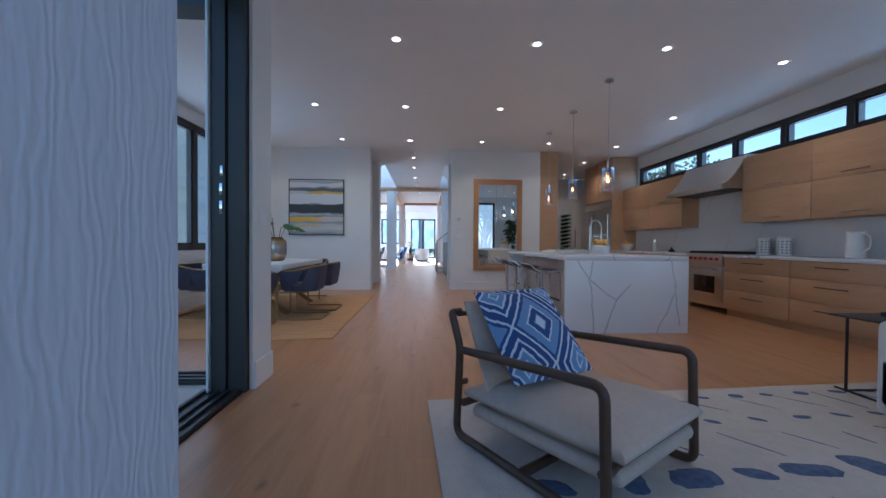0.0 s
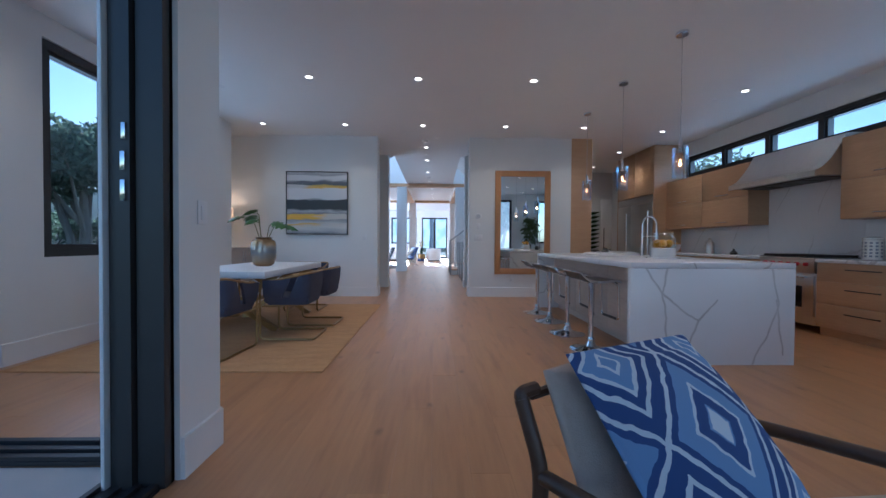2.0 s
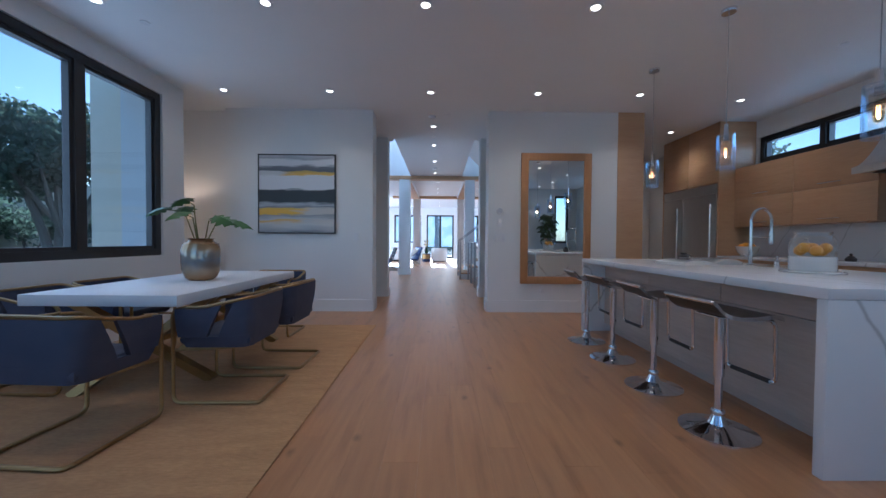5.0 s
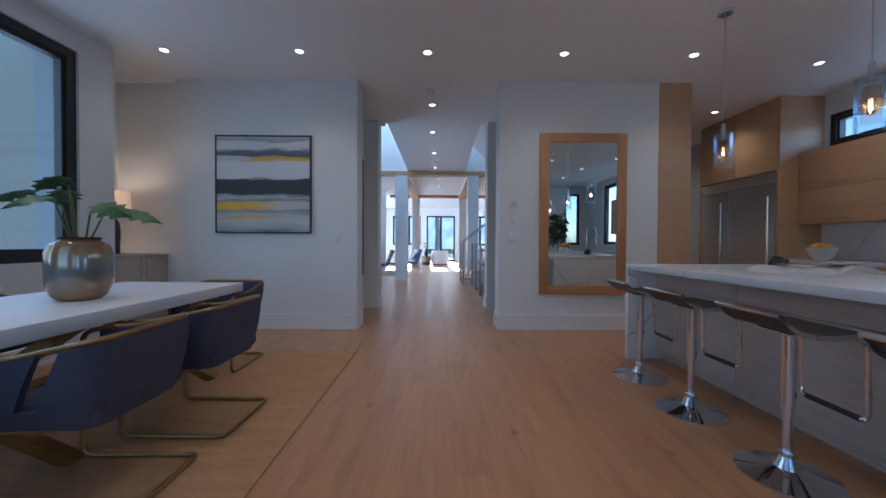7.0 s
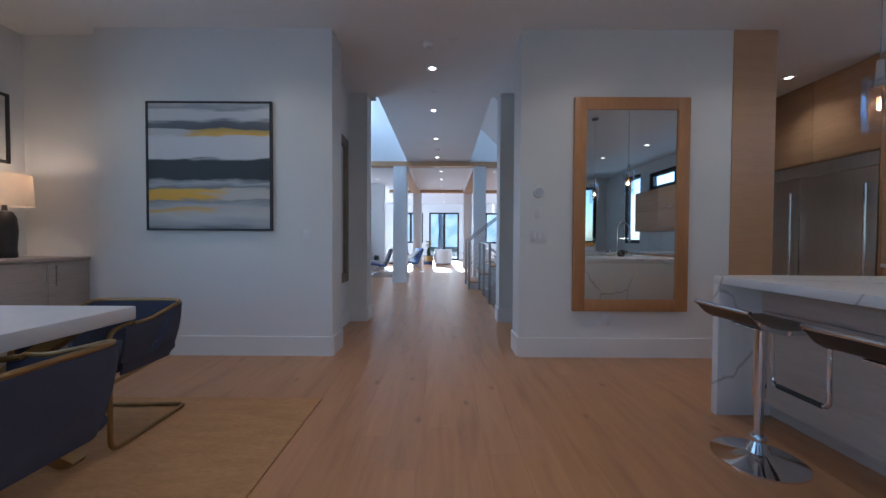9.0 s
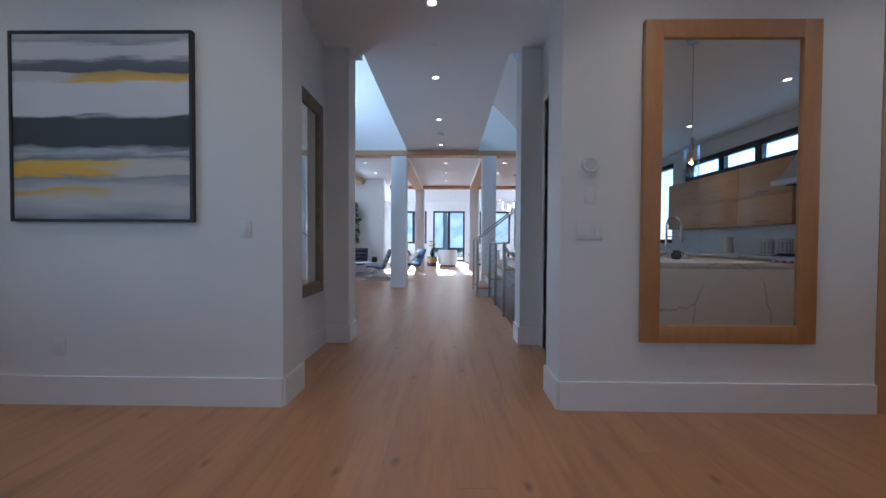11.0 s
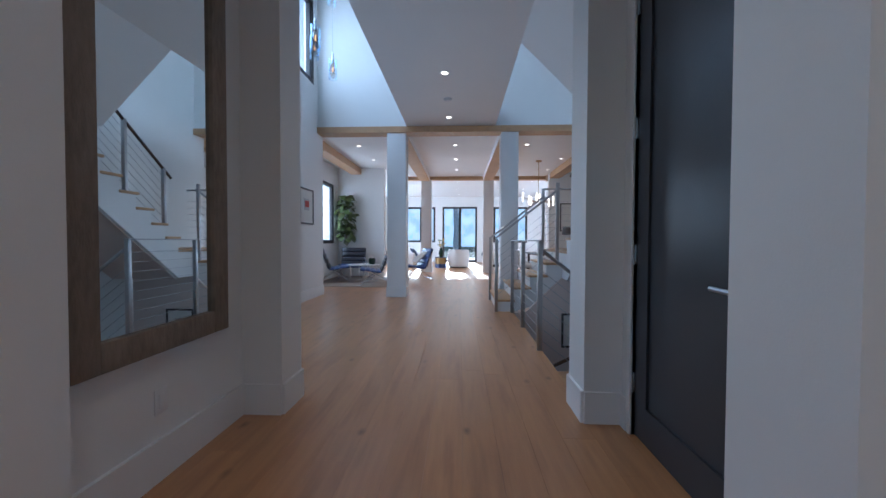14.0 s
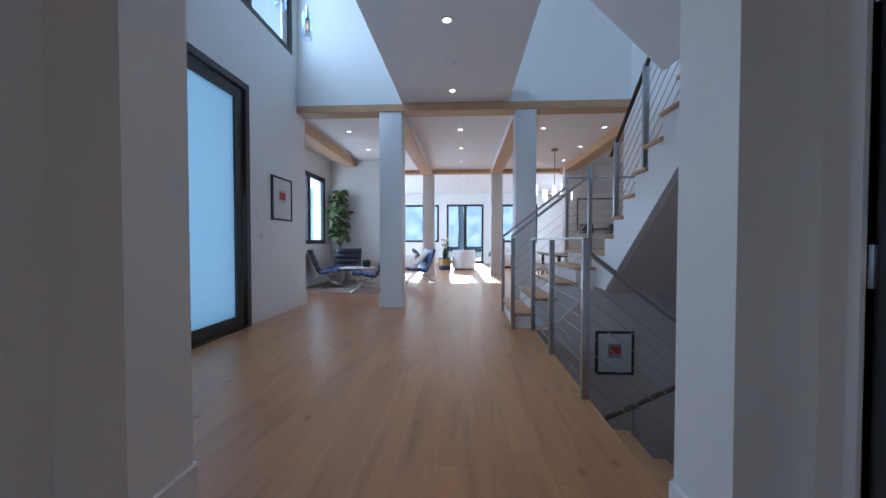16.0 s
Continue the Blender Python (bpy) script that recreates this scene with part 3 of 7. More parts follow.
setting("patio", boxes(((-4.6, -1.0, -0.029), (-0.94, 3.84, -0.012)), ((0.07, -3.0, -0.029), (6.0, R0 - 0.21, -0.012)), ((-8.0, 3.84, -0.029), (-3.96, 8.79, -0.012))), M_CONCRETE, "smooth grey concrete patio beside the sliding doors")

# walls of the kitchen and dining room
wall_along("y", "wall_east", R0 - 0.2, 15.68, E0, 6.02, 0, C, [(2.12, 2.99, 1.10, 3.00), (3.40, 9.72, 2.47, 2.90)], label="white kitchen wall with a strip of high windows")
wall_along("x", "wall_north_left", -2.90, -0.59, N0, N1, 0, C, label="white painted wall of the dining room")
wall_along("x", "wall_north_right", 1.247, 3.30, N0, N1, 0, C, label="white painted wall beside the hall")
wall_along("y", "wall_west", 5.22, 8.76, -3.30, -3.10, 0, C, [(5.58, 8.37, 0.92, 2.98)], label="white dining room wall with a wide window")
setting("wall_alcove_far", boxes(((-3.95, 8.74, 0), (-3.30, 8.76, C)), ((-3.95, 8.76, 0), (-3.75, N1, C)), ((-3.75, 9.56, 0), (-2.90, N1, C))), M_WALL, "white alcove walls behind the sideboard")
setting("wall_alcove_near", boxes(((-3.95, 5.20, 0), (-3.30, 5.22, C)), ((-3.95, 4.10, 0), (-3.75, 5.20, C)), ((-3.95, 3.90, 0), (-3.10, 4.10, C))), M_WALL, "white alcove walls beside the sliding doors")
setting("wall_outside_stucco", boxes(((-4.42, 8.80, -0.03), (-3.95, 9.0, 4.2))), M_CREAM, "white stucco outside wall beyond the window")
setting("wall_header_patio", boxes(((-3.10, 3.90, 2.86), (-0.60, 4.08, C)), ((-0.92, 1.91, 2.86), (-0.60, 3.69, C))), M_WALL, "white wall above the sliding doors")
setting("wall_pier_patio", boxes(((-0.865, 3.72, 0), (-0.58, 4.03, C))), M_WALL, "white wall pier between the two sliding doors")
setting("wall_stucco_near", boxes(((-0.92, -3.2, 0), (0.075, 1.91, C))), M_STUCCO, "white combed stucco wall end beside the opening")
wall_along("x", "wall_south", 0.075, 6.02, R0 - 0.2, R0, 0, C, [(0.20, 1.70, 0.0, 2.95), (2.25, 3.88, 0.02, 2.95), (4.97, 5.52, 1.08, 2.92)], label="white rear wall with an open doorway and windows")
window_unit("window_1", "x", R0 - 0.1, 0.20, 1.70, 0.0, 2.95, [], "black frame of the open rear doorway", panes=False)
window_unit("window_2", "x", R0 - 0.1, 2.25, 3.88, 0.02, 2.95, [3.06], "black framed glazed door in the rear wall")
window_unit("window_3", "x", R0 - 0.1, 4.97, 5.52, 1.08, 2.92, [], "narrow black framed window in the rear wall")
window_unit("window_11", "y", E0 + 0.10, 2.12, 2.99, 1.10, 3.00, [], "tall black framed window beside the kitchen cabinets", depth=0.14, bar_w=0.065)
window_unit("window_4", "y", -3.19, 5.58, 8.37, 0.92, 2.98, [6.36, 7.31], "black framed three-pane window of the dining room", depth=0.12, bar_w=0.085)
window_unit("window_5", "y", E0 + 0.10, 3.40, 9.72, 2.47, 2.90, [4.44, 5.31, 6.16, 7.01, 7.83, 8.72], "strip of black framed high windows above the kitchen cabinets", depth=0.14, bar_w=0.065)

# sliding doors to the patio: jamb, tracks and head
jamb = thing("door_1", "black aluminium jamb and tracks of the open sliding doors", "door", kind="structure")
part("jamb", boxes(((-0.84, 3.665, 0.0), (-0.80, 3.72, 2.86)), ((-0.79, 3.64, 0.0), (-0.73, 3.72, 2.86)), ((-0.72, 3.66, 0.0), (-0.605, 3.72, 2.86)), ((-0.84, 3.70, 0), (-0.605, 3.72, 2.86))), M_BLACK, jamb, smooth=False)
part("strike_plate", rbox((-0.765, 3.632, 1.25), (-0.745, 3.642, 1.34), 0.002), M_CHROME, jamb)
part("strike_plate", rbox((-0.765, 3.632, 1.38), (-0.745, 3.642, 1.46), 0.002), M_CHROME, jamb)
part("strike_plate", rbox((-0.760, 3.632, 1.51), (-0.742, 3.642, 1.58), 0.002), M_CHROME, jamb)
tr = boxes(((-0.90, 1.91, -0.01), (-0.63, 3.665, 0.008)))
for x in (-0.89, -0.80, -0.73, -0.66):
    box(tr, (x, 1.91, 0.008), (x + 0.025, 3.665, 0.026))
part("track", tr, M_BLACK, jamb, smooth=False)
tr = boxes(((-3.10, 3.85, -0.01), (-0.93, 4.08, 0.008)))
for y in (3.86, 3.93, 4.01):
    box(tr, (-3.10, y, 0.008), (-0.93, y + 0.03, 0.028))
part("track", tr, M_BLACK, jamb, smooth=False)
part("head", boxes(((-3.10, 3.86, 2.80), (-0.90, 4.04, 2.86)), ((-0.88, 1.91, 2.80), (-0.66, 3.64, 2.86))), M_BLACK, jamb, smooth=False)
part("edge_strip", rbox((-0.862, 3.64, 0.0), (-0.845, 3.72, 2.86), 0.003), M_TRIM, jamb)

# hall between dining room and foyer
setting("wall_hall_left", boxes(((-1.03, N1, 0), (-0.83, 10.985, C)), ((-2.42, 10.985, 0), (-0.575, 11.27, C))), M_WALL, "white hall wall with a projecting pier")
wall_along("y", "wall_hall_right", N1, 10.975, 1.51, 1.66, 0, C, [(9.93, 10.855, 0.0, 2.57)], label="white hall wall with a black door")
setting("wall_hall_right_pier", boxes(((1.285, 10.975, 0), (1.66, 11.27, C)), ((1.66, 11.12, 0), (3.30, 11.27, C + 3.2))), M_WALL, "white pier at the end of the hall")
setting("wall_closet", boxes(((1.66, 9.75, 0), (2.7, 9.80, C)), ((2.65, 9.80, 0), (2.7, 11.12, C))), M_WALL, "closet behind the hall door")
# pantry passage behind the kitchen
setting("wall_pantry", boxes(((3.30, 9.75, 0), (3.40, 13.0, C)), ((3.40, 12.9, 0), (E0, 13.05, C))), M_WALL, "white walls of the pantry passage")
tagged(setting("trim_oak_panel", boxes(((3.302, N0 - 0.005, 0), (3.72, N1, C))), M_OAK), "oak veneered end panel beside the mirror wall")

# foyer
wall_along("y", "wall_foyer_left", 11.27, 16.08, -2.42, -2.23, 0, 3.6, [(11.75, 14.40, 0, 3.03)], label="white foyer wall with the glazed entrance door")
wall_along("y", "wall_foyer_left_upper", 11.27, 16.08, -2.42, -2.23, 3.6, 6.3, [(12.6, 15.66, 4.02, 5.6)], label="white upper foyer wall with a high window")
setting("wall_foyer_gallery_left", boxes(((-2.22, 11.12, C), (-0.49, 11.27, 6.3))), M_WALL, "white gallery wall above the hall")
window_unit("window_6", "y", -2.30, 12.6, 15.66, 4.02, 5.6, [13.55, 14.5], "black framed high window of the foyer", depth=0.12, bar_w=0.08)
setting("wall_foyer_back", boxes(((-2.23, 15.82, 3.275), (-0.49, 16.08, 6.3)), ((1.205, 15.82, 3.275), (3.10, 16.08, 6.3)), ((-0.49, 15.82, C2), (1.205, 16.08, 6.3))), M_WALL, "white wall of the double-height foyer above the beam")
setting("wall_stair_right", boxes(((3.10, 11.27, -2.9), (3.30, 16.08, 6.3))), M_WALL, "white wall beside the staircase")
setting("ceiling_bridge", boxes(((-0.49, 11.12, C2), (1.205, 15.82, C2 + 0.25))), M_CEIL, "white underside of the bridge")
setting("ceiling_foyer", boxes(((-2.42, 11.12, 6.3), (3.30, 16.08, 6.42))), M_CEIL, "white ceiling of the double-height foyer")

# great room
setting("wall_great_left", boxes(((-3.55, 16.08, 0), (-3.20, 17.60, C2)), ((-3.55, 17.60, 0), (-3.20, 19.58, 1.0)), ((-3.55, 17.60, 2.74), (-3.20, 19.58, C2)), ((-3.55, 19.58, 0), (-3.20, 19.9, C2)), ((-3.55, 15.80, 0), (-2.42, 16.08, C2))), M_WALL, "white wall of the great room with a window")
window_unit("window_7", "y", -3.28, 17.60, 19.58, 1.0, 2.74, [18.6], "black framed window of the great room", depth=0.1, bar_w=0.07)
setting("wall_great_return", boxes(((-3.55, 19.9, 0), (-1.78, 20.15, C2))), M_WALL, "white wall behind the fig tree")
setting("wall_great_left_rear", boxes(((-3.55, 20.15, 0), (-3.35, 21.2, C2)), ((-3.55, 21.2, 2.78), (-3.35, 26.4, C2)), ((-3.55, 26.4, 0), (-3.35, 27.3, C2))), M_WALL, "white wall of the rear sitting room")
wall_along("y", "wall_great_right", 16.08, 27.3, 5.60, 5.80, 0, C2, [(22.5, 25.5, 0.5, 2.78)], label="white wall beside the dining corner")
# hidden side window, added to bring more light into the great room
window_unit("window_10", "y", 5.70, 22.5, 25.5, 0.5, 2.78, [24.0], "black framed side window out of view, added for light")
setting("wall_great_front", boxes(((3.30, 15.80, 0), (5.80, 16.08, C2))), M_WALL, "white wall between stair and great room")
wall_along("x", "wall_far", -3.55, 5.8, 27.3, 27.5, 0, C2, [(-2.42, -0.70, 1.0, 2.78), (-0.34, 1.40, 0.02, 2.79), (2.22, 3.9, 1.0, 2.78)], label="white far wall with sliding door and windows")
window_unit("window_8", "x", 27.36, -2.42, -0.70, 1.0, 2.78, [-1.42], "black framed window in the far wall", bar_w=0.07)
window_unit("window_9", "x", 27.36, 2.22, 3.9, 1.0, 2.78, [2.95], "black framed window in the far wall", bar_w=0.07)
# glazing added in a hidden wall to let light into the great room
window_unit("door_6", "y", -3.45, 21.2, 26.4, 0.02, 2.78, [22.9, 24.7], "black framed glazed doors added to light the rear sitting room")
window_unit("door_2", "x", 27.36, -0.34, 1.40, 0.02, 2.79, [0.54], "black framed glazed sliding door in the far wall", bar_w=0.065)

# ceilings
setting("ceiling", boxes(((-3.95, 3.90, C), (6.02, 11.12, C + 0.15)), ((-0.92, R0 - 0.2, C), (6.02, 3.90, C + 0.15)), ((3.30, 11.12, C), (6.02, 13.05, C + 0.15))), M_CEIL, "white kitchen ceiling with recessed lights")
setting("ceiling_great", boxes(((-3.55, 16.08, C2), (5.80, 27.5, C2 + 0.15))), M_CEIL, "white ceiling of the great room")
setting("beam_front", boxes(((-2.23, 15.78, 3.16), (3.10, 16.08, 3.274))), M_OAK_BEAM, "oak beam across the foyer")
setting("beam_rear", boxes(((-1.78, 21.35, 3.17), (5.60, 21.60, 3.282))), M_OAK_BEAM, "oak beam across the great room")
for x0, x1 in ((-0.84, -0.50), (1.32, 1.64)):
    setting("beam_middle", boxes(((x0, 16.08, 3.155), (x1, 21.35, 3.282))), M_TRIM, "white boxed ceiling beam")
    setting("beam_trim", boxes(((x0 + 0.005, 16.08, 3.137), (x1 - 0.005, 21.35, 3.155))), M_OAK_BEAM, "oak underside of the ceiling beam")
for x0, x1 in ((-2.78, -2.48), (3.42, 3.72)):
    setting("beam_side", boxes(((x0, 16.08, 3.10), (x1, 19.9 if x0 < 0 else 21.35, 3.282))), M_OAK_BEAM, "oak ceiling beam")

# columns
for x0, x1, y0, y1 in ((-0.87, -0.505, 15.80, 16.14), (1.315, 1.64, 15.80, 16.14), (-0.79, -0.44, 21.36, 21.70), (1.34, 1.68, 21.36, 21.70)):
    col = thing("column", "white painted square column from floor to beam", "column", pose((x0 + x1) / 2, (y0 + y1) / 2, 0), group="columns")
    w, d = (x1 - x0) / 2, (y1 - y0) / 2
    part("shaft", rbox((-w, -d, 0), (w, d, 3.158 if y0 < 20 else 3.168), 0.006), M_TRIM, col)
    part("plinth", boxes(((-w - 0.014, -d - 0.014, 0), (w + 0.014, -d - 0.001, 0.19)), ((-w - 0.014, d + 0.001, 0), (w + 0.014, d + 0.014, 0.19)), ((-w - 0.014, -d - 0.001, 0), (-w - 0.001, d + 0.001, 0.19)), ((w + 0.001, -d - 0.001, 0), (w + 0.014, d + 0.001, 0.19))), M_TRIM, col, smooth=False)

# baseboards
skirting("baseboard", [(-0.59, N1), (-0.59, N0), (-2.90, N0)], side=1)
skirting("baseboard", [(1.247, N1), (1.247, N0), (2.35, N0), (3.30, N0)], side=-1)
skirting("baseboard", [(-3.10, 8.76), (-3.10, 5.22)], side=1)
skirting("baseboard", [(-0.58, 3.725), (-0.58, 4.03), (-0.865, 4.03)], side=-1)
skirting("baseboard", [(-0.83, N1), (-0.83, 10.985), (-0.575, 10.985), (-0.575, 11.27), (-2.2, 11.27)], side=-1)
skirting("baseboard", [(1.51, N1), (1.51, 9.892)], side=1)
skirting("baseboard", [(1.51, 10.888), (1.51, 10.975), (1.285, 10.975), (1.285, 11.27), (1.34, 11.27)], side=1)
skirting("baseboard", [(-2.23, 11.28), (-2.23, 11.73)], side=-1)
skirting("baseboard", [(-2.23, 14.42), (-2.23, 16.08), (-3.20, 16.08), (-3.20, 19.9), (-1.78, 19.9)], side=-1)
skirting("baseboard", [(-3.35, 27.3), (-0.36, 27.3)], side=-1)
skirting("baseboard", [(1.42, 27.3), (5.6, 27.3)], side=-1)

# recessed ceiling lights
LIGHTS = [(-2.52, 4.93, 0.7), (-1.06, 4.93, 1), (0.335, 4.93, 1), (1.83, 4.93, 0.9), (3.26, 4.93, 0.6)]          # x, y and output
LIGHTS += [(-2.52, 6.83, 0.8), (-1.06, 6.83, 1), (0.335, 6.83, 1), (1.83, 6.83, 0.8)]
LIGHTS += [(-2.52, 8.72, 0.45), (-1.06, 8.72, 0.85), (0.335, 8.72, 1), (1.83, 8.72, 1), (3.26, 8.72, 0.8)]
LIGHTS += [(4.80, y, 1) for y in (5.14, 7.03, 8.87)] + [(1.83, 2.9, 0.6), (3.26, 2.9, 0.3), (4.2, 1.5, 0.2), (4.36, 2.55, 0.2), (4.40, 3.92, 0.3)]
# (4.9, 12.1) is an unseen light, added to brighten the pantry passage
LIGHTS += [(0.355, 10.24, 0.4), (4.78, 10.44, 1.3), (4.9, 12.1, 1)]
LIGHTS = [(x, y, C, k) for x, y, k in LIGHTS] + [(0.33, 11.92, C2, 0.8), (0.33, 13.60, C2, 1), (0.33, 15.33, C2, 0)]
LIGHTS += [(x, y, C2, k) for x in (-1.82, 0.42, 2.05, 3.22) for y, k in ((17.24, 1), (18.72, 0), (20.2, 1 if x > 0 else 0))] + [(x, y, C2, k) for x in (-1.8, 0.47, 3.2) for y, k in ((22.5, 0), (24.4, 1), (26.3, 0))]
ring_bm = lathe([(0.039, -0.0015), (0.048, -0.006), (0.068, -0.006), (0.072, 0.0), (0.039, 0.0)], 20)
ring_mesh = mesh("trim_ring", ring_bm, M_PLATE, True)
lens_mesh = mesh("lens", lathe([(0.0, -0.002), (0.040, -0.002)], 20), M_DOWN)
for x, y, h, lamp in LIGHTS:
    dl = thing("downlight", "round recessed warm downlight in the white ceiling", "downlight", pose(x, y, h - 0.0005), group="recessed ceiling lights")
    for nm, me in (("trim_ring", ring_mesh), ("lens", lens_mesh)):
        o = new(nm, me)
        o.parent = dl
    if lamp:
        d = bpy.data.lights.new("downlight_lamp", "SPOT")
        d.energy, d.color, d.spot_size, d.spot_blend, d.shadow_soft_size = 18 * lamp, (1.0, 0.79, 0.58), radians(120), 0.9, 0.05
        new("downlight_lamp", d).matrix_world = look((x, y, h - 0.015), (x, y, 0))

# skylight through the openings
window_light((0.95, R0 - 0.15, 1.6), (0, 1, 0), 1.4, 2.6, 1.5)
window_light((3.06, R0 - 0.16, 1.6), (0, 1, 0), 1.5, 2.6, 5)
window_light((5.98, 2.55, 2.05), (-1, 0, 0), 0.8, 1.7, 5)
window_light((6.00, 6.56, 2.69), (-1, 0, 0), 6.2, 0.40, 15, (0.70, 0.85, 1.0))
window_light((-3.36, 6.97, 1.95), (1, 0, 0), 2.7, 2.0, 14)
window_light((-2.55, 13.1, 1.5), (1, 0, 0), 2.5, 2.9, 36, (0.82, 0.91, 1.0))
window_light((-2.55, 14.13, 4.8), (1, 0, -0.1), 3.0, 1.5, 82)
# strong lamp outside the added glazed doors
window_light((-3.62, 23.8, 1.4), (1, 0, 0), 5.0, 2.6, 210, (0.95, 0.97, 1.0))
# lamp behind the added side window
window_light((5.86, 24.0, 1.65), (-1, 0, 0), 2.9, 2.2, 125, (0.95, 0.97, 1.0))
window_light((-3.62, 18.6, 1.87), (1, 0, 0), 1.9, 1.7, 45, (0.95, 0.97, 1.0))


# ---- kitchen ----
def bar_handle(parent, a, b, off, r=0.006, material=None, label="slim black bar handle"):
    """A straight pull between a and b, standing off its front by the vector off."""
    a, b, off = Vector(a), Vector(b), Vector(off)
    d = (b - a).normalized()
    bm = bar([a + off, b + off], r)
    for p in (a + d * 0.03, b - d * 0.03):
        tube(bm, [p, p + off], r * 0.8)
    part("handle", bm, material or M_BLACK, parent, label)


def kitchen_base(y0, y1, drawers=True):
    u = thing("base_cabinet", "rift oak base cabinet with three handled drawers", "cabinet", pose(5.21, y0, 0), group="kitchen base cabinets")
    w = y1 - y0
    part("carcass", boxes(((0.02, 0.002, 0.10), (0.60, w - 0.002, 0.875))), M_OAK, u, smooth=False)
    part("kick_board", boxes(((0.06, 0.002, 0.0), (0.60, w - 0.002, 0.10))), M_OAK, u, smooth=False)
    for z0, z1, zh in ((0.105, 0.385, 0.30), (0.389, 0.655, 0.575), (0.659, 0.872, 0.805)):
        d = part("drawer_front", rbox((0, 0.004, z0), (0.02, w - 0.004, z1), 0.002), M_OAK, u)
        bar_handle(d, (0, w / 2 - 0.17, zh), (0, w / 2 + 0.17, zh), (-0.03, 0, 0))


for a, b in ((3.43, 4.42), (4.42, 5.41), (5.41, 6.42), (7.18, 8.46), (8.46, 9.765)):
    kitchen_base(a, b)
single("worktop", rbox((5.185, 3.43, 0.878), (5.80, 6.42, 0.92), 0.004), M_QUARTZ, "white veined quartz worktop on the base cabinets", "worktop")
single("worktop", rbox((5.185, 7.18, 0.878), (5.80, 9.765, 0.92), 0.004), M_QUARTZ, "white veined quartz worktop beside the range", "worktop")
sb_ = thing("splashback", "white veined stone splashback behind the worktop", "splashback", pose(0, 0, 0))
for a, b in (((5.80, 3.43, 0.921), (5.818, 6.418, 1.40)), ((5.80, 6.42, 0.90), (5.818, 7.718, 1.98)), ((5.80, 7.72, 0.921), (5.818, 9.765, 1.40))):
    part("slab", boxes((a, b)), M_SPLASH, sb_, smooth=False)


def wall_unit(y0, y1):
    u = thing("wall_cabinet", "rift oak wall cabinet with two lift-up doors", "cabinet", pose(5.47, y0, 1.40), group="kitchen wall cabinets")
    w = y1 - y0
    part("carcass", boxes(((0.02, 0.001, 0), (0.345, w - 0.001, 0.985))), M_OAK, u, smooth=False)
    for z0, z1 in ((0.003, 0.462), (0.466, 0.982)):
        d = part("door", rbox((0, 0.003, z0), (0.02, w - 0.003, z1), 0.002), M_OAK, u)
        bar_handle(d, (0, w / 2 - 0.14, z0 + 0.055), (0, w / 2 + 0.14, z0 + 0.055), (-0.03, 0, 0), 0.007, M_CHROME, "polished bar handle")


for a, b in ((3.41, 4.41), (4.41, 5.41), (5.41, 6.41), (7.72, 8.74), (8.74, 9.765)):
    wall_unit(a, b)

hood = thing("range_hood", "wide stainless steel range hood with a curved front", "range hood", pose(0, 0, 0))
prof = [(5.80, 1.94), (5.165, 1.94), (5.16, 2.00)] + [(5.16 + 0.38 * t, 2.00 + 0.45 * (t ** 1.6)) for t in [i / 10 for i in range(1, 11)]] + [(5.60, 2.46), (5.80, 2.46)]
part("canopy", prism(prof, "y", 6.415, 7.715), M_STEEL, hood)
part("lip", boxes(((5.15, 6.41, 1.925), (5.175, 7.72, 1.995))), M_STEEL, hood, smooth=False)
for i in range(4):
    part("baffle_filter", boxes(((5.30, 6.47 + i * 0.30, 1.928), (5.70, 6.74 + i * 0.30, 1.938))), M_BLACK, hood, smooth=False)
for y in (6.75, 7.38):
    part("hood_lamp", lathe([(0, 1.930), (0.03, 1.930), (0.034, 1.938), (0, 1.938)], 16, (5.24, y, 0)), M_PLATE, hood)

rg = thing("kitchen_range", "stainless steel range with red knobs and black cooktop", "range", pose(0, 0, 0))
part("body", rbox((5.225, 6.43, 0.09), (5.79, 7.17, 0.90), 0.006), M_STEEL, rg)
part("oven_door", rbox((5.20, 6.445, 0.20), (5.225, 7.155, 0.70), 0.006), M_STEEL, rg)
part("oven_window", rbox((5.193, 6.58, 0.30), (5.199, 7.02, 0.57), 0.004), mat("smoked_oven_glass", (0.012, 0.012, 0.014), 0.08), rg)
part("control_panel", prism([(5.20, 0.735), (5.225, 0.735), (5.225, 0.90), (5.19, 0.90), (5.185, 0.80)], "y", 6.43, 7.17), M_STEEL, rg)
part("bull_nose", bar([(5.20, 6.43, 0.91), (5.20, 7.17, 0.91)], 0.018, 10), M_STEEL, rg)
dh = part("door_handle", bar([(5.155, 6.50, 0.685), (5.155, 7.10, 0.685)], 0.012, 10), M_CHROME, rg)
part("handle_bracket", boxes(((5.155, 6.52, 0.677), (5.20, 6.54, 0.693)), ((5.155, 7.06, 0.677), (5.20, 7.08, 0.693))), M_CHROME, dh, smooth=False)
for i in range(6):
    kb = lathe([(0.0, 0.0), (0.024, 0.0), (0.022, 0.03), (0.014, 0.034), (0.0, 0.034)], 16)
    o = part("knob", kb, M_RED, rg, "glossy red control knob")
    o.matrix_local = pose(5.187, 6.52 + i * 0.112, 0.845, 0, -90, 0)
part("cooktop", boxes(((5.20, 6.40, 0.925), (5.76, 7.20, 0.935))), M_BLACK, rg, smooth=False)
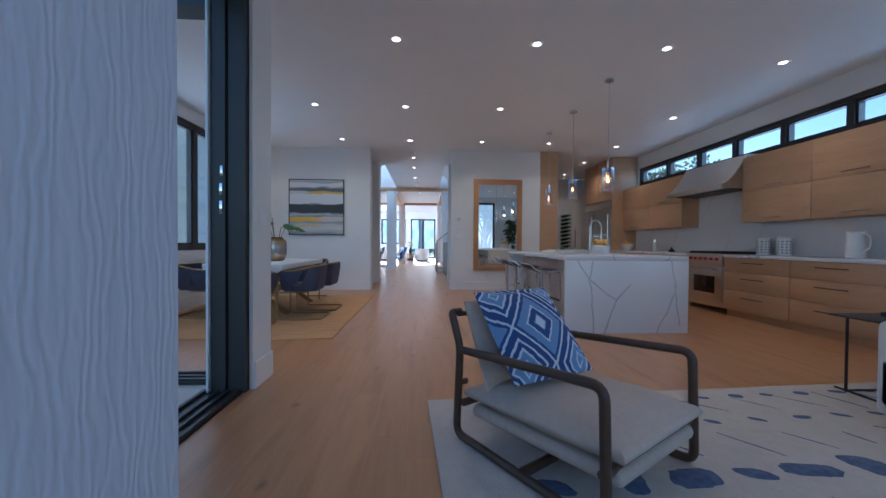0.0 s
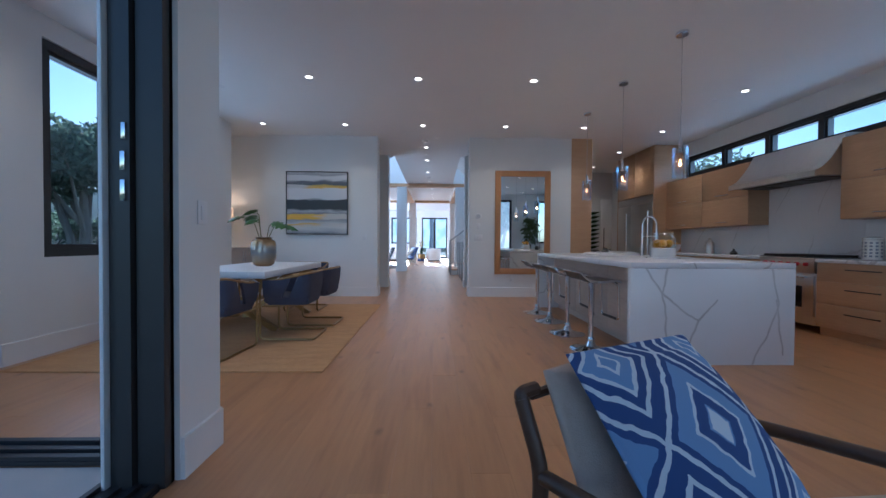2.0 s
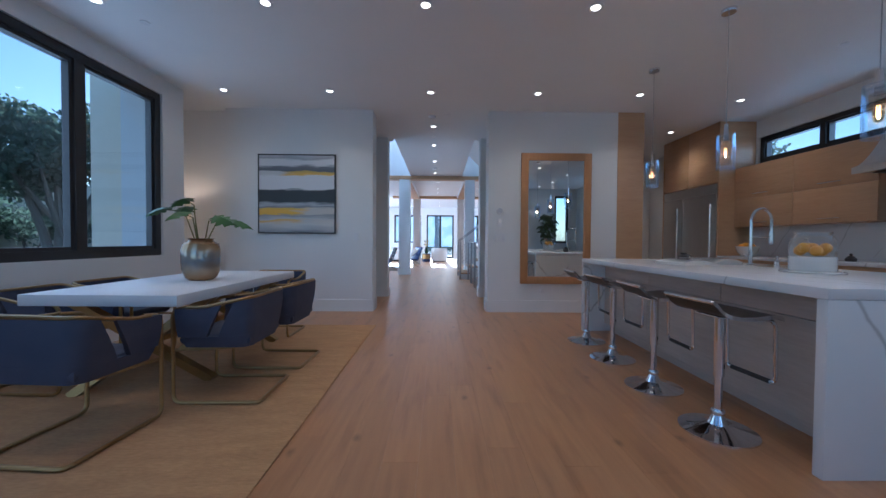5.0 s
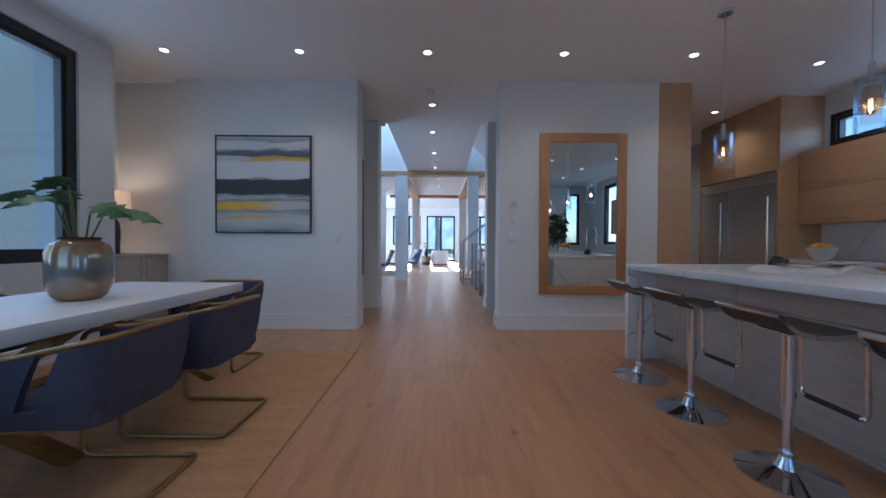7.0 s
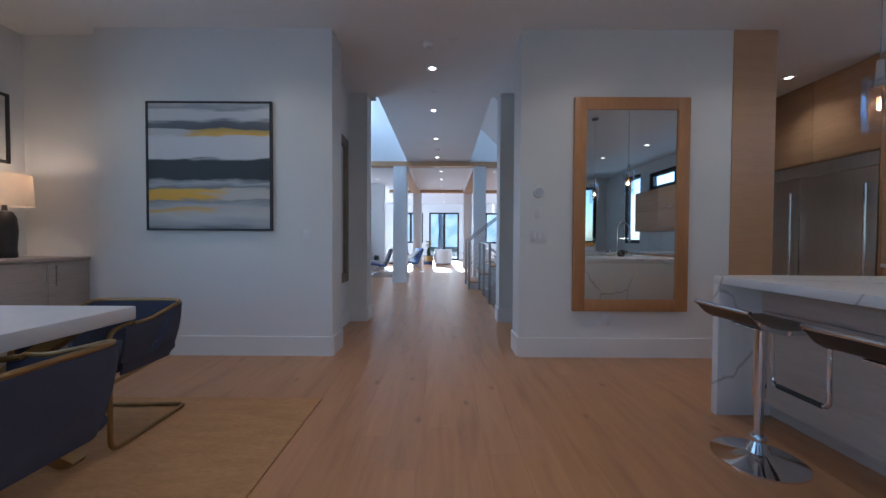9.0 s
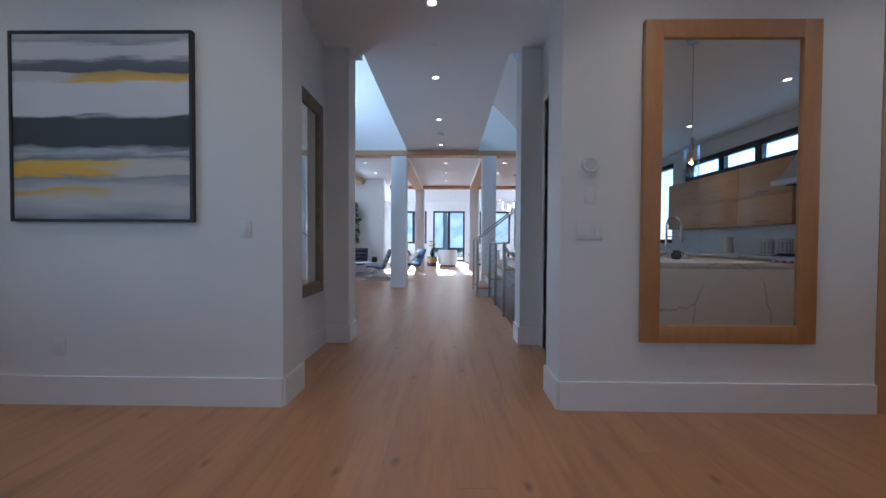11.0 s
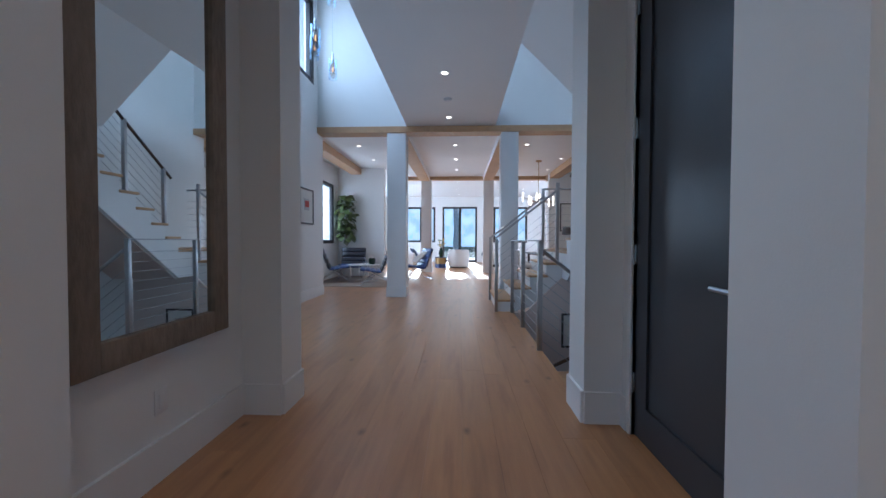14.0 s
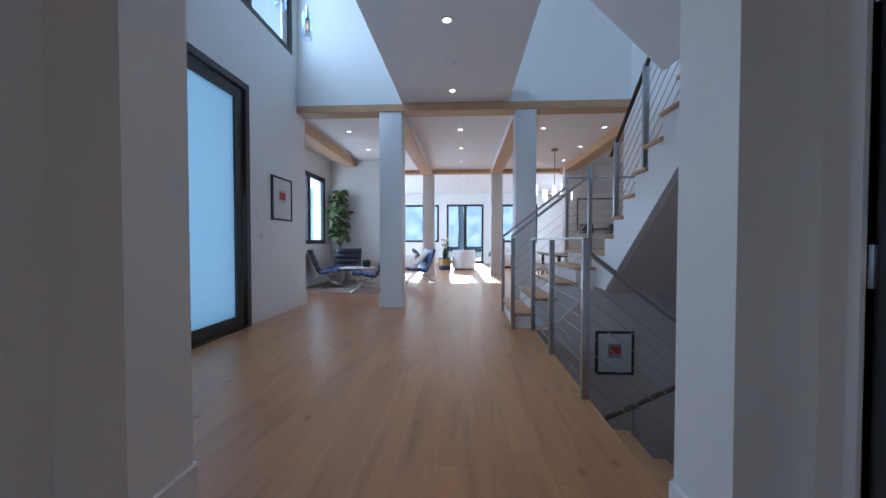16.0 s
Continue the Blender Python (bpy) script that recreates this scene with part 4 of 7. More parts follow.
for i in range(3):
    g = bmesh.new()
    y = 6.42 + i * 0.257
    for k in range(5):
        box(g, (5.24, y + 0.01 + k * 0.055, 0.936), (5.74, y + 0.022 + k * 0.055, 0.962))
    for k in range(4):
        box(g, (5.26 + k * 0.15, y + 0.005, 0.938), (5.272 + k * 0.15, y + 0.25, 0.956))
    part("grate", g, M_BLACK, rg, smooth=False)

fr = thing("refrigerator", "built-in stainless steel refrigerator with tall bar handles", "refrigerator", pose(0, 0, 0))
part("body", boxes(((5.235, 9.81, 0.0), (5.80, 11.285, 2.15))), M_STEEL, fr, smooth=False)
for y0, y1, yh in ((9.815, 10.68, 9.89), (10.69, 11.28, 10.77)):
    d = part("door", rbox((5.195, y0, 0.10), (5.233, y1, 1.98), 0.006), M_STEEL, fr)
    bm = bar([(5.15, yh, 0.62), (5.15, yh, 1.80)], 0.016, 10)
    for z in (0.70, 1.72):
        tube(bm, [(5.15, yh, z), (5.195, yh, z)], 0.010)
    part("handle", bm, M_CHROME, d)
part("top_grille", rbox((5.20, 9.815, 1.99), (5.233, 11.28, 2.145), 0.004), M_STEEL, fr)
part("toe_grille", boxes(((5.225, 9.815, 0.0), (5.234, 11.28, 0.095))), M_BLACK, fr, smooth=False)
fs = thing("tall_cabinet", "tall rift oak surround around the refrigerator", "cabinet", pose(0, 0, 0))
part("side_panel", boxes(((5.20, 9.77, 0.0), (5.817, 9.803, 3.186))), M_OAK, fs, smooth=False)
part("side_panel", boxes(((5.20, 11.29, 0.0), (5.817, 11.32, 3.186))), M_OAK, fs, smooth=False)
for y0, y1 in ((9.807, 10.545), (10.549, 11.287)):
    part("door", rbox((5.20, y0, 2.17), (5.222, y1, 3.186), 0.002), M_OAK, fs)
part("top_box", boxes(((5.224, 9.804, 2.16), (5.81, 11.289, 3.186))), M_OAK, fs, smooth=False)

wr = thing("wine_rack", "wall wine rack filled with dark green bottles", "wine rack", pose(5.0, 12.9, 0))
part("back_panel", boxes(((0, -0.03, 0.5), (0.46, -0.005, 2.1))), M_TRIM, wr, smooth=False)
M_BOTTLE = mat("dark_green_bottle", (0.012, 0.035, 0.018), 0.12)
bot_mesh = mesh("bottle", lathe([(0, 0), (0.036, 0.0), (0.038, 0.02), (0.038, 0.18), (0.014, 0.23), (0.014, 0.29), (0.0, 0.29)], 12), M_BOTTLE, True)
for i in range(12):
    for j in range(2):
        o = new("bottle", bot_mesh)
        o.parent = wr
        o.matrix_local = pose(0.08 + j * 0.04, -0.09, 0.58 + i * 0.125, 0, 78, 0)
pd = thing("door_3", "white pantry door with a black pull", "door", kind="structure")
part("leaf", rbox((5.48, 12.86, 0.02), (5.80, 12.895, 2.4), 0.004), M_TRIM, pd)
part("door_pull", bar([(5.56, 12.83, 0.95), (5.56, 12.83, 1.55)], 0.012), M_BLACK, pd)

# island
isl = thing("kitchen_island", "kitchen island with white veined quartz waterfall ends", "kitchen island", pose(0, 0, 0))
part("top", rbox((2.305, 5.277, 0.866), (3.807, 8.27, 0.92), 0.004), M_QUARTZ, isl)
part("waterfall_end", rbox((2.305, 5.277, 0.0), (3.807, 5.33, 0.865), 0.003), M_SLAB_END, isl)
part("waterfall_end", rbox((2.305, 8.217, 0.0), (3.807, 8.27, 0.865), 0.003), M_QUARTZ, isl)
part("body", boxes(((2.60, 5.331, 0.10), (3.77, 8.216, 0.864))), M_GREIGE, isl, smooth=False)
part("kick_board", boxes(((2.66, 5.331, 0.0), (3.72, 8.216, 0.10))), M_GREIGE, isl, smooth=False)
for i in range(3):
    a = 5.335 + i * 0.9605
    part("drawer_front", rbox((2.58, a, 0.70), (2.599, a + 0.955, 0.86), 0.002), M_GREIGE, isl)
    part("panel", rbox((2.58, a, 0.105), (2.599, a + 0.955, 0.694), 0.002), M_GREIGE, isl)
    part("panel", rbox((3.771, a, 0.105), (3.79, a + 0.955, 0.86), 0.002), M_OAK, isl)
part("sink_rim", boxes(((3.42, 6.55, 0.9205), (3.76, 7.30, 0.9235))), M_STEEL, isl, smooth=False)

fa = thing("faucet", "tall chrome spring-neck kitchen faucet on the island", "faucet", pose(3.36, 6.95, 0.921, 0, 0, 90))
part("base", lathe([(0, 0), (0.03, 0), (0.03, 0.012), (0.018, 0.02), (0.018, 0.16), (0.0, 0.16)], 16), M_CHROME, fa)
arc = [(0, 0, 0.15), (0, 0, 0.42)] + [(0, -0.095 + 0.095 * math.cos(t), 0.42 + 0.11 * math.sin(t)) for t in [math.pi * i / 10 for i in range(1, 11)]] + [(0, -0.19, 0.30)]
part("neck", bar(arc, 0.013, 10), M_CHROME, fa)
part("spray_head", lathe([(0, 0), (0.02, 0), (0.022, 0.03), (0.018, 0.12), (0, 0.12)], 14, (0, -0.19, 0.20)), M_CHROME, fa)
part("support_arm", bar([(0, 0, 0.27), (0, -0.17, 0.27)], 0.007), M_CHROME, fa)
part("lever", bar([(0.018, 0, 0.08), (0.075, 0, 0.11)], 0.007), M_CHROME, fa)
single("soap_dispenser", lathe([(0, 0), (0.02, 0), (0.02, 0.05), (0.01, 0.06), (0.01, 0.10), (0, 0.10)], 14, (3.36, 6.68, 0.921)), M_CHROME, "small chrome soap dispenser beside the faucet", "soap dispenser")

M_JAR_GLASS = glass("jar_glass", (0.95, 0.98, 1.0), 0.0, 0.05, 2.2)
jar = thing("glass_jar", "glass jar of oranges on a white base", "jar", pose(3.17, 6.20, 0.921) @ Matrix.Scale(1.03, 4))
part("tray", lathe([(0, 0), (0.17, 0), (0.175, 0.008), (0.17, 0.012), (0, 0.012)], 28), M_CERAMIC, jar)
part("base", lathe([(0, 0.012), (0.12, 0.012), (0.125, 0.02), (0.125, 0.11), (0.12, 0.115), (0, 0.115)], 28), M_CERAMIC, jar)
part("bowl", lathe([(0.118, 0.117), (0.125, 0.14), (0.125, 0.21), (0.105, 0.25), (0.095, 0.26), (0.105, 0.285), (0.10, 0.285), (0.09, 0.26)], 28), M_JAR_GLASS, jar)
for i in range(7):
    a = i * math.tau / 6
    r = 0.065 if i < 6 else 0
    part("orange", lathe([(0.036 * math.sin(t), 0.036 - 0.036 * math.cos(t)) for t in [math.pi * k / 10 for k in range(11)]], 14, (r * math.cos(a), r * math.sin(a), 0.118 + (0.02 if i == 6 else 0.02 * (i % 2)))), M_ORANGE, jar)

bk = thing("open_magazine", "open magazine lying on the island", "magazine", pose(3.05, 7.20, 0.921, 0, 0, 14) @ Matrix.Diagonal((1.35, 1.0, 2.8, 1)))
for s in (-1, 1):
    bm = bmesh.new()
    rows = []
    for i in range(9):
        x = s * 0.26 * i / 8
        z = 0.004 + 0.016 * math.sin(math.pi * min(1, i / 8) * 0.9) * (1 if s > 0 else 0.8)
        rows.append([bm.verts.new((x, y, z)) for y in (-0.17, 0.17)] + [bm.verts.new((x, y, 0.0)) for y in (-0.17, 0.17)])
    for a, b in zip(rows, rows[1:]):
        bm.faces.new((a[0], b[0], b[1], a[1]))
        bm.faces.new((a[0], a[2], b[2], b[0]))
        bm.faces.new((a[1], b[1], b[3], a[3]))
    bm.faces.new((rows[-1][0], rows[-1][2], rows[-1][3], rows[-1][1]))
    bmesh.ops.recalc_face_normals(bm, faces=bm.faces[:])
    part("page", bm, M_PAPER, bk)
    pic = part("printed_picture", boxes(((0.04 * s, -0.12, 0.0215), (0.22 * s, 0.04, 0.0222))), mat("magazine_print", (0.12, 0.14, 0.18) if s < 0 else (0.34, 0.26, 0.20), 0.5, grain=(0.50, 0.47, 0.44), scale=9), bk, smooth=False)
cr = thing("small_pitcher", "small black glazed pitcher on the island", "pitcher", pose(3.13, 7.54, 0.921))
part("body", lathe([(0, 0), (0.035, 0), (0.055, 0.03), (0.05, 0.065), (0.03, 0.085), (0.034, 0.10), (0.028, 0.10), (0.026, 0.085), (0, 0.08)], 18), M_DARK, cr)
part("handle", bar(bend([(0.045, 0, 0.08), (0.085, 0, 0.075), (0.08, 0, 0.035), (0.05, 0, 0.03)], 0.02), 0.006), M_DARK, cr)


def stool(y, turn):
    s = thing("bar_stool", "chrome bar stool with a curved dark seat and footrest", "stool", pose(2.16, y, 0, 0, 0, turn), group="bar stools at the island")
    part("base", lathe([(0, 0), (0.205, 0), (0.205, 0.008), (0.12, 0.022), (0.055, 0.045), (0.036, 0.085), (0.030, 0.10), (0, 0.10)], 36), M_CHROME, s)
    part("column", lathe([(0.021, 0.10), (0.021, 0.33), (0.029, 0.331), (0.030, 0.70), (0, 0.70)], 20), M_CHROME, s)
    part("collar", lathe([(0.022, 0.10), (0.037, 0.10), (0.038, 0.118), (0.034, 0.128), (0.022, 0.128)], 20), M_CHROME, s)
    prof = [(-0.21, 0.80), (-0.195, 0.79), (-0.16, 0.752), (-0.12, 0.727), (-0.05, 0.712), (0.04, 0.712), (0.12, 0.722), (0.18, 0.722), (0.205, 0.708)]
    bm = prism([(x, z + 0.007) for x, z in prof] + [(x, z - 0.007) for x, z in prof[::-1]], "y", -0.19, 0.19)
    seat = part("seat", bm, M_DARK, s, "dark curved seat shell")
    for y0 in (-0.197, 0.191):
        part("edge_rim", prism([(x, z + 0.011) for x, z in prof] + [(x, z - 0.011) for x, z in prof[::-1]], "y", y0, y0 + 0.006), M_CHROME, seat, "chrome rim")
    part("lip", bar([(-0.21, -0.197, 0.803), (-0.21, 0.197, 0.803)], 0.011), M_CHROME, seat)
    part("swivel_plate", rbox((-0.09, -0.09, 0.695), (0.09, 0.09, 0.706), 0.003), M_CHROME, s)
    part("lever", bar([(0.02, 0.03, 0.69), (0.05, 0.13, 0.67), (0.05, 0.17, 0.665)], 0.006), M_BLACK, s)
    pts = bend([(0.10, -0.16, 0.715), (0.19, -0.16, 0.69), (0.20, -0.16, 0.34), (0.20, 0.16, 0.34), (0.19, 0.16, 0.69), (0.10, 0.16, 0.715)], 0.04)
    fo = part("footrest", bar(pts, 0.011, 8), M_CHROME, s)
    part("grip", bar([(0.20, -0.125, 0.34), (0.20, 0.125, 0.34)], 0.014, 10), M_BLACK, fo, "black rubber grip")


for y, t in ((5.75, 4), (6.42, -3), (7.10, 2), (7.73, -2)):
    stool(y, t)


def pendant(x, y, z, top, r=0.070, h=0.31, group="pendants over the island", base_m=None):
    p = thing("pendant_lamp", "clear blue-tinted glass cylinder pendant with an amber filament bulb", "pendant lamp", pose(x, y, z), group=group)
    part("canopy", lathe([(0, top - z - 0.03), (0.055, top - z - 0.03), (0.06, top - z - 0.02), (0.06, top - z - 0.001), (0, top - z - 0.001)], 20), M_CHROME, p)
    part("rod", bar([(0, 0, h + 0.08), (0, 0, top - z - 0.03)], 0.003, 6), M_RAIL, p)
    part("socket", lathe([(0, h + 0.09), (0.016, h + 0.09), (0.02, h - 0.03), (0.024, h - 0.06), (0, h - 0.06)], 14), M_CHROME, p)
    part("cap", lathe([(0, h - 0.012), (r * 0.6, h - 0.012), (r * 0.6, h - 0.020), (0, h - 0.020)], 24), M_GLASS, p)
    part("outer_glass", lathe([(r - 0.009, 0.0), (r, 0.0), (r, h), (r - 0.009, h), (r - 0.009, 0.0)], 28), M_BLUE_GLASS, p)
    part("inner_glass", lathe([(r * 0.58, 0.04), (r * 0.58, h - 0.05)], 20), M_GLOW_GLASS, p)
    b = part("bulb", lathe([(0, 0.09), (0.018, 0.10), (0.026, 0.14), (0.022, 0.19), (0.014, 0.23), (0.014, 0.24), (0, 0.24)], 14), M_THIN_GLASS, p)
    fil = bmesh.new()
    for k in range(3):
        a = k * math.tau / 3
        tube(fil, [(0.006 * math.cos(a), 0.006 * math.sin(a), 0.12), (0.008 * math.cos(a), 0.008 * math.sin(a), 0.19)], 0.0024, 5)
    part("filament", fil, M_BULB, b)
    return p


for y, z in ((5.69, 1.745), (6.83, 1.785), (7.96, 1.79)):
    pendant(3.01, y, z, C)
    d = bpy.data.lights.new("pendant_glow", "POINT")
    d.energy, d.color, d.shadow_soft_size = 2.0, (1.0, 0.62, 0.30), 0.012
    new("pendant_glow", d).location = (3.01, y, z + 0.14)

# worktop things
for y in (6.17, 5.86):
    cn = thing("canister", "white lattice-patterned ceramic canister on the worktop", "canister", pose(5.60, y, 0.921) @ Matrix.Scale(1.32, 4), group="canisters")
    part("body", lathe([(0, 0), (0.062, 0), (0.065, 0.005), (0.065, 0.17), (0.06, 0.175), (0, 0.175)], 24), M_CERAMIC, cn)
    part("lid", lathe([(0, 0.176), (0.066, 0.176), (0.066, 0.19), (0.03, 0.20), (0, 0.20)], 24), M_CERAMIC, cn)
    hole = bmesh.new()
    for i in range(5):
        for k in range(12):
            a = k * math.tau / 12
            c = Vector((0.0655 * math.cos(a), 0.0655 * math.sin(a), 0.03 + i * 0.029))
            u, v = Vector((-math.sin(a), math.cos(a), 0)), Vector((0, 0, 1))
            hole.faces.new([hole.verts.new(c + u * p + v * q) for p, q in ((-0.009, -0.008), (0.009, -0.008), (0.009, 0.008), (-0.009, 0.008))])
    tagged(part("pattern", hole, mat("grey_blue_glaze", (0.22, 0.25, 0.32), 0.3), cn, smooth=False), "grey-blue lattice pattern", kind="stuff")
pt = thing("pitcher", "tall white ceramic pitcher on the worktop", "pitcher", pose(5.60, 5.02, 0.921))
part("body", lathe([(0, 0), (0.085, 0), (0.09, 0.01), (0.08, 0.14), (0.07, 0.26), (0.074, 0.30), (0.068, 0.30), (0.064, 0.26), (0, 0.02)], 24), M_CERAMIC, pt)
part("handle", bar(bend([(0, -0.068, 0.27), (0, -0.14, 0.25), (0, -0.135, 0.12), (0, -0.08, 0.08)], 0.05), 0.011), M_CERAMIC, pt)
bt = single("steel_bottle", lathe([(0, 0), (0.068, 0), (0.072, 0.012), (0.072, 0.17), (0.05, 0.215), (0.026, 0.24), (0.024, 0.27), (0.03, 0.28), (0, 0.29)], 22, (5.52, 8.58, 0.921)), M_STEEL, "brushed steel bottle on the worktop", "bottle")
fb = thing("fruit_bowl", "white ribbed bowl of oranges on the worktop", "bowl", pose(5.30, 9.28, 0.921) @ Matrix.Scale(1.15, 4))
part("bowl", lathe([(0, 0), (0.06, 0), (0.11, 0.06), (0.135, 0.14), (0.128, 0.14), (0.10, 0.06), (0, 0.02)], 24), M_CERAMIC, fb)
for k in range(5):
    a = k * math.tau / 5
    part("orange", lathe([(0.038 * math.sin(t), 0.038 - 0.038 * math.cos(t)) for t in [math.pi * q / 10 for q in range(11)]], 14, (0.06 * math.cos(a), 0.06 * math.sin(a), 0.10 + 0.015 * (k % 2))), M_ORANGE, fb)
single("kettle_knob", lathe([(0, 0), (0.05, 0), (0.055, 0.03), (0.03, 0.06), (0.012, 0.07), (0.016, 0.09), (0, 0.10)], 18, (5.45, 7.96, 0.921)), M_DARK, "small black lidded pot beside the range", "pot")

# ---- dining room ----
tb = thing("dining_table", "white topped dining table on crossed brass legs", "table", pose(0, 0, 0))
part("tabletop", rbox((-2.24, 5.95, 0.69), (-1.22, 7.87, 0.765), 0.006), M_TABLE, tb)
for y in (6.35, 7.47):
    for s in (-1, 1):
        bm = bmesh.new()
        cx, hw = -1.73, 0.40
        a, b = Vector((cx - s * hw, y - 0.16 * s, 0.69)), Vector((cx + s * hw, y + 0.16 * s, 0.012))
        d = (b - a).normalized()
        side = d.cross(Vector((0, 1, 0))).normalized() * 0.03
        yy = Vector((0, 0.035, 0))
        v = [bm.verts.new(p + side * i + yy * j) for p in (a, b) for i, j in ((-1, -1), (1, -1), (1, 1), (-1, 1))]
        for f in ((0, 1, 2, 3), (7, 6, 5, 4), (0, 4, 5, 1), (1, 5, 6, 2), (2, 6, 7, 3), (3, 7, 4, 0)):
            bm.faces.new([v[i] for i in f])
        bmesh.ops.recalc_face_normals(bm, faces=bm.faces[:])
        part("leg", bm, M_BRASS, tb, "crossed brass leg", smooth=False)
part("stretcher", boxes(((-1.755, 6.35, 0.325), (-1.705, 7.47, 0.365))), M_BRASS, tb, smooth=False)


def dining_chair():
    """Faces +y; its back is towards -y."""
    c = thing("dining_chair", "slate blue velvet tub chair on a brass cantilever frame", "chair", pose(-1.05, 6.30, 0.012, 0, 0, 91), group="chairs round the dining table")
    def outline(reach, low):
        """The tub's plan, from one side round the back to the other: straight sides that end at y = reach."""
        pts = [(-0.30, reach + (-0.18 - reach) * k / 5) for k in range(5)]
        for cx, a0 in ((-0.21, 180), (0.21, 270)):
            pts += [(cx + 0.09 * math.cos(radians(a0 + 9 * k)), -0.18 + 0.09 * math.sin(radians(a0 + 9 * k))) for k in range(11)]
        pts += [(0.30, -0.18 + (reach + 0.18) * k / 5) for k in range(1, 6)]
        return [(x * (1 - 0.20 * low * low), y * (1 - 0.16 * low * low)) for x, y in pts]

    def height(y, low):
        top = 0.655 + 0.065 * min(1.0, max(0.0, (0.05 - y) / 0.30))
        return top + (0.385 - top) * low

    def band(levels, plan):
        """A padded band: outer skin up, inner skin down, closed at both ends."""
        bm = bmesh.new()
        outer = [[(x, y, height(y, f)) for x, y in plan(f)] for f in levels]
        inner = [[(x * 0.90, y * 0.90, z) for x, y, z in row] for row in outer[::-1]]
        rows = [[bm.verts.new(p) for p in col] for col in zip(*(outer + inner))]
        n = len(rows[0])
        for a, b in zip(rows, rows[1:]):
            for k in range(n):
                bm.faces.new((a[k], a[(k + 1) % n], b[(k + 1) % n], b[k]))
        bm.faces.new(rows[0])
        bm.faces.new(rows[-1][::-1])
        bmesh.ops.recalc_face_normals(bm, faces=bm.faces[:])
        return bm
    slit = lambda f: -0.115 + 0.16 * f                        # the slanting gap between back and arm panel
    part("backrest", band((0.0, 0.25, 0.5, 0.72), lambda f: outline(slit(f) - 0.042, f)), M_VELVET, c)
    for s in (-1, 1):
        part("arm_panel", band((0.0, 0.25, 0.5, 0.72), lambda f: [(s * 0.30 * (1 - 0.20 * f * f), (slit(f) + 0.042) + (0.225 - slit(f) - 0.042) * k / 3) for k in range(4)]), M_VELVET, c)
    part("seat_shell", band((0.722, 0.86, 0.95, 1.0), lambda f: outline(0.225, f)), M_VELVET, c)
    sb = cushion(0.47, 0.47, 0.10, 6, 0.3)
    bmesh.ops.translate(sb, verts=sb.verts[:], vec=(0, 0.0, 0.385))
    part("seat", sb, M_VELVET, c)
    part("top_rail", bar([(x * 0.955, y * 0.955, height(y, 0.0) + 0.008) for x, y in outline(0.16, 0.0)], 0.012, 8), M_BRASS, c)
    for s in (-1, 1):
        pts = bend([(s * 0.262, 0.13, 0.664), (s * 0.25, 0.27, 0.645), (s * 0.25, 0.27, 0.014), (s * 0.25, -0.27, 0.014)], 0.06)
        part("leg", bar(pts, 0.0125, 8), M_BRASS, c)
        part("seat_support", bar([(s * 0.25, 0.25, 0.37), (s * 0.20, -0.1, 0.375)], 0.010), M_BRASS, c)
    part("floor_bar", bar(bend([(-0.25, -0.25, 0.014), (-0.245, -0.30, 0.014), (0.245, -0.30, 0.014), (0.25, -0.25, 0.014)], 0.04), 0.0125), M_BRASS, c)
    return c


ch = dining_chair()
for x, y, r in ((-1.02, 6.98, 89), (-2.47, 6.42, -90), (-2.47, 7.05, -92), (-1.54, 5.63, -4), (-1.49, 7.98, 181)):
    copy_thing(ch, pose(x, y, 0.012, 0, 0, r))

single("dining_rug", rbox((-2.98, 5.10, 0.001), (-0.36, 8.42, 0.011), 0.003), M_JUTE, "flat woven jute rug under the dining table", "rug")

vs = thing("vase", "round iridescent brown glazed vase with monstera leaves", "vase", pose(-1.66, 6.88, 0.766))
M_VASE = mat("iridescent_glaze", (0.56, 0.34, 0.14), 0.14, metal=0.5, grain=(0.25, 0.27, 0.30), spread=0.08, scale=5, stretch=(0.6, 0.6, 5))
vt_ = M_VASE.node_tree
v_tc, v_sep, v_r, v_n, v_a = (vt_.nodes.new("ShaderNode" + k) for k in ("TexCoord", "SeparateXYZ", "ValToRGB", "TexNoise", "Math"))
v_a.operation = "MULTIPLY_ADD"
v_a.inputs[1].default_value = 0.10
v_n.inputs["Scale"].default_value = 9
vt_.links.new(v_tc.outputs["Object"], v_sep.inputs[0])
vt_.links.new(v_tc.outputs["Object"], v_n.inputs["Vector"])
vt_.links.new(v_n.outputs["Fac"], v_a.inputs[0])
vt_.links.new(v_sep.outputs["Z"], v_a.inputs[2])
for k, (p, c) in enumerate([(0.07, (0.42, 0.25, 0.11)), (0.15, (0.36, 0.28, 0.20)), (0.22, (0.26, 0.27, 0.29)), (0.29, (0.34, 0.31, 0.27)), (0.33, (0.44, 0.30, 0.16)), (0.39, (0.38, 0.22, 0.10)), (0.42, (0.16, 0.09, 0.05))]):
    e = v_r.color_ramp.elements[k] if k < 2 else v_r.color_ramp.elements.new(p)
    e.position, e.color = p, (*c, 1)
vt_.links.new(v_a.outputs[0], v_r.inputs["Fac"])
vt_.links.new(v_r.outputs["Color"], vt_.nodes["Principled BSDF"].inputs["Base Color"])
part("body", lathe([(0, 0), (0.095, 0), (0.125, 0.025), (0.148, 0.09), (0.154, 0.17), (0.152, 0.27), (0.136, 0.325), (0.10, 0.345), (0.094, 0.355), (0.104, 0.37), (0.095, 0.37), (0.087, 0.35), (0, 0.33)], 36), M_VASE, vs)


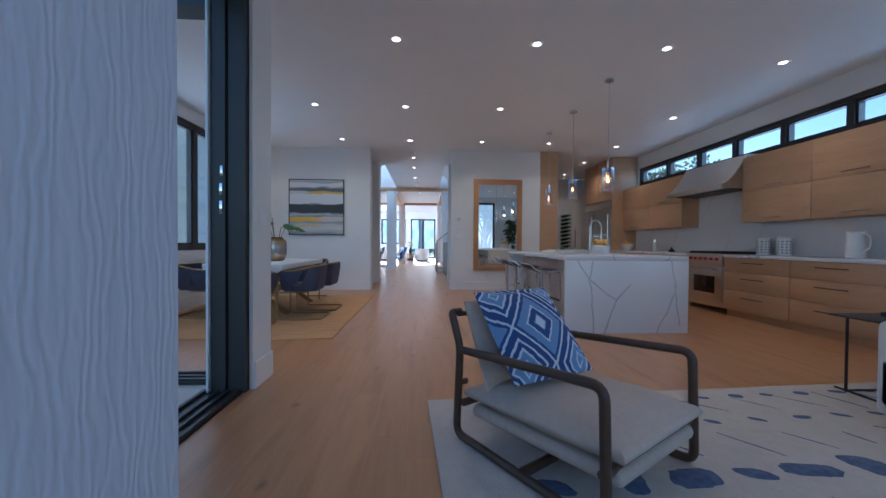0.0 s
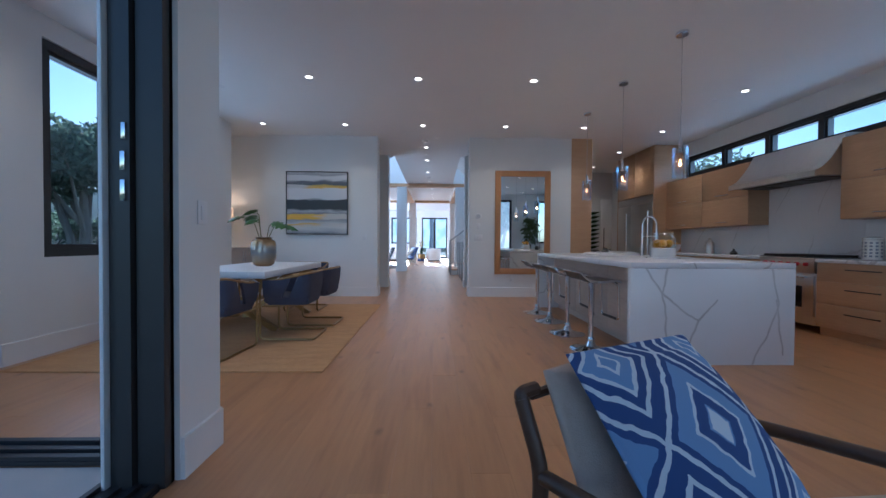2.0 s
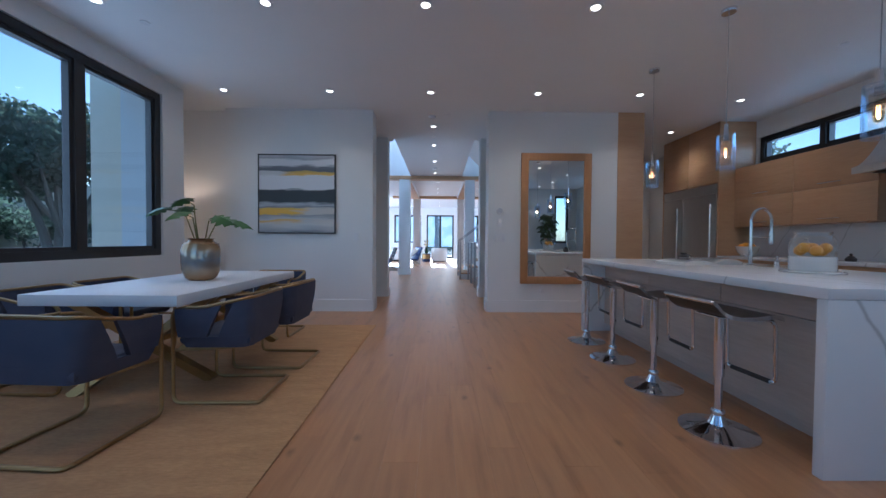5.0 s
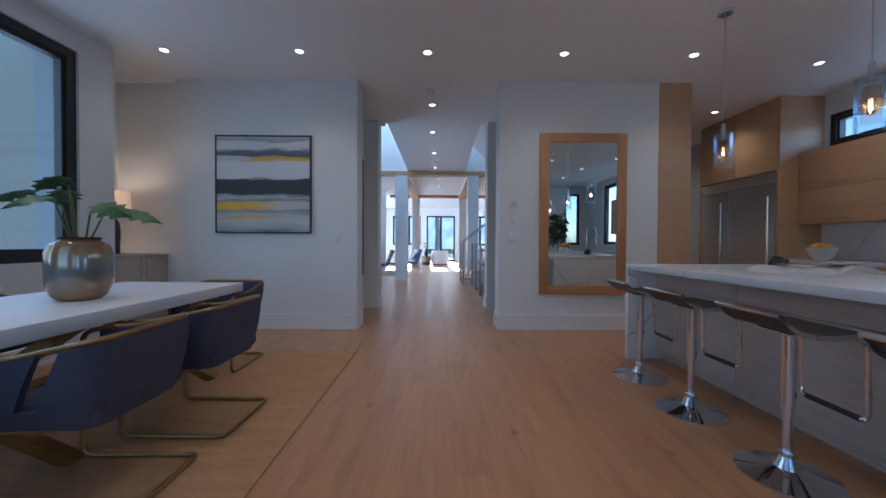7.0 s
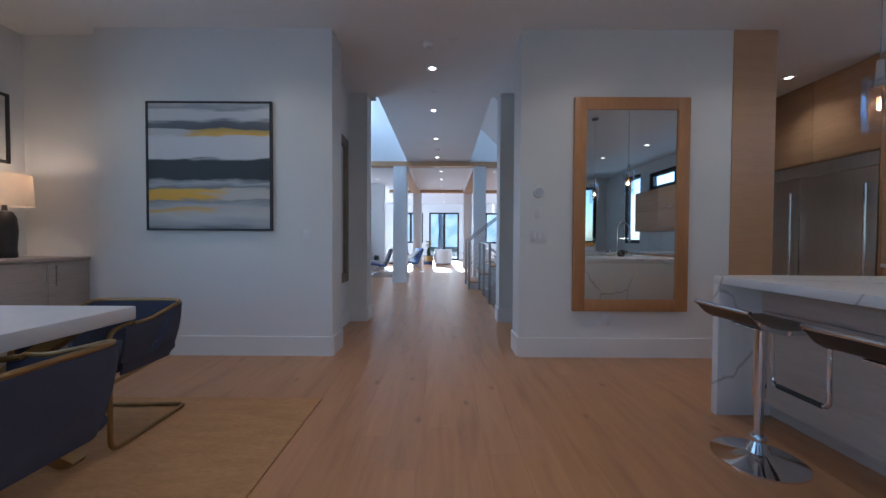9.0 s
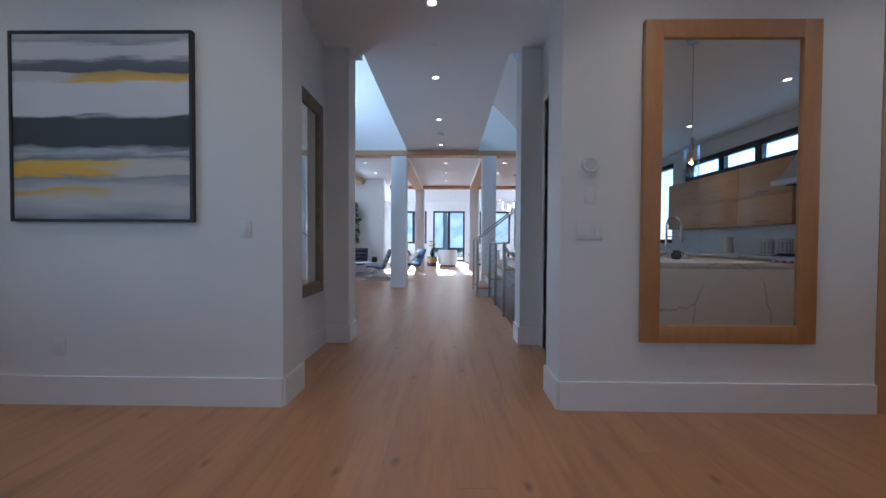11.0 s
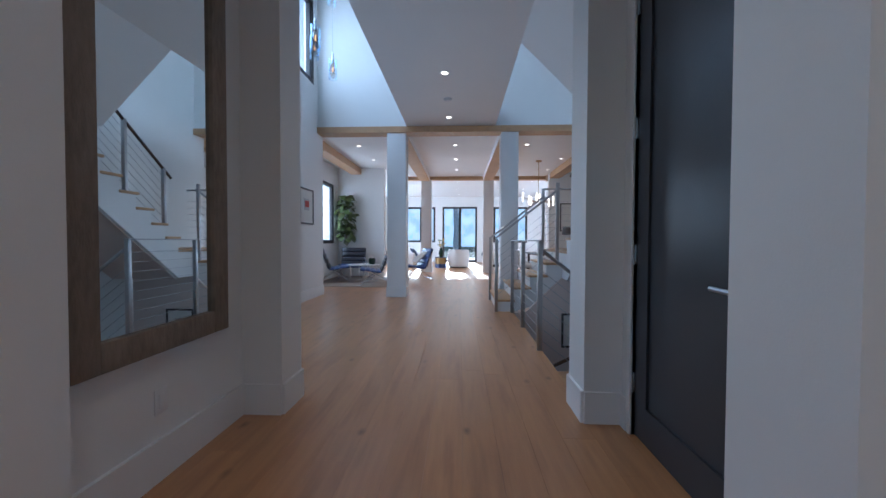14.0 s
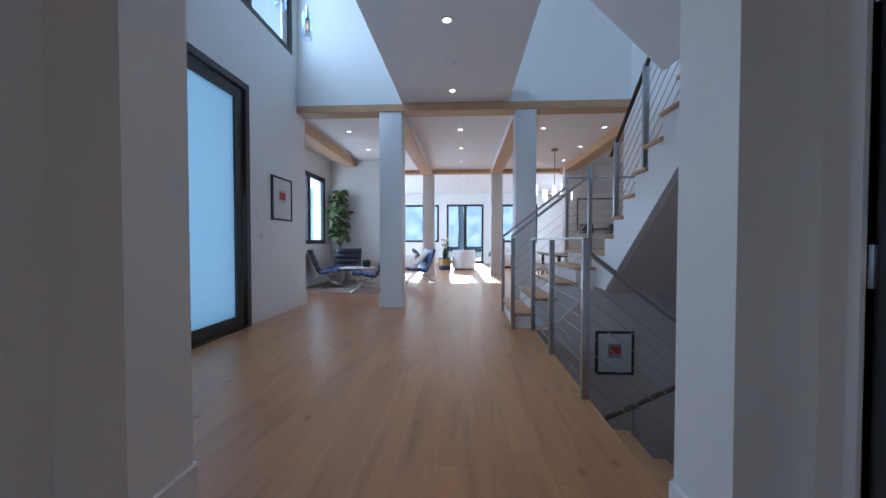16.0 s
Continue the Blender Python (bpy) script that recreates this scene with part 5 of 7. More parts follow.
def leaf_mesh(size=0.2, lobes=5):
    """A split, heart-shaped leaf that droops at the tip."""
    bm = bmesh.new()
    n = lobes * 6
    mid = [bm.verts.new((0, size * (i / 8), size * (0.10 * math.sin(i / 8 * 3) - 0.22 * (i / 8) ** 2))) for i in range(9)]
    for s in (-1, 1):
        edge = []
        for i in range(9):
            t = i / 8
            w = size * 0.46 * math.sin(math.pi * (0.12 + 0.88 * t)) ** 0.8 * (1 if i % 2 == 0 or t > 0.9 else 0.55)
            edge.append(bm.verts.new((s * w, size * (t * 0.95 - 0.06), size * (0.02 - 0.22 * t * t - 0.16 * w / size))))
        for i in range(8):
            bm.faces.new((mid[i], edge[i], edge[i + 1], mid[i + 1]))
    bmesh.ops.recalc_face_normals(bm, faces=bm.faces[:])
    return mesh("leaf", bm, M_LEAF, True)


LEAF = leaf_mesh(0.22)
for az, reach, h, turn in ((10, 0.34, 0.15, 20), (150, 0.30, 0.26, 0), (195, 0.34, 0.24, 0), (255, 0.22, 0.20, 0), (350, 0.22, 0.17, 30), (175, 0.18, 0.32, 0)):
    a, reach, h = radians(az), reach * 0.8, h * 1.12
    tip = (reach * math.cos(a), reach * math.sin(a), 0.36 + h)
    part("stem", bar([(0.03 * math.cos(a), 0.03 * math.sin(a), 0.30), (reach * 0.45 * math.cos(a), reach * 0.45 * math.sin(a), 0.36 + h * 0.85), tip], [0.006, 0.005, 0.004], 6), M_STEM, vs)
    o = new("leaf", LEAF)
    o.parent = vs
    o.matrix_local = Matrix.Translation(tip) @ pose(0, 0, 0, -12, turn, az - 90) @ Matrix.Translation((0, -0.05, 0))

# abstract painting
pa = thing("painting", "abstract painting of grey, black and yellow bands in a black frame", "painting", pose(-1.775, N0 - 0.002, 1.85))
W2, H2 = 0.608, 0.623
part("frame", boxes(((-W2, -0.035, -H2), (W2, 0, -H2 + 0.018)), ((-W2, -0.035, H2 - 0.018), (W2, 0, H2)), ((-W2, -0.035, -H2 + 0.018), (-W2 + 0.018, 0, H2 - 0.018)), ((W2 - 0.018, -0.035, -H2 + 0.018), (W2, 0, H2 - 0.018))), M_BLACK, pa, smooth=False)
M_ART = mat("painted_canvas_base", (0.6, 0.6, 0.6), 0.55)
t = M_ART.node_tree
b = t.nodes["Principled BSDF"]
tc = t.nodes.new("ShaderNodeTexCoord")
sep = t.nodes.new("ShaderNodeSeparateXYZ")
t.links.new(tc.outputs["Object"], sep.inputs[0])
nz = t.nodes.new("ShaderNodeTexNoise")
nz.inputs["Scale"].default_value, nz.inputs["Detail"].default_value = 3.2, 6
mp = t.nodes.new("ShaderNodeMapping")
mp.inputs["Scale"].default_value = (0.8, 1, 5)
t.links.new(tc.outputs["Object"], mp.inputs["Vector"])
t.links.new(mp.outputs["Vector"], nz.inputs["Vector"])
ma = t.nodes.new("ShaderNodeMath")
ma.operation = "MULTIPLY_ADD"
ma.inputs[1].default_value = 0.11
t.links.new(nz.outputs["Fac"], ma.inputs[0])
mr = t.nodes.new("ShaderNodeMapRange")
mr.inputs["From Min"].default_value, mr.inputs["From Max"].default_value = -H2, H2
mr.inputs["To Min"].default_value, mr.inputs["To Max"].default_value = -0.055, 0.945
t.links.new(sep.outputs["Z"], mr.inputs["Value"])
t.links.new(mr.outputs[0], ma.inputs[2])
cr_ = t.nodes.new("ShaderNodeValToRGB")
stops = [(0.0, (0.12, 0.13, 0.14)), (0.05, (0.42, 0.43, 0.45)), (0.12, (0.62, 0.61, 0.58)), (0.165, (0.70, 0.45, 0.12)), (0.185, (0.55, 0.55, 0.55)), (0.235, (0.30, 0.31, 0.33)), (0.25, (0.80, 0.47, 0.05)), (0.315, (0.80, 0.50, 0.07)), (0.335, (0.22, 0.23, 0.25)), (0.365, (0.50, 0.51, 0.53)), (0.40, (0.045, 0.05, 0.055)), (0.545, (0.05, 0.055, 0.06)), (0.565, (0.68, 0.68, 0.70)), (0.73, (0.72, 0.72, 0.74)), (0.745, (0.75, 0.48, 0.10)), (0.785, (0.55, 0.38, 0.10)), (0.795, (0.12, 0.13, 0.15)), (0.835, (0.16, 0.17, 0.20)), (0.86, (0.66, 0.66, 0.68)), (0.93, (0.70, 0.70, 0.71)), (0.95, (0.36, 0.37, 0.39)), (1.0, (0.64, 0.64, 0.66))]
el = cr_.color_ramp.elements
while len(el) < len(stops):
    el.new(0.5)
for e, (p, c) in zip(el, stops):
    e.position, e.color = p, (*c, 1)
t.links.new(ma.outputs[0], cr_.inputs["Fac"])
plain = t.nodes.new("ShaderNodeValToRGB")
grey_stops = [(q, (0.58, 0.58, 0.58) if c[0] > c[2] * 2 else c) for q, c in stops]
el = plain.color_ramp.elements
while len(el) < len(grey_stops):
    el.new(0.5)
for e, (q, c) in zip(el, grey_stops):
    e.position, e.color = q, (*c, 1)
t.links.new(ma.outputs[0], plain.inputs["Fac"])
edge_ = t.nodes.new("ShaderNodeMath")                   # ragged ends of the yellow strokes
edge_.operation = "MULTIPLY_ADD"
edge_.inputs[1].default_value = 0.7
t.links.new(nz.outputs["Fac"], edge_.inputs[0])
t.links.new(sep.outputs["X"], edge_.inputs[2])
upper_, lower_, high_ = (t.nodes.new("ShaderNodeMapRange") for _ in range(3))
for n_, a0, a1, b0, b1 in ((upper_, 0.10, 0.30, 0.0, 1.0), (lower_, 0.30, 0.55, 1.0, 0.12), (high_, -0.01, 0.01, 0.0, 1.0)):
    n_.inputs["From Min"].default_value, n_.inputs["From Max"].default_value = a0, a1
    n_.inputs["To Min"].default_value, n_.inputs["To Max"].default_value = b0, b1
t.links.new(edge_.outputs[0], upper_.inputs["Value"])
t.links.new(edge_.outputs[0], lower_.inputs["Value"])
t.links.new(sep.outputs["Z"], high_.inputs["Value"])
pick, paint = t.nodes.new("ShaderNodeMix"), t.nodes.new("ShaderNodeMix")
paint.data_type = "RGBA"
t.links.new(high_.outputs[0], pick.inputs["Factor"])
t.links.new(lower_.outputs[0], pick.inputs["A"])
t.links.new(upper_.outputs[0], pick.inputs["B"])
t.links.new(pick.outputs["Result"], paint.inputs["Factor"])
t.links.new(plain.outputs["Color"], paint.inputs["A"])
t.links.new(cr_.outputs["Color"], paint.inputs["B"])
t.links.new(paint.outputs["Result"], b.inputs["Base Color"])
part("canvas", boxes(((-W2 + 0.019, -0.028, -H2 + 0.019), (W2 - 0.019, -0.004, H2 - 0.019))), M_ART, pa, smooth=False)


def framed(name, label, category, m, w, h, border, thick, frame_mat, inner_mat, inner_name="mirror_glass"):
    """A framed flat thing on a wall; the wall is at local y = 0 and it faces -y."""
    f = thing(name, label, category, m)
    for nm, a, b_ in (("side_rail", (-w, -thick, -h), (-w + border, 0, h)), ("side_rail", (w - border, -thick, -h), (w, 0, h)), ("cross_rail", (-w + border, -thick, -h), (w - border, 0, -h + border)), ("cross_rail", (-w + border, -thick, h - border), (w - border, 0, h))):
        part(nm, rbox(a, b_, min(0.004, border * 0.2)), frame_mat, f)
    part(inner_name, boxes(((-w + border, -thick * 0.55, -h + border), (w - border, -0.002, h - border))), inner_mat, f, smooth=False)
    return f


framed("wall_mirror", "tall mirror in a honey coloured wooden frame", "mirror", pose(2.318, N0 - 0.002, 1.495), 0.557, 1.035, 0.115, 0.04, M_PINE, M_MIRROR)

# sideboards in the alcoves
def sideboard(y0, y1):
    s = thing("sideboard", "grey-washed oak built-in sideboard with slim steel pulls", "sideboard", pose(-3.74, y0, 0), group="alcove sideboards")
    w = y1 - y0
    part("body", boxes(((0.0, 0, 0.09), (0.615, w, 0.93))), M_GREIGE, s, smooth=False)
    part("plinth", boxes(((0.0, 0, 0), (0.58, w, 0.09))), M_GREIGE, s, smooth=False)
    part("top", rbox((0.0, 0, 0.931), (0.65, w, 0.962), 0.003), M_GREIGE, s)
    for i in range(2):
        a = i * w / 2 + 0.004
        d = part("door", rbox((0.617, a, 0.10), (0.637, a + w / 2 - 0.008, 0.925), 0.002), M_GREIGE, s)
        yh = w / 2 + (0.045 if i else -0.045)
        bar_handle(d, (0.637, yh, 0.70), (0.637, yh, 0.90), (0.028, 0, 0), 0.006, M_CHROME, "slim polished pull")


sideboard(8.765, 9.555)
sideboard(4.13, 5.195)
lp = thing("table_lamp", "table lamp with a cream drum shade and dark ceramic base", "lamp", pose(-3.485, 9.155, 0.963))
part("base", lathe([(0, 0), (0.075, 0), (0.08, 0.02), (0.075, 0.08), (0.085, 0.25), (0.075, 0.37), (0.05, 0.42), (0.02, 0.43), (0.015, 0.50), (0, 0.50)], 22), M_DARK, lp)
part("shade", lathe([(0.19, 0.47), (0.175, 0.76), (0.172, 0.76), (0.187, 0.47)], 28), M_SHADE, lp)
d = bpy.data.lights.new("table_lamp_bulb", "POINT")
d.energy, d.color, d.shadow_soft_size = 3.2, (1.0, 0.66, 0.40), 0.05
new("table_lamp_bulb", d).location = (-3.485, 9.155, 1.66)
framed("alcove_picture", "black framed picture in the alcove above the sideboard", "picture", pose(-3.745, 9.13, 2.20, 0, 0, 90), 0.28, 0.335, 0.03, 0.03, M_BLACK, M_PAPER, "print")

# switches, outlets and sensors
def wall_plate(name, label, x, y, z, w=0.036, h=0.058, rockers=1, rz=0):
    p = thing(name, label, "switch", pose(x, y, z, 0, 0, rz), group="wall plates")
    part("plate", rbox((-w, -0.006, -h), (w, 0, h), 0.002), M_PLATE, p)
    for i in range(rockers):
        cx = (i - (rockers - 1) / 2) * 0.046
        part("rocker", rbox((cx - 0.016, -0.010, -0.034), (cx + 0.016, -0.0062, 0.034), 0.001), M_PLATE, p)


wall_plate("light_switch", "white single rocker light switch on the wall", -0.834, N0 - 0.001, 1.185)
wall_plate("light_switch", "white triple rocker light switch on the wall", 1.432, N0 - 0.001, 1.19, 0.085, 0.062, 3)
wall_plate("light_switch", "white blank wall plate above the switches", 1.432, N0 - 0.001, 1.42, 0.036, 0.055, 0)
wall_plate("power_outlet", "white power outlet low on the wall", -2.10, N0 - 0.001, 0.39, rockers=1)
wall_plate("power_outlet", "white power outlet under the wall mirror", 2.108, N0 - 0.001, 0.37, rockers=1)
wall_plate("light_switch", "white light switch on the pier", -0.579, 3.88, 1.22, rz=90)
th = thing("thermostat", "round white thermostat on the wall", "thermostat", pose(1.43, N0 - 0.001, 1.615, 90, 0, 0))
part("body", lathe([(0, 0), (0.055, 0), (0.055, 0.02), (0.05, 0.026), (0, 0.026)], 28), M_PLATE, th)
part("face", lathe([(0, 0.0265), (0.042, 0.0265), (0, 0.028)], 28), mat("pale_grey_dial", (0.62, 0.64, 0.68), 0.25), th)
for x, y, h in ((0.34, 9.70, C), (0.34, 14.48, C2)):
    sm = thing("smoke_detector", "round white smoke detector on the ceiling", "smoke detector", pose(x, y, h - 0.001), group="ceiling detectors")
    part("body", lathe([(0, -0.035), (0.04, -0.035), (0.058, -0.02), (0.06, 0.0), (0, 0.0)], 24), M_PLATE, sm)
    part("ring", lathe([(0.062, -0.008), (0.066, -0.004), (0.066, 0.0), (0.062, 0.0)], 24), M_PLATE, sm)
single("sprinkler_cover", lathe([(0, -0.006), (0.035, -0.006), (0.037, 0), (0, 0)], 20, (0.35, 10.94, C - 0.001)), M_PLATE, "small round white sprinkler cover on the ceiling", "sprinkler")
single("ceiling_vent", rbox((0.54, 9.58, C - 0.006), (0.64, 9.63, C - 0.001), 0.002), M_PLATE, "small white ceiling vent", "vent")
single("sprinkler_cover", lathe([(0, -0.006), (0.04, -0.006), (0.042, 0), (0, 0)], 20, (4.62, 7.35, C - 0.001)), M_PLATE, "small round white sprinkler cover on the ceiling", "sprinkler")
single("sprinkler_cover", lathe([(0, -0.006), (0.04, -0.006), (0.042, 0), (0, 0)], 20, (-2.35, 7.15, C - 0.001)), M_PLATE, "small round white sprinkler cover on the ceiling", "sprinkler")

# ---- sitting corner by the opening ----
def lounge_chair():
    """Faces -y; local x to its right as seen from the back."""
    c = thing("lounge_chair", "dark walnut framed lounge chair with linen cushions", "armchair", CHAIR)
    for s in (-1, 1):
        x = s * 0.372
        loop = bend([(x, 0.455, 0.645), (x, 0.385, 0.49), (x, 0.41, 0.024), (x, -0.44, 0.024), (x, -0.425, 0.535), (x, 0.38, 0.475)], 0.055, 5)
        part("side_frame", bar(loop, 0.0205, 10), M_WALNUT, c)
        part("joint_cap", bar([(x, 0.385, 0.30), (x - s * 0.045, 0.385, 0.30)], 0.016), M_WALNUT, c)
        part("post_tip", bar(bend([(x, 0.455, 0.645), (x, 0.46, 0.66), (x - s * 0.06, 0.46, 0.66)], 0.02), 0.019, 8), M_WALNUT, c)
    part("back_rail", bar([(-0.33, 0.46, 0.645), (0.33, 0.46, 0.645)], 0.014), M_WALNUT, c)
    part("cross_bar", bar([(-0.372, -0.04, 0.028), (0.372, -0.04, 0.028)], 0.022), M_WALNUT, c)
    part("cross_bar", bar([(-0.372, -0.42, 0.215), (0.372, -0.42, 0.215)], 0.02), M_WALNUT, c)
    part("cross_bar", bar([(-0.372, 0.36, 0.20), (0.372, 0.36, 0.20)], 0.02), M_WALNUT, c)
    st = cushion(0.675, 0.88, 0.175, 14, 0.68, 3.6)
    bmesh.ops.rotate(st, verts=st.verts[:], cent=(0, 0, 0), matrix=Matrix.Rotation(radians(-3), 3, "X"))
    bmesh.ops.translate(st, verts=st.verts[:], vec=(0, -0.05, 0.172))
    part("seat_cushion", st, M_LINEN, c)
    bk_ = cushion(0.62, 0.48, 0.14, 12, 0.70, 4.0)
    bmesh.ops.rotate(bk_, verts=bk_.verts[:], cent=(0, 0, 0), matrix=Matrix.Rotation(radians(66), 3, "X"))
    bmesh.ops.translate(bk_, verts=bk_.verts[:], vec=(0, 0.40, 0.47))
    part("back_cushion", bk_, M_LINEN, c)
    sl = rbox((-0.32, -0.462, 0.135), (0.32, 0.36, 0.200), 0.031, 5)
    bmesh.ops.rotate(sl, verts=sl.verts[:], cent=(0, -0.05, 0.2), matrix=Matrix.Rotation(radians(-3), 3, "X"))
    part("sling", sl, M_LINEN, c)


CHAIR = pose(1.358, 2.84, 0.0215, 0, 0, 33)
lounge_chair()

M_IKAT = mat("blue_white_print", (0.10, 0.18, 0.45), 0.9)
t = M_IKAT.node_tree
b = t.nodes["Principled BSDF"]
tc = t.nodes.new("ShaderNodeTexCoord")
sep = t.nodes.new("ShaderNodeSeparateXYZ")
t.links.new(tc.outputs["Object"], sep.inputs[0])


def mth(op, a, b_=None, c_=None):
    n = t.nodes.new("ShaderNodeMath")
    n.operation = op
    for i, v in enumerate((a, b_, c_)):
        if v is None:
            continue
        if isinstance(v, (int, float)):
            n.inputs[i].default_value = v
        else:
            t.links.new(v, n.inputs[i])
    return n.outputs[0]


nzz = t.nodes.new("ShaderNodeTexNoise")
nzz.inputs["Scale"].default_value = 26
t.links.new(tc.outputs["Object"], nzz.inputs["Vector"])
rough_edge = mth("MULTIPLY_ADD", nzz.outputs["Fac"], 0.022, -0.011)
ax = mth("PINGPONG", mth("ADD", mth("ABSOLUTE", sep.outputs["X"]), rough_edge), 0.17)
ay = mth("PINGPONG", mth("ABSOLUTE", sep.outputs["Y"]), 0.21)
dia = mth("ADD", ax, mth("MULTIPLY", ay, 0.8))
wave = mth("MULTIPLY", dia, 2.96)
ramp = t.nodes.new("ShaderNodeValToRGB")
ramp.color_ramp.interpolation = "CONSTANT"
NAVY, PALE, SKY = (0.04, 0.075, 0.21), (0.58, 0.62, 0.67), (0.18, 0.28, 0.48)
for i, (p, c) in enumerate([(0.0, PALE), (0.10, SKY), (0.12, NAVY), (0.23, PALE), (0.26, SKY), (0.42, NAVY), (0.48, PALE), (0.52, NAVY), (0.64, PALE), (0.68, NAVY), (0.76, PALE), (0.80, SKY), (0.90, PALE), (0.93, SKY)]):
    e = ramp.color_ramp.elements[i] if i < 2 else ramp.color_ramp.elements.new(p)
    e.position, e.color = p, (*c, 1)
t.links.new(wave, ramp.inputs["Fac"])
t.links.new(ramp.outputs["Color"], b.inputs["Base Color"])
pw = cushion(0.51, 0.53, 0.17, 10, 0.88, 2.2)
bmesh.ops.translate(pw, verts=pw.verts[:], vec=(0, 0, -0.085))
single("throw_pillow", pw, M_IKAT, "blue and white geometric printed throw pillow on the lounge chair", "pillow", at=CHAIR @ pose(-0.05, 0.175, 0.573, 47, 0, -8))

# white rug with blue dashes
M_SHAG = mat("ivory_wool_pile", (0.61, 0.55, 0.485), 0.95, grain=(0.51, 0.455, 0.40), scale=22, bump=0.6, bump_scale=90)
M_DASH = mat("indigo_wool", (0.04, 0.07, 0.17), 0.95, grain=(0.17, 0.20, 0.28), scale=26, bump=0.4, bump_scale=90)
rugm = pose(0.71, 3.455, 0.0, 0, 0, 3.5)
rug = thing("area_rug", "ivory wool rug with scattered indigo dashes", "rug", rugm)
part("field", rbox((-0.04, -2.25, 0.001), (4.9, 0, 0.020), 0.006), M_SHAG, rug)
rng = random.Random(11)
ROWS_OF_DASHES = [(-0.14, "dash"), (-0.26, "streak"), (-0.46, "dash"), (-0.70, "streak"), (-0.93, "blot"), (-1.22, "streak"), (-1.45, "dash"), (-1.72, "blot"), (-2.0, "streak")]
for y, kind in ROWS_OF_DASHES:
    step = {"streak": 0.34, "dash": 0.27, "blot": 0.31}[kind]
    x = rng.uniform(0.05, 0.25)
    while x < 4.75:
        x += step * rng.uniform(0.85, 1.15)
        if x > 4.75 or rng.random() < 0.08:
            continue
        if kind == "blot":
            w, l, a = rng.uniform(0.06, 0.13), rng.uniform(0.045, 0.085), rng.uniform(-20, 0)
        elif kind == "dash":
            w, l, a = rng.uniform(0.042, 0.056), rng.uniform(0.020, 0.030), rng.uniform(-28, -10)
        else:
            w, l, a = 0.006, rng.uniform(0.08, 0.16), rng.uniform(10, 30)
        bm = bmesh.new()
        n = 30
        skew, ring = rng.uniform(-0.5, 0.2), []
        for k in range(n):
            q = k * math.tau / n
            u, v_ = math.copysign(abs(math.cos(q)) ** 0.7, math.cos(q)), math.copysign(abs(math.sin(q)) ** 0.7, math.sin(q))
            f_ = rng.uniform(0.88, 1.0) + 0.12 * math.sin(2 * q + skew * 9)
            ring.append(bm.verts.new((u * w * f_ + skew * v_ * l, v_ * l * f_, 0.0)))
        top = [bm.verts.new((v.co.x * 0.94, v.co.y * 0.94, 0.002)) for v in ring]
        bm.faces.new(top)
        for k in range(n):
            bm.faces.new((ring[k], ring[(k + 1) % n], top[(k + 1) % n], top[k]))
        o = part("dash", bm, M_DASH, rug)
        o.matrix_local = pose(x, y, 0.0195, 0, 0, a)

st = thing("side_table", "slim black metal side table", "table", pose(3.80, 3.34, 0.021))
part("top", rbox((-0.22, -0.22, 0.535), (0.32, 0.22, 0.548), 0.003), M_BLACK, st)
for x, y in ((-0.15, 0.15), (-0.15, -0.15)):
    part("leg", bar([(x, y, 0.0), (x, y, 0.535)], 0.009), M_BLACK, st)
part("foot_bar", bar([(-0.15, -0.22, 0.008), (-0.15, 0.22, 0.008)], 0.008), M_BLACK, st)
part("foot_bar", bar([(-0.15, 0.15, 0.008), (0.30, 0.15, 0.008)], 0.008), M_BLACK, st)
part("foot_bar", bar([(-0.15, -0.15, 0.008), (0.30, -0.15, 0.008)], 0.008), M_BLACK, st)
single("book", rbox((-0.11, -0.15, 0), (0.11, 0.15, 0.03), 0.003), mat("dark_blue_cloth", (0.03, 0.05, 0.12), 0.7), "dark blue book on the side table", "book", at=pose(3.95, 3.30, 0.571, 0, 0, 12))
so = thing("sofa", "white upholstered sofa on the ivory rug", "sofa", pose(3.22, 2.0, 0.021))
part("base", rbox((0, -1.0, 0.09), (0.95, 1.0, 0.42), 0.03, 3), M_WHITE_FABRIC, so)
part("armrest", rbox((0, 0.80, 0.10), (0.95, 1.01, 0.62), 0.05, 3), M_WHITE_FABRIC, so)
part("armrest", rbox((0, -1.01, 0.10), (0.95, -0.80, 0.62), 0.05, 3), M_WHITE_FABRIC, so)
part("backrest", rbox((0.72, -0.8, 0.42), (0.95, 0.8, 0.80), 0.05, 3), M_WHITE_FABRIC, so)
part("seat_cushion", rbox((0.0, -0.79, 0.43), (0.72, 0.79, 0.55), 0.04, 3), M_WHITE_FABRIC, so)
for x in (0.06, 0.89):
    for y in (-0.94, 0.94):
        part("leg", bar([(x, y, 0), (x, y, 0.10)], 0.02), M_BLACK, so)


# ---- hall ----
framed("wall_mirror", "mirror in a broad weathered timber frame", "mirror", pose(-0.828, 10.345, 1.535, 0, 0, 90), 0.43, 0.94, 0.115, 0.05, M_BARN, M_MIRROR)
bd = thing("door_4", "black painted hall door with one sunk panel", "door", kind="structure")
part("leaf", boxes(((1.525, 9.935, 0.008), (1.565, 10.06, 2.565)), ((1.525, 10.725, 0.008), (1.565, 10.85, 2.565)), ((1.525, 10.06, 0.008), (1.565, 10.725, 0.20)), ((1.525, 10.06, 2.42), (1.565, 10.725, 2.565)), ((1.538, 10.06, 0.20), (1.56, 10.725, 2.42))), M_DOOR, bd, smooth=False)
for z in (0.30, 1.02, 1.72, 2.40):
    part("hinge", rbox((1.512, 10.840, z - 0.055), (1.526, 10.860, z + 0.055), 0.002), M_RAIL, bd)
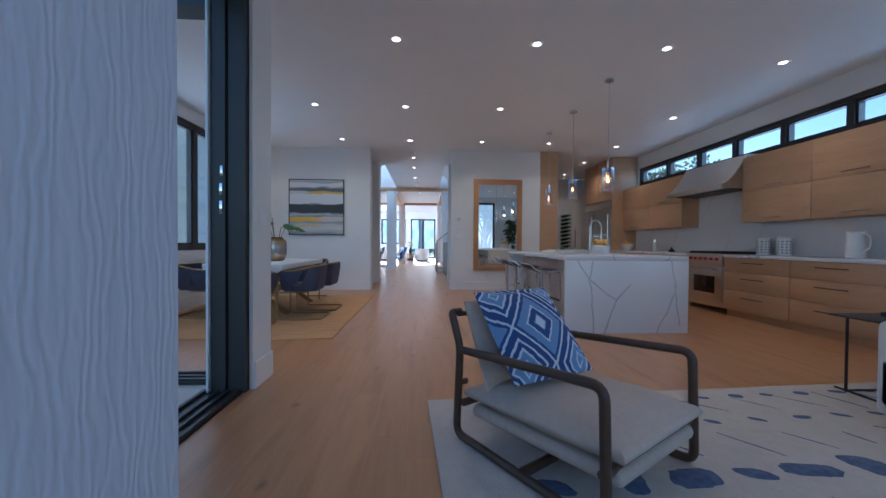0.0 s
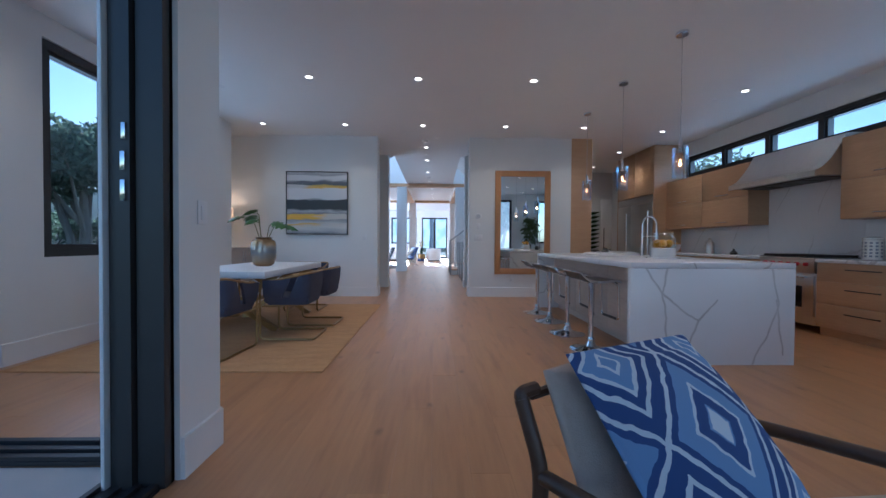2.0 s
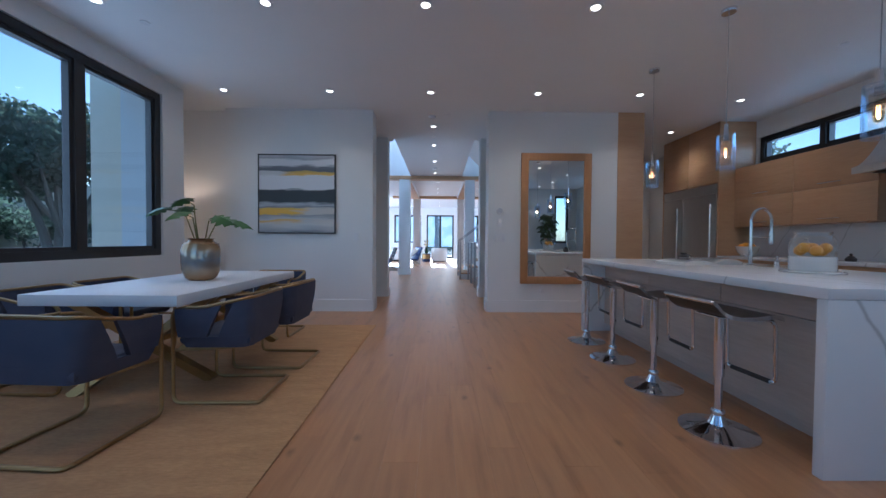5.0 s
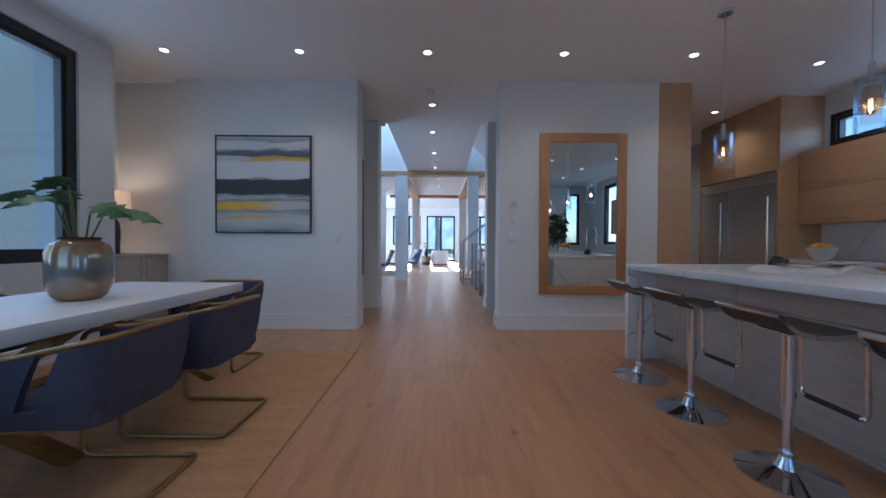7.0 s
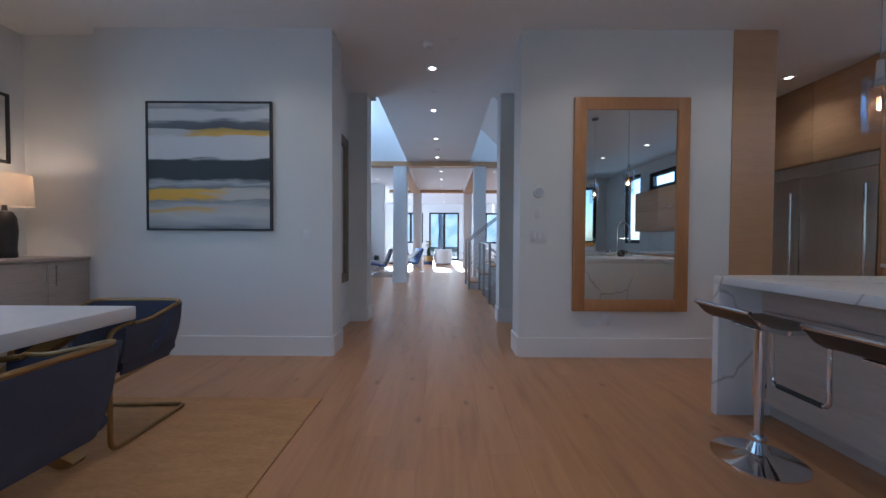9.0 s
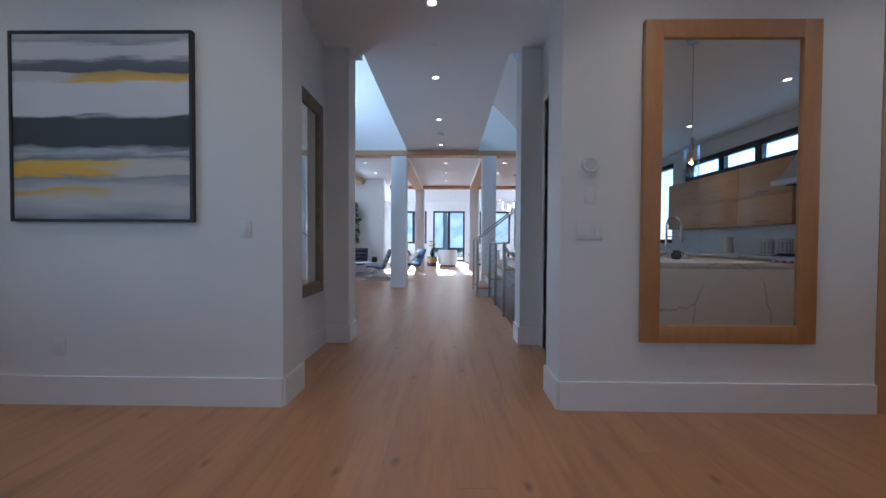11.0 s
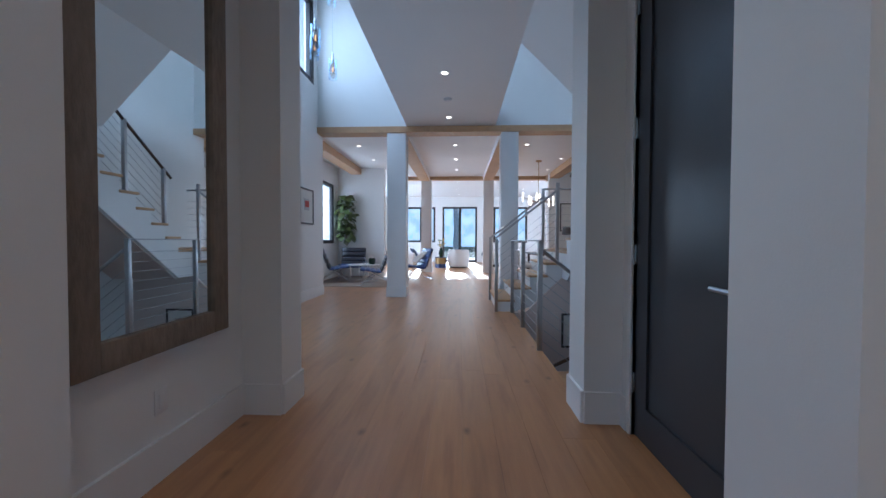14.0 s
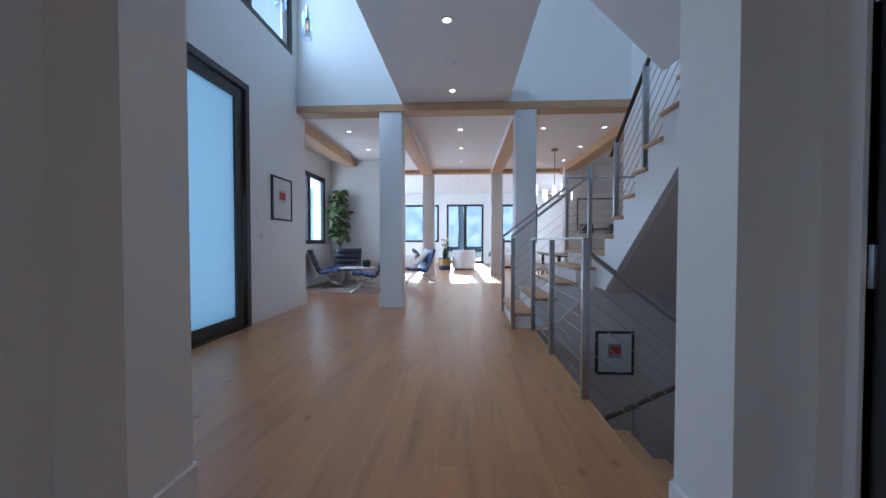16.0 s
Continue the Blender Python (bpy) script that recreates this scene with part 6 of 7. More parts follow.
hd = part("handle_plate", rbox((1.516, 9.965, 0.835), (1.526, 10.035, 0.975), 0.002), M_RAIL, bd)
part("lever", bar(bend([(1.516, 10.00, 0.915), (1.47, 10.00, 0.915), (1.465, 10.15, 0.92)], 0.02), 0.010, 8), M_RAIL, hd)
setting("trim_door_jamb", boxes(((1.497, 9.895, 0), (1.57, 9.93, 2.60)), ((1.497, 10.855, 0), (1.57, 10.885, 2.60)), ((1.497, 9.93, 2.57), (1.57, 10.855, 2.60))), M_TRIM, "white painted door lining")
wall_plate("power_outlet", "white power outlet low on the hall wall", -0.829, 10.35, 0.36, rz=90)

# ---- foyer ----
gd = thing("door_5", "tall black framed entrance door with frosted glass", "door", kind="structure")
part("door_frame", boxes(((-2.34, 11.75, 0), (-2.20, 11.83, 3.03)), ((-2.34, 14.32, 0), (-2.20, 14.40, 3.03)), ((-2.34, 11.83, 2.95), (-2.20, 14.32, 3.03)), ((-2.34, 11.83, 0.0), (-2.20, 14.32, 0.02))), M_BLACK, gd, smooth=False)
part("leaf_frame", boxes(((-2.30, 11.84, 0.025), (-2.235, 11.98, 2.94)), ((-2.30, 14.16, 0.025), (-2.235, 14.31, 2.94)), ((-2.30, 11.98, 0.025), (-2.235, 14.16, 0.16)), ((-2.30, 11.98, 2.81), (-2.235, 14.16, 2.94))), M_BLACK, gd, smooth=False)
part("frosted_pane", boxes(((-2.275, 11.98, 0.16), (-2.262, 14.16, 2.81))), M_FROST, gd, smooth=False).visible_shadow = False
ph = part("pull_handle", bar([(-2.16, 14.20, 0.55), (-2.16, 14.20, 1.65)], 0.016, 10), M_BLACK, gd)
part("bracket", bar([(-2.235, 14.20, 0.68), (-2.16, 14.20, 0.68)], 0.009), M_BLACK, ph)
part("bracket", bar([(-2.235, 14.20, 1.52), (-2.16, 14.20, 1.52)], 0.009), M_BLACK, ph)
wall_plate("light_switch", "white double light switch beside the entrance door", -2.229, 14.72, 1.16, 0.06, 0.058, 2, 90)
wall_plate("keypad", "small white wall plate beside the entrance door", -2.229, 14.62, 1.42, 0.03, 0.05, 0, 90)


def print_picture(m, w, h, label, accent):
    f = framed("picture", label, "picture", m, w, h, 0.028, 0.03, M_BLACK, M_PAPER, "mount")
    part("print", boxes(((-w * 0.35, -0.021, -h * 0.22), (w * 0.35, -0.018, h * 0.42))), accent, f, smooth=False)
    part("print_block", boxes(((-w * 0.28, -0.025, -h * 0.04), (w * 0.30, -0.0215, h * 0.30))), mat("red_print", (0.45, 0.05, 0.04), 0.7), f, smooth=False)


print_picture(pose(-2.228, 15.24, 1.70, 0, 0, 90), 0.295, 0.32, "black framed abstract print on the foyer wall", mat("grey_violet_print", (0.42, 0.40, 0.44), 0.7, grain=(0.60, 0.58, 0.58), scale=10))
print_picture(pose(2.31, 14.398, -0.265), 0.225, 0.26, "black framed print on the lower stair wall", mat("dusky_print", (0.40, 0.38, 0.40), 0.7, grain=(0.30, 0.22, 0.25), scale=12))
for x, y, z in ((-1.40, 14.30, 3.53), (-1.50, 13.85, 3.62), (-1.30, 13.38, 3.50), (-1.45, 13.02, 3.56), (-1.36, 14.15, 4.55)):
    pendant(x, y, z, 6.299, 0.06, 0.30, "pendants in the foyer")

# staircase
RISE, RUN = 0.19, 0.235
stair = thing("staircase", "white staircase with oak treads and cable railings", "staircase", pose(0, 0, 0))


def tread(a, b):
    part("tread", rbox(a, b, 0.008, 2), M_OAK_BEAM, stair)


Y0, Y1 = 14.45, 15.62
for i in range(4):                                   # lower flight rises towards +x
    x = 1.12 + i * 0.25
    z = RISE * (i + 1)
    tread((x - 0.03, Y0 - 0.02, z - 0.035), (x + 0.27, Y1, z))
    part("riser", boxes(((x, Y0 + 0.01, z - RISE), (x + 0.02, Y1, z - 0.036))), M_TRIM, stair, smooth=False)
string = bmesh.new()
for i in range(4):
    x0, x1 = 1.13 + i * 0.25, 1.38 + i * 0.25 if i < 3 else 2.12
    lo0, lo1, zt = max(0.0, (x0 - 1.55) * 0.965), max(0.0, (x1 - 1.55) * 0.965), RISE * (i + 1) - 0.036
    v = [string.verts.new((x, y, z)) for y in (Y0, Y0 + 0.04) for x, z in ((x0, lo0), (x1, lo1), (x1, zt), (x0, zt))]
    for f in ((0, 1, 2, 3), (7, 6, 5, 4), (0, 4, 5, 1), (1, 5, 6, 2), (2, 6, 7, 3), (3, 7, 4, 0)):
        string.faces.new([v[k] for k in f])
bmesh.ops.recalc_face_normals(string, faces=string.faces[:])
part("stringer", string, M_TRIM, stair, smooth=False)
part("landing", rbox((2.08, 14.05, 0.91), (3.10, Y1, 0.95), 0.006), M_OAK_BEAM, stair)
part("landing_base", boxes(((2.10, 14.07, 0.52), (3.10, Y1, 0.909))), M_TRIM, stair, smooth=False)
UX = 2.06
for i in range(8):                                   # upper flight rises towards -y
    y = 14.05 - i * RUN
    z = 0.95 + RISE * (i + 1)
    tread((UX - 0.025, y - RUN - 0.01, z - 0.035), (3.10, y + 0.03, z))
    part("riser", boxes(((UX + 0.01, y - 0.02, z - RISE), (3.10, y, z - 0.036))), M_TRIM, stair, smooth=False)
side = [(14.05, 0.95)]
for i in range(8):
    z = 0.95 + RISE * (i + 1) - 0.036
    side += [(14.05 - i * RUN, z), (14.05 - (i + 1) * RUN, z)]
side += [(14.05 - 8 * RUN, 0.95 + RISE * 8 - 0.45), (14.05, 0.52)]
part("stringer", prism(side, "x", UX, UX + 0.05), M_TRIM, stair, smooth=False)
part("soffit", prism([(14.05, 0.50), (14.05, 0.54), (12.17, 2.05), (12.17, 2.01)], "x", UX + 0.05, 3.10), M_SHADED_WALL, stair, smooth=False)
part("upper_landing", boxes(((UX, 11.27, 2.30), (3.10, 12.17, 2.52))), M_TRIM, stair, smooth=False)
part("upper_soffit", prism([(1.205, 3.285), (1.205, 3.50), (UX, 2.60), (UX, 2.42)], "y", 11.27, 12.90), M_CEIL, stair, smooth=False)
part("upper_soffit_landing", boxes(((UX, 12.18, 2.42), (UX + 0.02, 12.90, 2.62))), M_CEIL, stair, smooth=False)


def post(x, y, z0, z1, r=0.024):
    part("post", rbox((x - r, y - r * 0.8, z0), (x + r, y + r * 0.8, z1), 0.003), M_RAIL, stair)


def cables(a, b, n, z_first, dz):
    for i in range(n):
        part("cable", bar([(a[0], a[1], a[2] + z_first + dz * i), (b[0], b[1], b[2] + z_first + dz * i)], 0.0032, 5), M_RAIL, stair)


# guard along the stair opening
GX = 1.335
for y in (12.44, 13.42, 14.36):
    post(GX, y, 0.0, 1.09)
part("rail", rbox((GX - 0.03, 12.42, 1.09), (GX + 0.03, 14.40, 1.105), 0.002), M_RAIL, stair)
cables((GX, 12.44, 0), (GX, 14.36, 0), 9, 0.12, 0.105)
# railing of the lower flight
post(1.10, 14.43, 0.0, 1.12)
post(2.02, 14.43, 0.76, 1.98)
part("handrail", bar([(1.08, 14.43, 1.13), (2.06, 14.43, 1.90)], 0.016, 8), M_RAIL, stair)
cables((1.10, 14.43, 0.0), (2.02, 14.43, 0.72), 7, 0.25, 0.115)
post(1.10, 15.58, 0.0, 1.12)
post(2.06, 15.58, 0.94, 2.05)
part("handrail", bar([(1.08, 15.58, 1.13), (2.06, 15.58, 1.90)], 0.018, 8), M_RAIL, stair)
part("handrail", bar([(2.06, 15.58, 2.04), (3.08, 15.58, 2.04)], 0.018, 8), M_RAIL, stair)
cables((2.06, 15.58, 0.95), (3.08, 15.58, 0.95), 7, 0.15, 0.12)
# railing of the upper flight
for k in (1, 3.6, 6.6):
    y = 14.05 - k * RUN
    post(UX + 0.02, y, 0.95 + RISE * math.floor(k + 1) - 0.02, 0.95 + RISE * k + 0.98)
part("handrail", bar([(UX + 0.02, 13.95, 1.99), (UX + 0.02, 12.17, 3.43)], 0.02, 8), M_WALNUT, stair)
cables((UX + 0.02, 13.82, 1.14), (UX + 0.02, 12.30, 2.37), 7, 0.14, 0.115)
# flight down to the basement
for i in range(8):
    x = 1.345 + i * 0.25
    z = -RISE * (i + 1)
    if x < 2.9:
        tread((x - 0.02, 11.30, z - 0.035), (x + 0.27, 12.40, z))
        part("riser", boxes(((x - 0.005, 11.30, z), (x + 0.012, 12.40, z + RISE - 0.036))), M_TRIM, stair, smooth=False)
part("handrail", bar([(GX + 0.02, 12.44, 1.00), (GX + 1.5, 12.44, -0.16)], 0.018, 8), M_RAIL, stair)
part("handrail", bar([(1.50, 12.52, -0.18), (2.6, 12.52, 0.36)], 0.018, 8), M_WALNUT, stair)
post(1.72, 12.52, -0.75, -0.10)
cables((GX, 12.44, 0), (GX + 1.5, 12.44, -1.16), 7, 0.12, 0.115)
setting("wall_stair_lower", boxes(((1.362, 14.400, -2.9), (3.10, 14.418, -0.001)), ((1.30, 11.27, -2.9), (1.345, 14.44, -0.30)), ((1.345, 11.22, -2.9), (3.10, 11.27, -0.013))), M_SHADED_WALL, "painted walls of the stairwell down")
setting("floor_basement", boxes(((1.30, 11.22, -2.95), (3.30, 14.46, -2.9))), M_SUBFLOOR, "basement floor below the stairs")
setting("wall_stair_under", prism([(1.545, -0.0005), (2.12, 0.555), (3.10, 0.555), (3.10, -0.0005)], "y", 14.402, 14.418), M_SHADED_WALL, "wall under the staircase")
setting("trim_stair_opening", boxes(((1.345, 11.27, -0.30), (1.362, 14.44, -0.002))), M_OAK_BEAM, "oak nosing round the stair opening")


# ---- great room ----
def sling_chair(back=M_LEATHER):
    """A low tufted leather chair on crossed chrome legs, facing -y."""
    c = thing("leather_chair", "low tufted leather chair on crossed chrome legs", "chair", pose(-2.80, 18.40, 0.008, 0, 0, 108), group="leather chairs round the coffee table")
    for s in (-1, 1):
        x = s * 0.33
        part("leg", bar([(x, -0.40, 0.01), (x, -0.10, 0.20), (x, 0.17, 0.36), (x, 0.36, 0.86)], 0.012), M_CHROME, c)
        part("leg", bar([(x, 0.36, 0.01), (x, 0.12, 0.20), (x, -0.15, 0.34), (x, -0.42, 0.40)], 0.012), M_CHROME, c)
    part("cross_bar", bar([(-0.33, 0.36, 0.015), (0.33, 0.36, 0.015)], 0.01), M_CHROME, c)
    for i in range(4):
        for nm, ang, org, m_ in (("seat_pad", 8, (0, -0.13, 0.36), M_BLUE_LEATHER), ("back_pad", 68, (0, 0.22, 0.60), back)):
            wide = 0.128 if nm == "seat_pad" else 0.142
            bm = cushion(0.70, wide - 0.003, 0.09, 4, 0.45, 3)
            bmesh.ops.translate(bm, verts=bm.verts[:], vec=(0, (i - 1.5) * wide, -0.045))
            bmesh.ops.rotate(bm, verts=bm.verts[:], cent=(0, 0, 0), matrix=Matrix.Rotation(radians(-ang if nm == "seat_pad" else ang), 3, "X"))
            bmesh.ops.translate(bm, verts=bm.verts[:], vec=org)
            part(nm, bm, m_, c)
    return c


lc = sling_chair()
for x, y, r in ((-2.55, 19.22, 8), (-1.52, 17.72, -76)):
    copy_thing(lc, pose(x, y, 0.008, 0, 0, r))
sling_chair(M_BLUE_LEATHER).matrix_world = pose(-0.66, 19.05, 0.008, 0, 0, -64)
th_ = cushion(0.4, 0.5, 0.07, 5, 0.4)
single("throw_blanket", th_, M_WHITE_FABRIC, "white knitted throw over the leather chair", "blanket", at=pose(-0.56, 19.18, 0.62, 40, 0, -64))
single("patterned_rug", rbox((-3.1, 17.2, 0.001), (-0.95, 19.6, 0.007), 0.002), mat("hide_rug", (0.50, 0.44, 0.38), 0.9, grain=(0.22, 0.16, 0.12), scale=3, bump=0.3), "mottled light rug under the coffee table", "rug")
ct = thing("coffee_table", "round white topped coffee table on chrome legs", "table", pose(-2.0, 18.35, 0.008))
part("tabletop", lathe([(0, 0.43), (0.41, 0.43), (0.415, 0.44), (0.41, 0.45), (0, 0.45)], 32), M_TABLE, ct)
for k in range(4):
    a = k * math.tau / 4 + 0.6
    part("leg", bar([(0.36 * math.cos(a), 0.36 * math.sin(a), 0.0), (0.36 * math.cos(a), 0.36 * math.sin(a), 0.43)], 0.01), M_CHROME, ct)
part("foot_ring", bar([(0.36 * math.cos(k * math.tau / 20), 0.36 * math.sin(k * math.tau / 20), 0.012) for k in range(20)], 0.008, 6, True), M_CHROME, ct)
single("glass_bottle", lathe([(0, 0), (0.05, 0), (0.05, 0.10), (0.015, 0.18), (0.015, 0.26), (0, 0.26)], 16, (-1.95, 18.3, 0.459)), M_BLUE_GLASS, "clear glass bottle on the coffee table", "bottle")
gj = thing("green_jar", "dark glass jar with a white lid on the coffee table", "jar", pose(-1.80, 18.45, 0.459))
part("body", lathe([(0, 0), (0.08, 0), (0.09, 0.02), (0.09, 0.14), (0.07, 0.17), (0, 0.17)], 18), M_BOTTLE, gj)
part("lid", lathe([(0, 0.171), (0.06, 0.171), (0.06, 0.20), (0, 0.21)], 18), M_CERAMIC, gj)


def fig_leaf(size=0.27):
    """A broad fiddle-shaped leaf, slightly cupped."""
    bm = bmesh.new()
    rows = []
    for i in range(7):
        t = i / 6
        w = size * 0.36 * math.sin(math.pi * (0.08 + 0.90 * t)) ** 0.7 * (0.82 + 0.28 * t)
        z = size * (0.08 * math.sin(t * 3) - 0.20 * t * t)
        rows.append([bm.verts.new((-w, size * t, z + 0.12 * w)), bm.verts.new((0, size * t, z)), bm.verts.new((w, size * t, z + 0.12 * w))])
    for a, b in zip(rows, rows[1:]):
        for k in range(2):
            bm.faces.new((a[k], a[k + 1], b[k + 1], b[k]))
    return mesh("leaf", bm, M_FIGLEAF, True)


def fig_tree(m, label, height=2.3, seed=3):
    f = thing("fig_tree", label, "plant", m)
    rr = random.Random(seed)
    part("pot", lathe([(0, 0), (0.15, 0), (0.20, 0.30), (0.19, 0.32), (0.17, 0.30), (0, 0.28)], 24), M_CERAMIC, f)
    part("trunk", bar([(0, 0, 0.25), (0.03, 0.01, 0.7), (-0.02, 0.02, 1.2), (0.02, 0, height * 0.75)], [0.022, 0.02, 0.016, 0.01], 8), M_BARK, f)
    big = fig_leaf() if "fig" not in LEAVES else LEAVES["fig"]
    LEAVES["fig"] = big
    for i in range(120):
        z = 1.12 + (height - 1.12) * (i / 120)
        a = i * 2.4 + rr.uniform(-0.4, 0.4)
        r = rr.uniform(0.03, 0.20) * (1.15 - 0.5 * abs(z - 1.6))
        o = new("leaf", big)
        o.parent = f
        s = rr.uniform(0.6, 1.0)
        o.matrix_local = Matrix.Translation((r * math.cos(a), r * math.sin(a), z)) @ pose(0, 0, 0, rr.uniform(-70, 40), rr.uniform(-40, 40), math.degrees(a) - 90) @ Matrix.Scale(s, 4)
    for k in range(4):
        a = k * 1.7
        part("branch", bar([(0, 0.01, 0.9 + k * 0.22), (0.12 * math.cos(a), 0.12 * math.sin(a), 1.15 + k * 0.22), (0.2 * math.cos(a), 0.2 * math.sin(a), 1.4 + k * 0.2)], [0.012, 0.009, 0.005], 6), M_BARK, f)


LEAVES = {}
fig_tree(pose(-2.86, 19.62, 0), "tall fiddle-leaf fig tree in a white pot by the wall", 2.45)
fig_tree(pose(4.57, 1.36, 0), "fiddle-leaf fig tree in a white pot by the rear wall", 2.15, 8)


def barrel_chair(x, y, rz, w=0.86):
    c = thing("barrel_chair", "white boucle barrel armchair", "armchair", pose(x, y, 0, 0, 0, rz), group="white seats")
    n = 22
    bm = bmesh.new()
    rows = []
    for i in range(n + 1):
        t = math.radians(-20 + 220 * i / n)
        row = []
        for r, z in ((0.5, 0.06), (0.52, 0.40), (0.50, 0.70), (0.46, 0.74), (0.40, 0.70), (0.36, 0.40), (0.36, 0.06)):
            row.append(bm.verts.new((r * w * math.cos(t), r * w * math.sin(t), z)))
        rows.append(row)
    for a, b in zip(rows, rows[1:]):
        for k in range(7):
            bm.faces.new((a[k], a[(k + 1) % 7], b[(k + 1) % 7], b[k]))
    bm.faces.new(rows[0])
    bm.faces.new(rows[-1][::-1])
    bmesh.ops.recalc_face_normals(bm, faces=bm.faces[:])
    part("backrest", bm, M_WHITE_FABRIC, c)
    part("seat", lathe([(0, 0.06), (0.37 * w, 0.06), (0.38 * w, 0.36), (0.34 * w, 0.43), (0, 0.44)], 26), M_WHITE_FABRIC, c)
    part("plinth", lathe([(0, 0), (0.42 * w, 0), (0.42 * w, 0.06), (0, 0.06)], 26), M_BLACK, c)


barrel_chair(0.48, 23.75, 180)


def white_sofa(x, y, rz, w):
    s = thing("sofa", "white upholstered sofa in the rear sitting room", "sofa", pose(x, y, 0, 0, 0, rz), group="white sofas")
    h = w / 2
    part("base", rbox((-h, -0.45, 0.08), (h, 0.45, 0.40), 0.03, 3), M_WHITE_FABRIC, s)
    part("backrest", rbox((-h, 0.28, 0.401), (h, 0.47, 0.78), 0.05, 3), M_WHITE_FABRIC, s)
    for k in (-1, 1):
        part("armrest", rbox((k * h - 0.09, -0.45, 0.09), (k * h + 0.09, 0.45, 0.60), 0.04, 3), M_WHITE_FABRIC, s)
        part("seat_cushion", rbox((k * h / 2 - h / 2 + 0.1, -0.44, 0.402), (k * h / 2 + h / 2 - 0.1, 0.27, 0.52), 0.03, 3), M_WHITE_FABRIC, s)
        part("leg", boxes(((k * (h - 0.06) - 0.02, -0.4, 0), (k * (h - 0.06) + 0.02, 0.4, 0.08))), M_BLACK, s)


white_sofa(-1.75, 24.6, 90, 2.0)
white_sofa(2.05, 25.2, -90, 1.9)
single("grey_pillow", cushion(0.45, 0.45, 0.16, 6, 0.85, 2.2), mat("grey_woven_pillow", (0.16, 0.17, 0.20), 0.9, grain=(0.24, 0.25, 0.28), scale=30), "dark grey pillow on the white sofa", "pillow", at=pose(1.72, 25.3, 0.55, 50, 0, -90))
single("blue_pillow", cushion(0.45, 0.45, 0.16, 6, 0.85, 2.2), M_VELVET, "blue pillow on the white sofa", "pillow", at=pose(-1.45, 24.2, 0.55, 50, 0, 90))
dt = thing("drum_table", "blue and gold banded drum side table", "table", pose(-0.22, 23.55, 0))
part("lower_drum", lathe([(0, 0), (0.22, 0), (0.22, 0.16), (0, 0.16)], 26), mat("navy_lacquer", (0.02, 0.04, 0.14), 0.3), dt)
part("gold_band", lathe([(0, 0.161), (0.222, 0.161), (0.222, 0.40), (0, 0.40)], 26), M_BRASS, dt)
part("tabletop", lathe([(0, 0.401), (0.235, 0.401), (0.235, 0.43), (0, 0.43)], 26), M_VELVET, dt)
fv = thing("flower_vase", "dark vase with yellow flowers on the drum table", "vase", pose(-0.22, 23.55, 0.431))
part("vase", lathe([(0, 0), (0.06, 0), (0.10, 0.12), (0.09, 0.24), (0.05, 0.32), (0.06, 0.36), (0.05, 0.36), (0, 0.3)], 20), M_BOTTLE, fv)
rf = random.Random(5)
M_FLOWER = mat("yellow_petals", (0.70, 0.45, 0.06), 0.7, grain=(0.62, 0.52, 0.25), scale=20)
for i in range(16):
    a, r = rf.uniform(0, math.tau), rf.uniform(0.02, 0.17)
    p = (r * math.cos(a), r * math.sin(a), 0.45 + rf.uniform(0.0, 0.28))
    part("stem", bar([(0, 0, 0.32), p], 0.004, 5), M_STEM, fv)
    part("flower" if i % 3 else "leaf", lathe([(0, -0.02), (0.03, -0.005), (0.045, 0.02), (0.03, 0.03), (0, 0.02)], 8, p), M_FLOWER if i % 3 else M_LEAF, fv)

# dining corner under the chandelier
dn = thing("dining_table", "dark dining table in the rear corner", "table", pose(3.0, 19.0, 0))
part("tabletop", rbox((-0.5, -1.0, 0.72), (0.5, 1.0, 0.76), 0.005), M_WALNUT, dn)
for x in (-0.4, 0.4):
    for y in (-0.85, 0.85):
        part("leg", boxes(((x - 0.03, y - 0.03, 0), (x + 0.03, y + 0.03, 0.72))), M_WALNUT, dn, smooth=False)


def side_chair():
    c = thing("side_chair", "white upholstered side chair with dark legs", "chair", pose(2.28, 18.4, 0, 0, 0, -90), group="chairs round the rear table")
    part("seat", rbox((-0.23, -0.23, 0.40), (0.23, 0.23, 0.49), 0.03, 3), M_WHITE_FABRIC, c)
    part("backrest", rbox((-0.23, -0.27, 0.47), (0.23, -0.20, 0.86), 0.03, 3), M_WHITE_FABRIC, c)
    for x in (-0.2, 0.2):
        for y in (-0.2, 0.2):
            part("leg", bar([(x, y, 0), (x, y, 0.40)], 0.016), M_WALNUT, c)
    return c


sc_ = side_chair()
for x, y, r in ((2.28, 19.0, -90), (2.28, 19.6, -90), (3.72, 18.4, 90), (3.72, 19.0, 90), (3.72, 19.6, 90)):
    copy_thing(sc_, pose(x, y, 0, 0, 0, r))
cd = thing("chandelier", "brass chandelier with upright glowing glass tubes", "chandelier", pose(2.68, 18.95, 0))
part("canopy", lathe([(0, C2 - 0.03), (0.08, C2 - 0.03), (0.08, C2 - 0.001), (0, C2 - 0.001)], 20), M_BRASS, cd)
part("rod", bar([(0, 0, 2.15), (0, 0, C2 - 0.03)], 0.008), M_BRASS, cd)
M_TUBE = glow("warm_glass_tube", (1.0, 0.80, 0.60), 4.5)
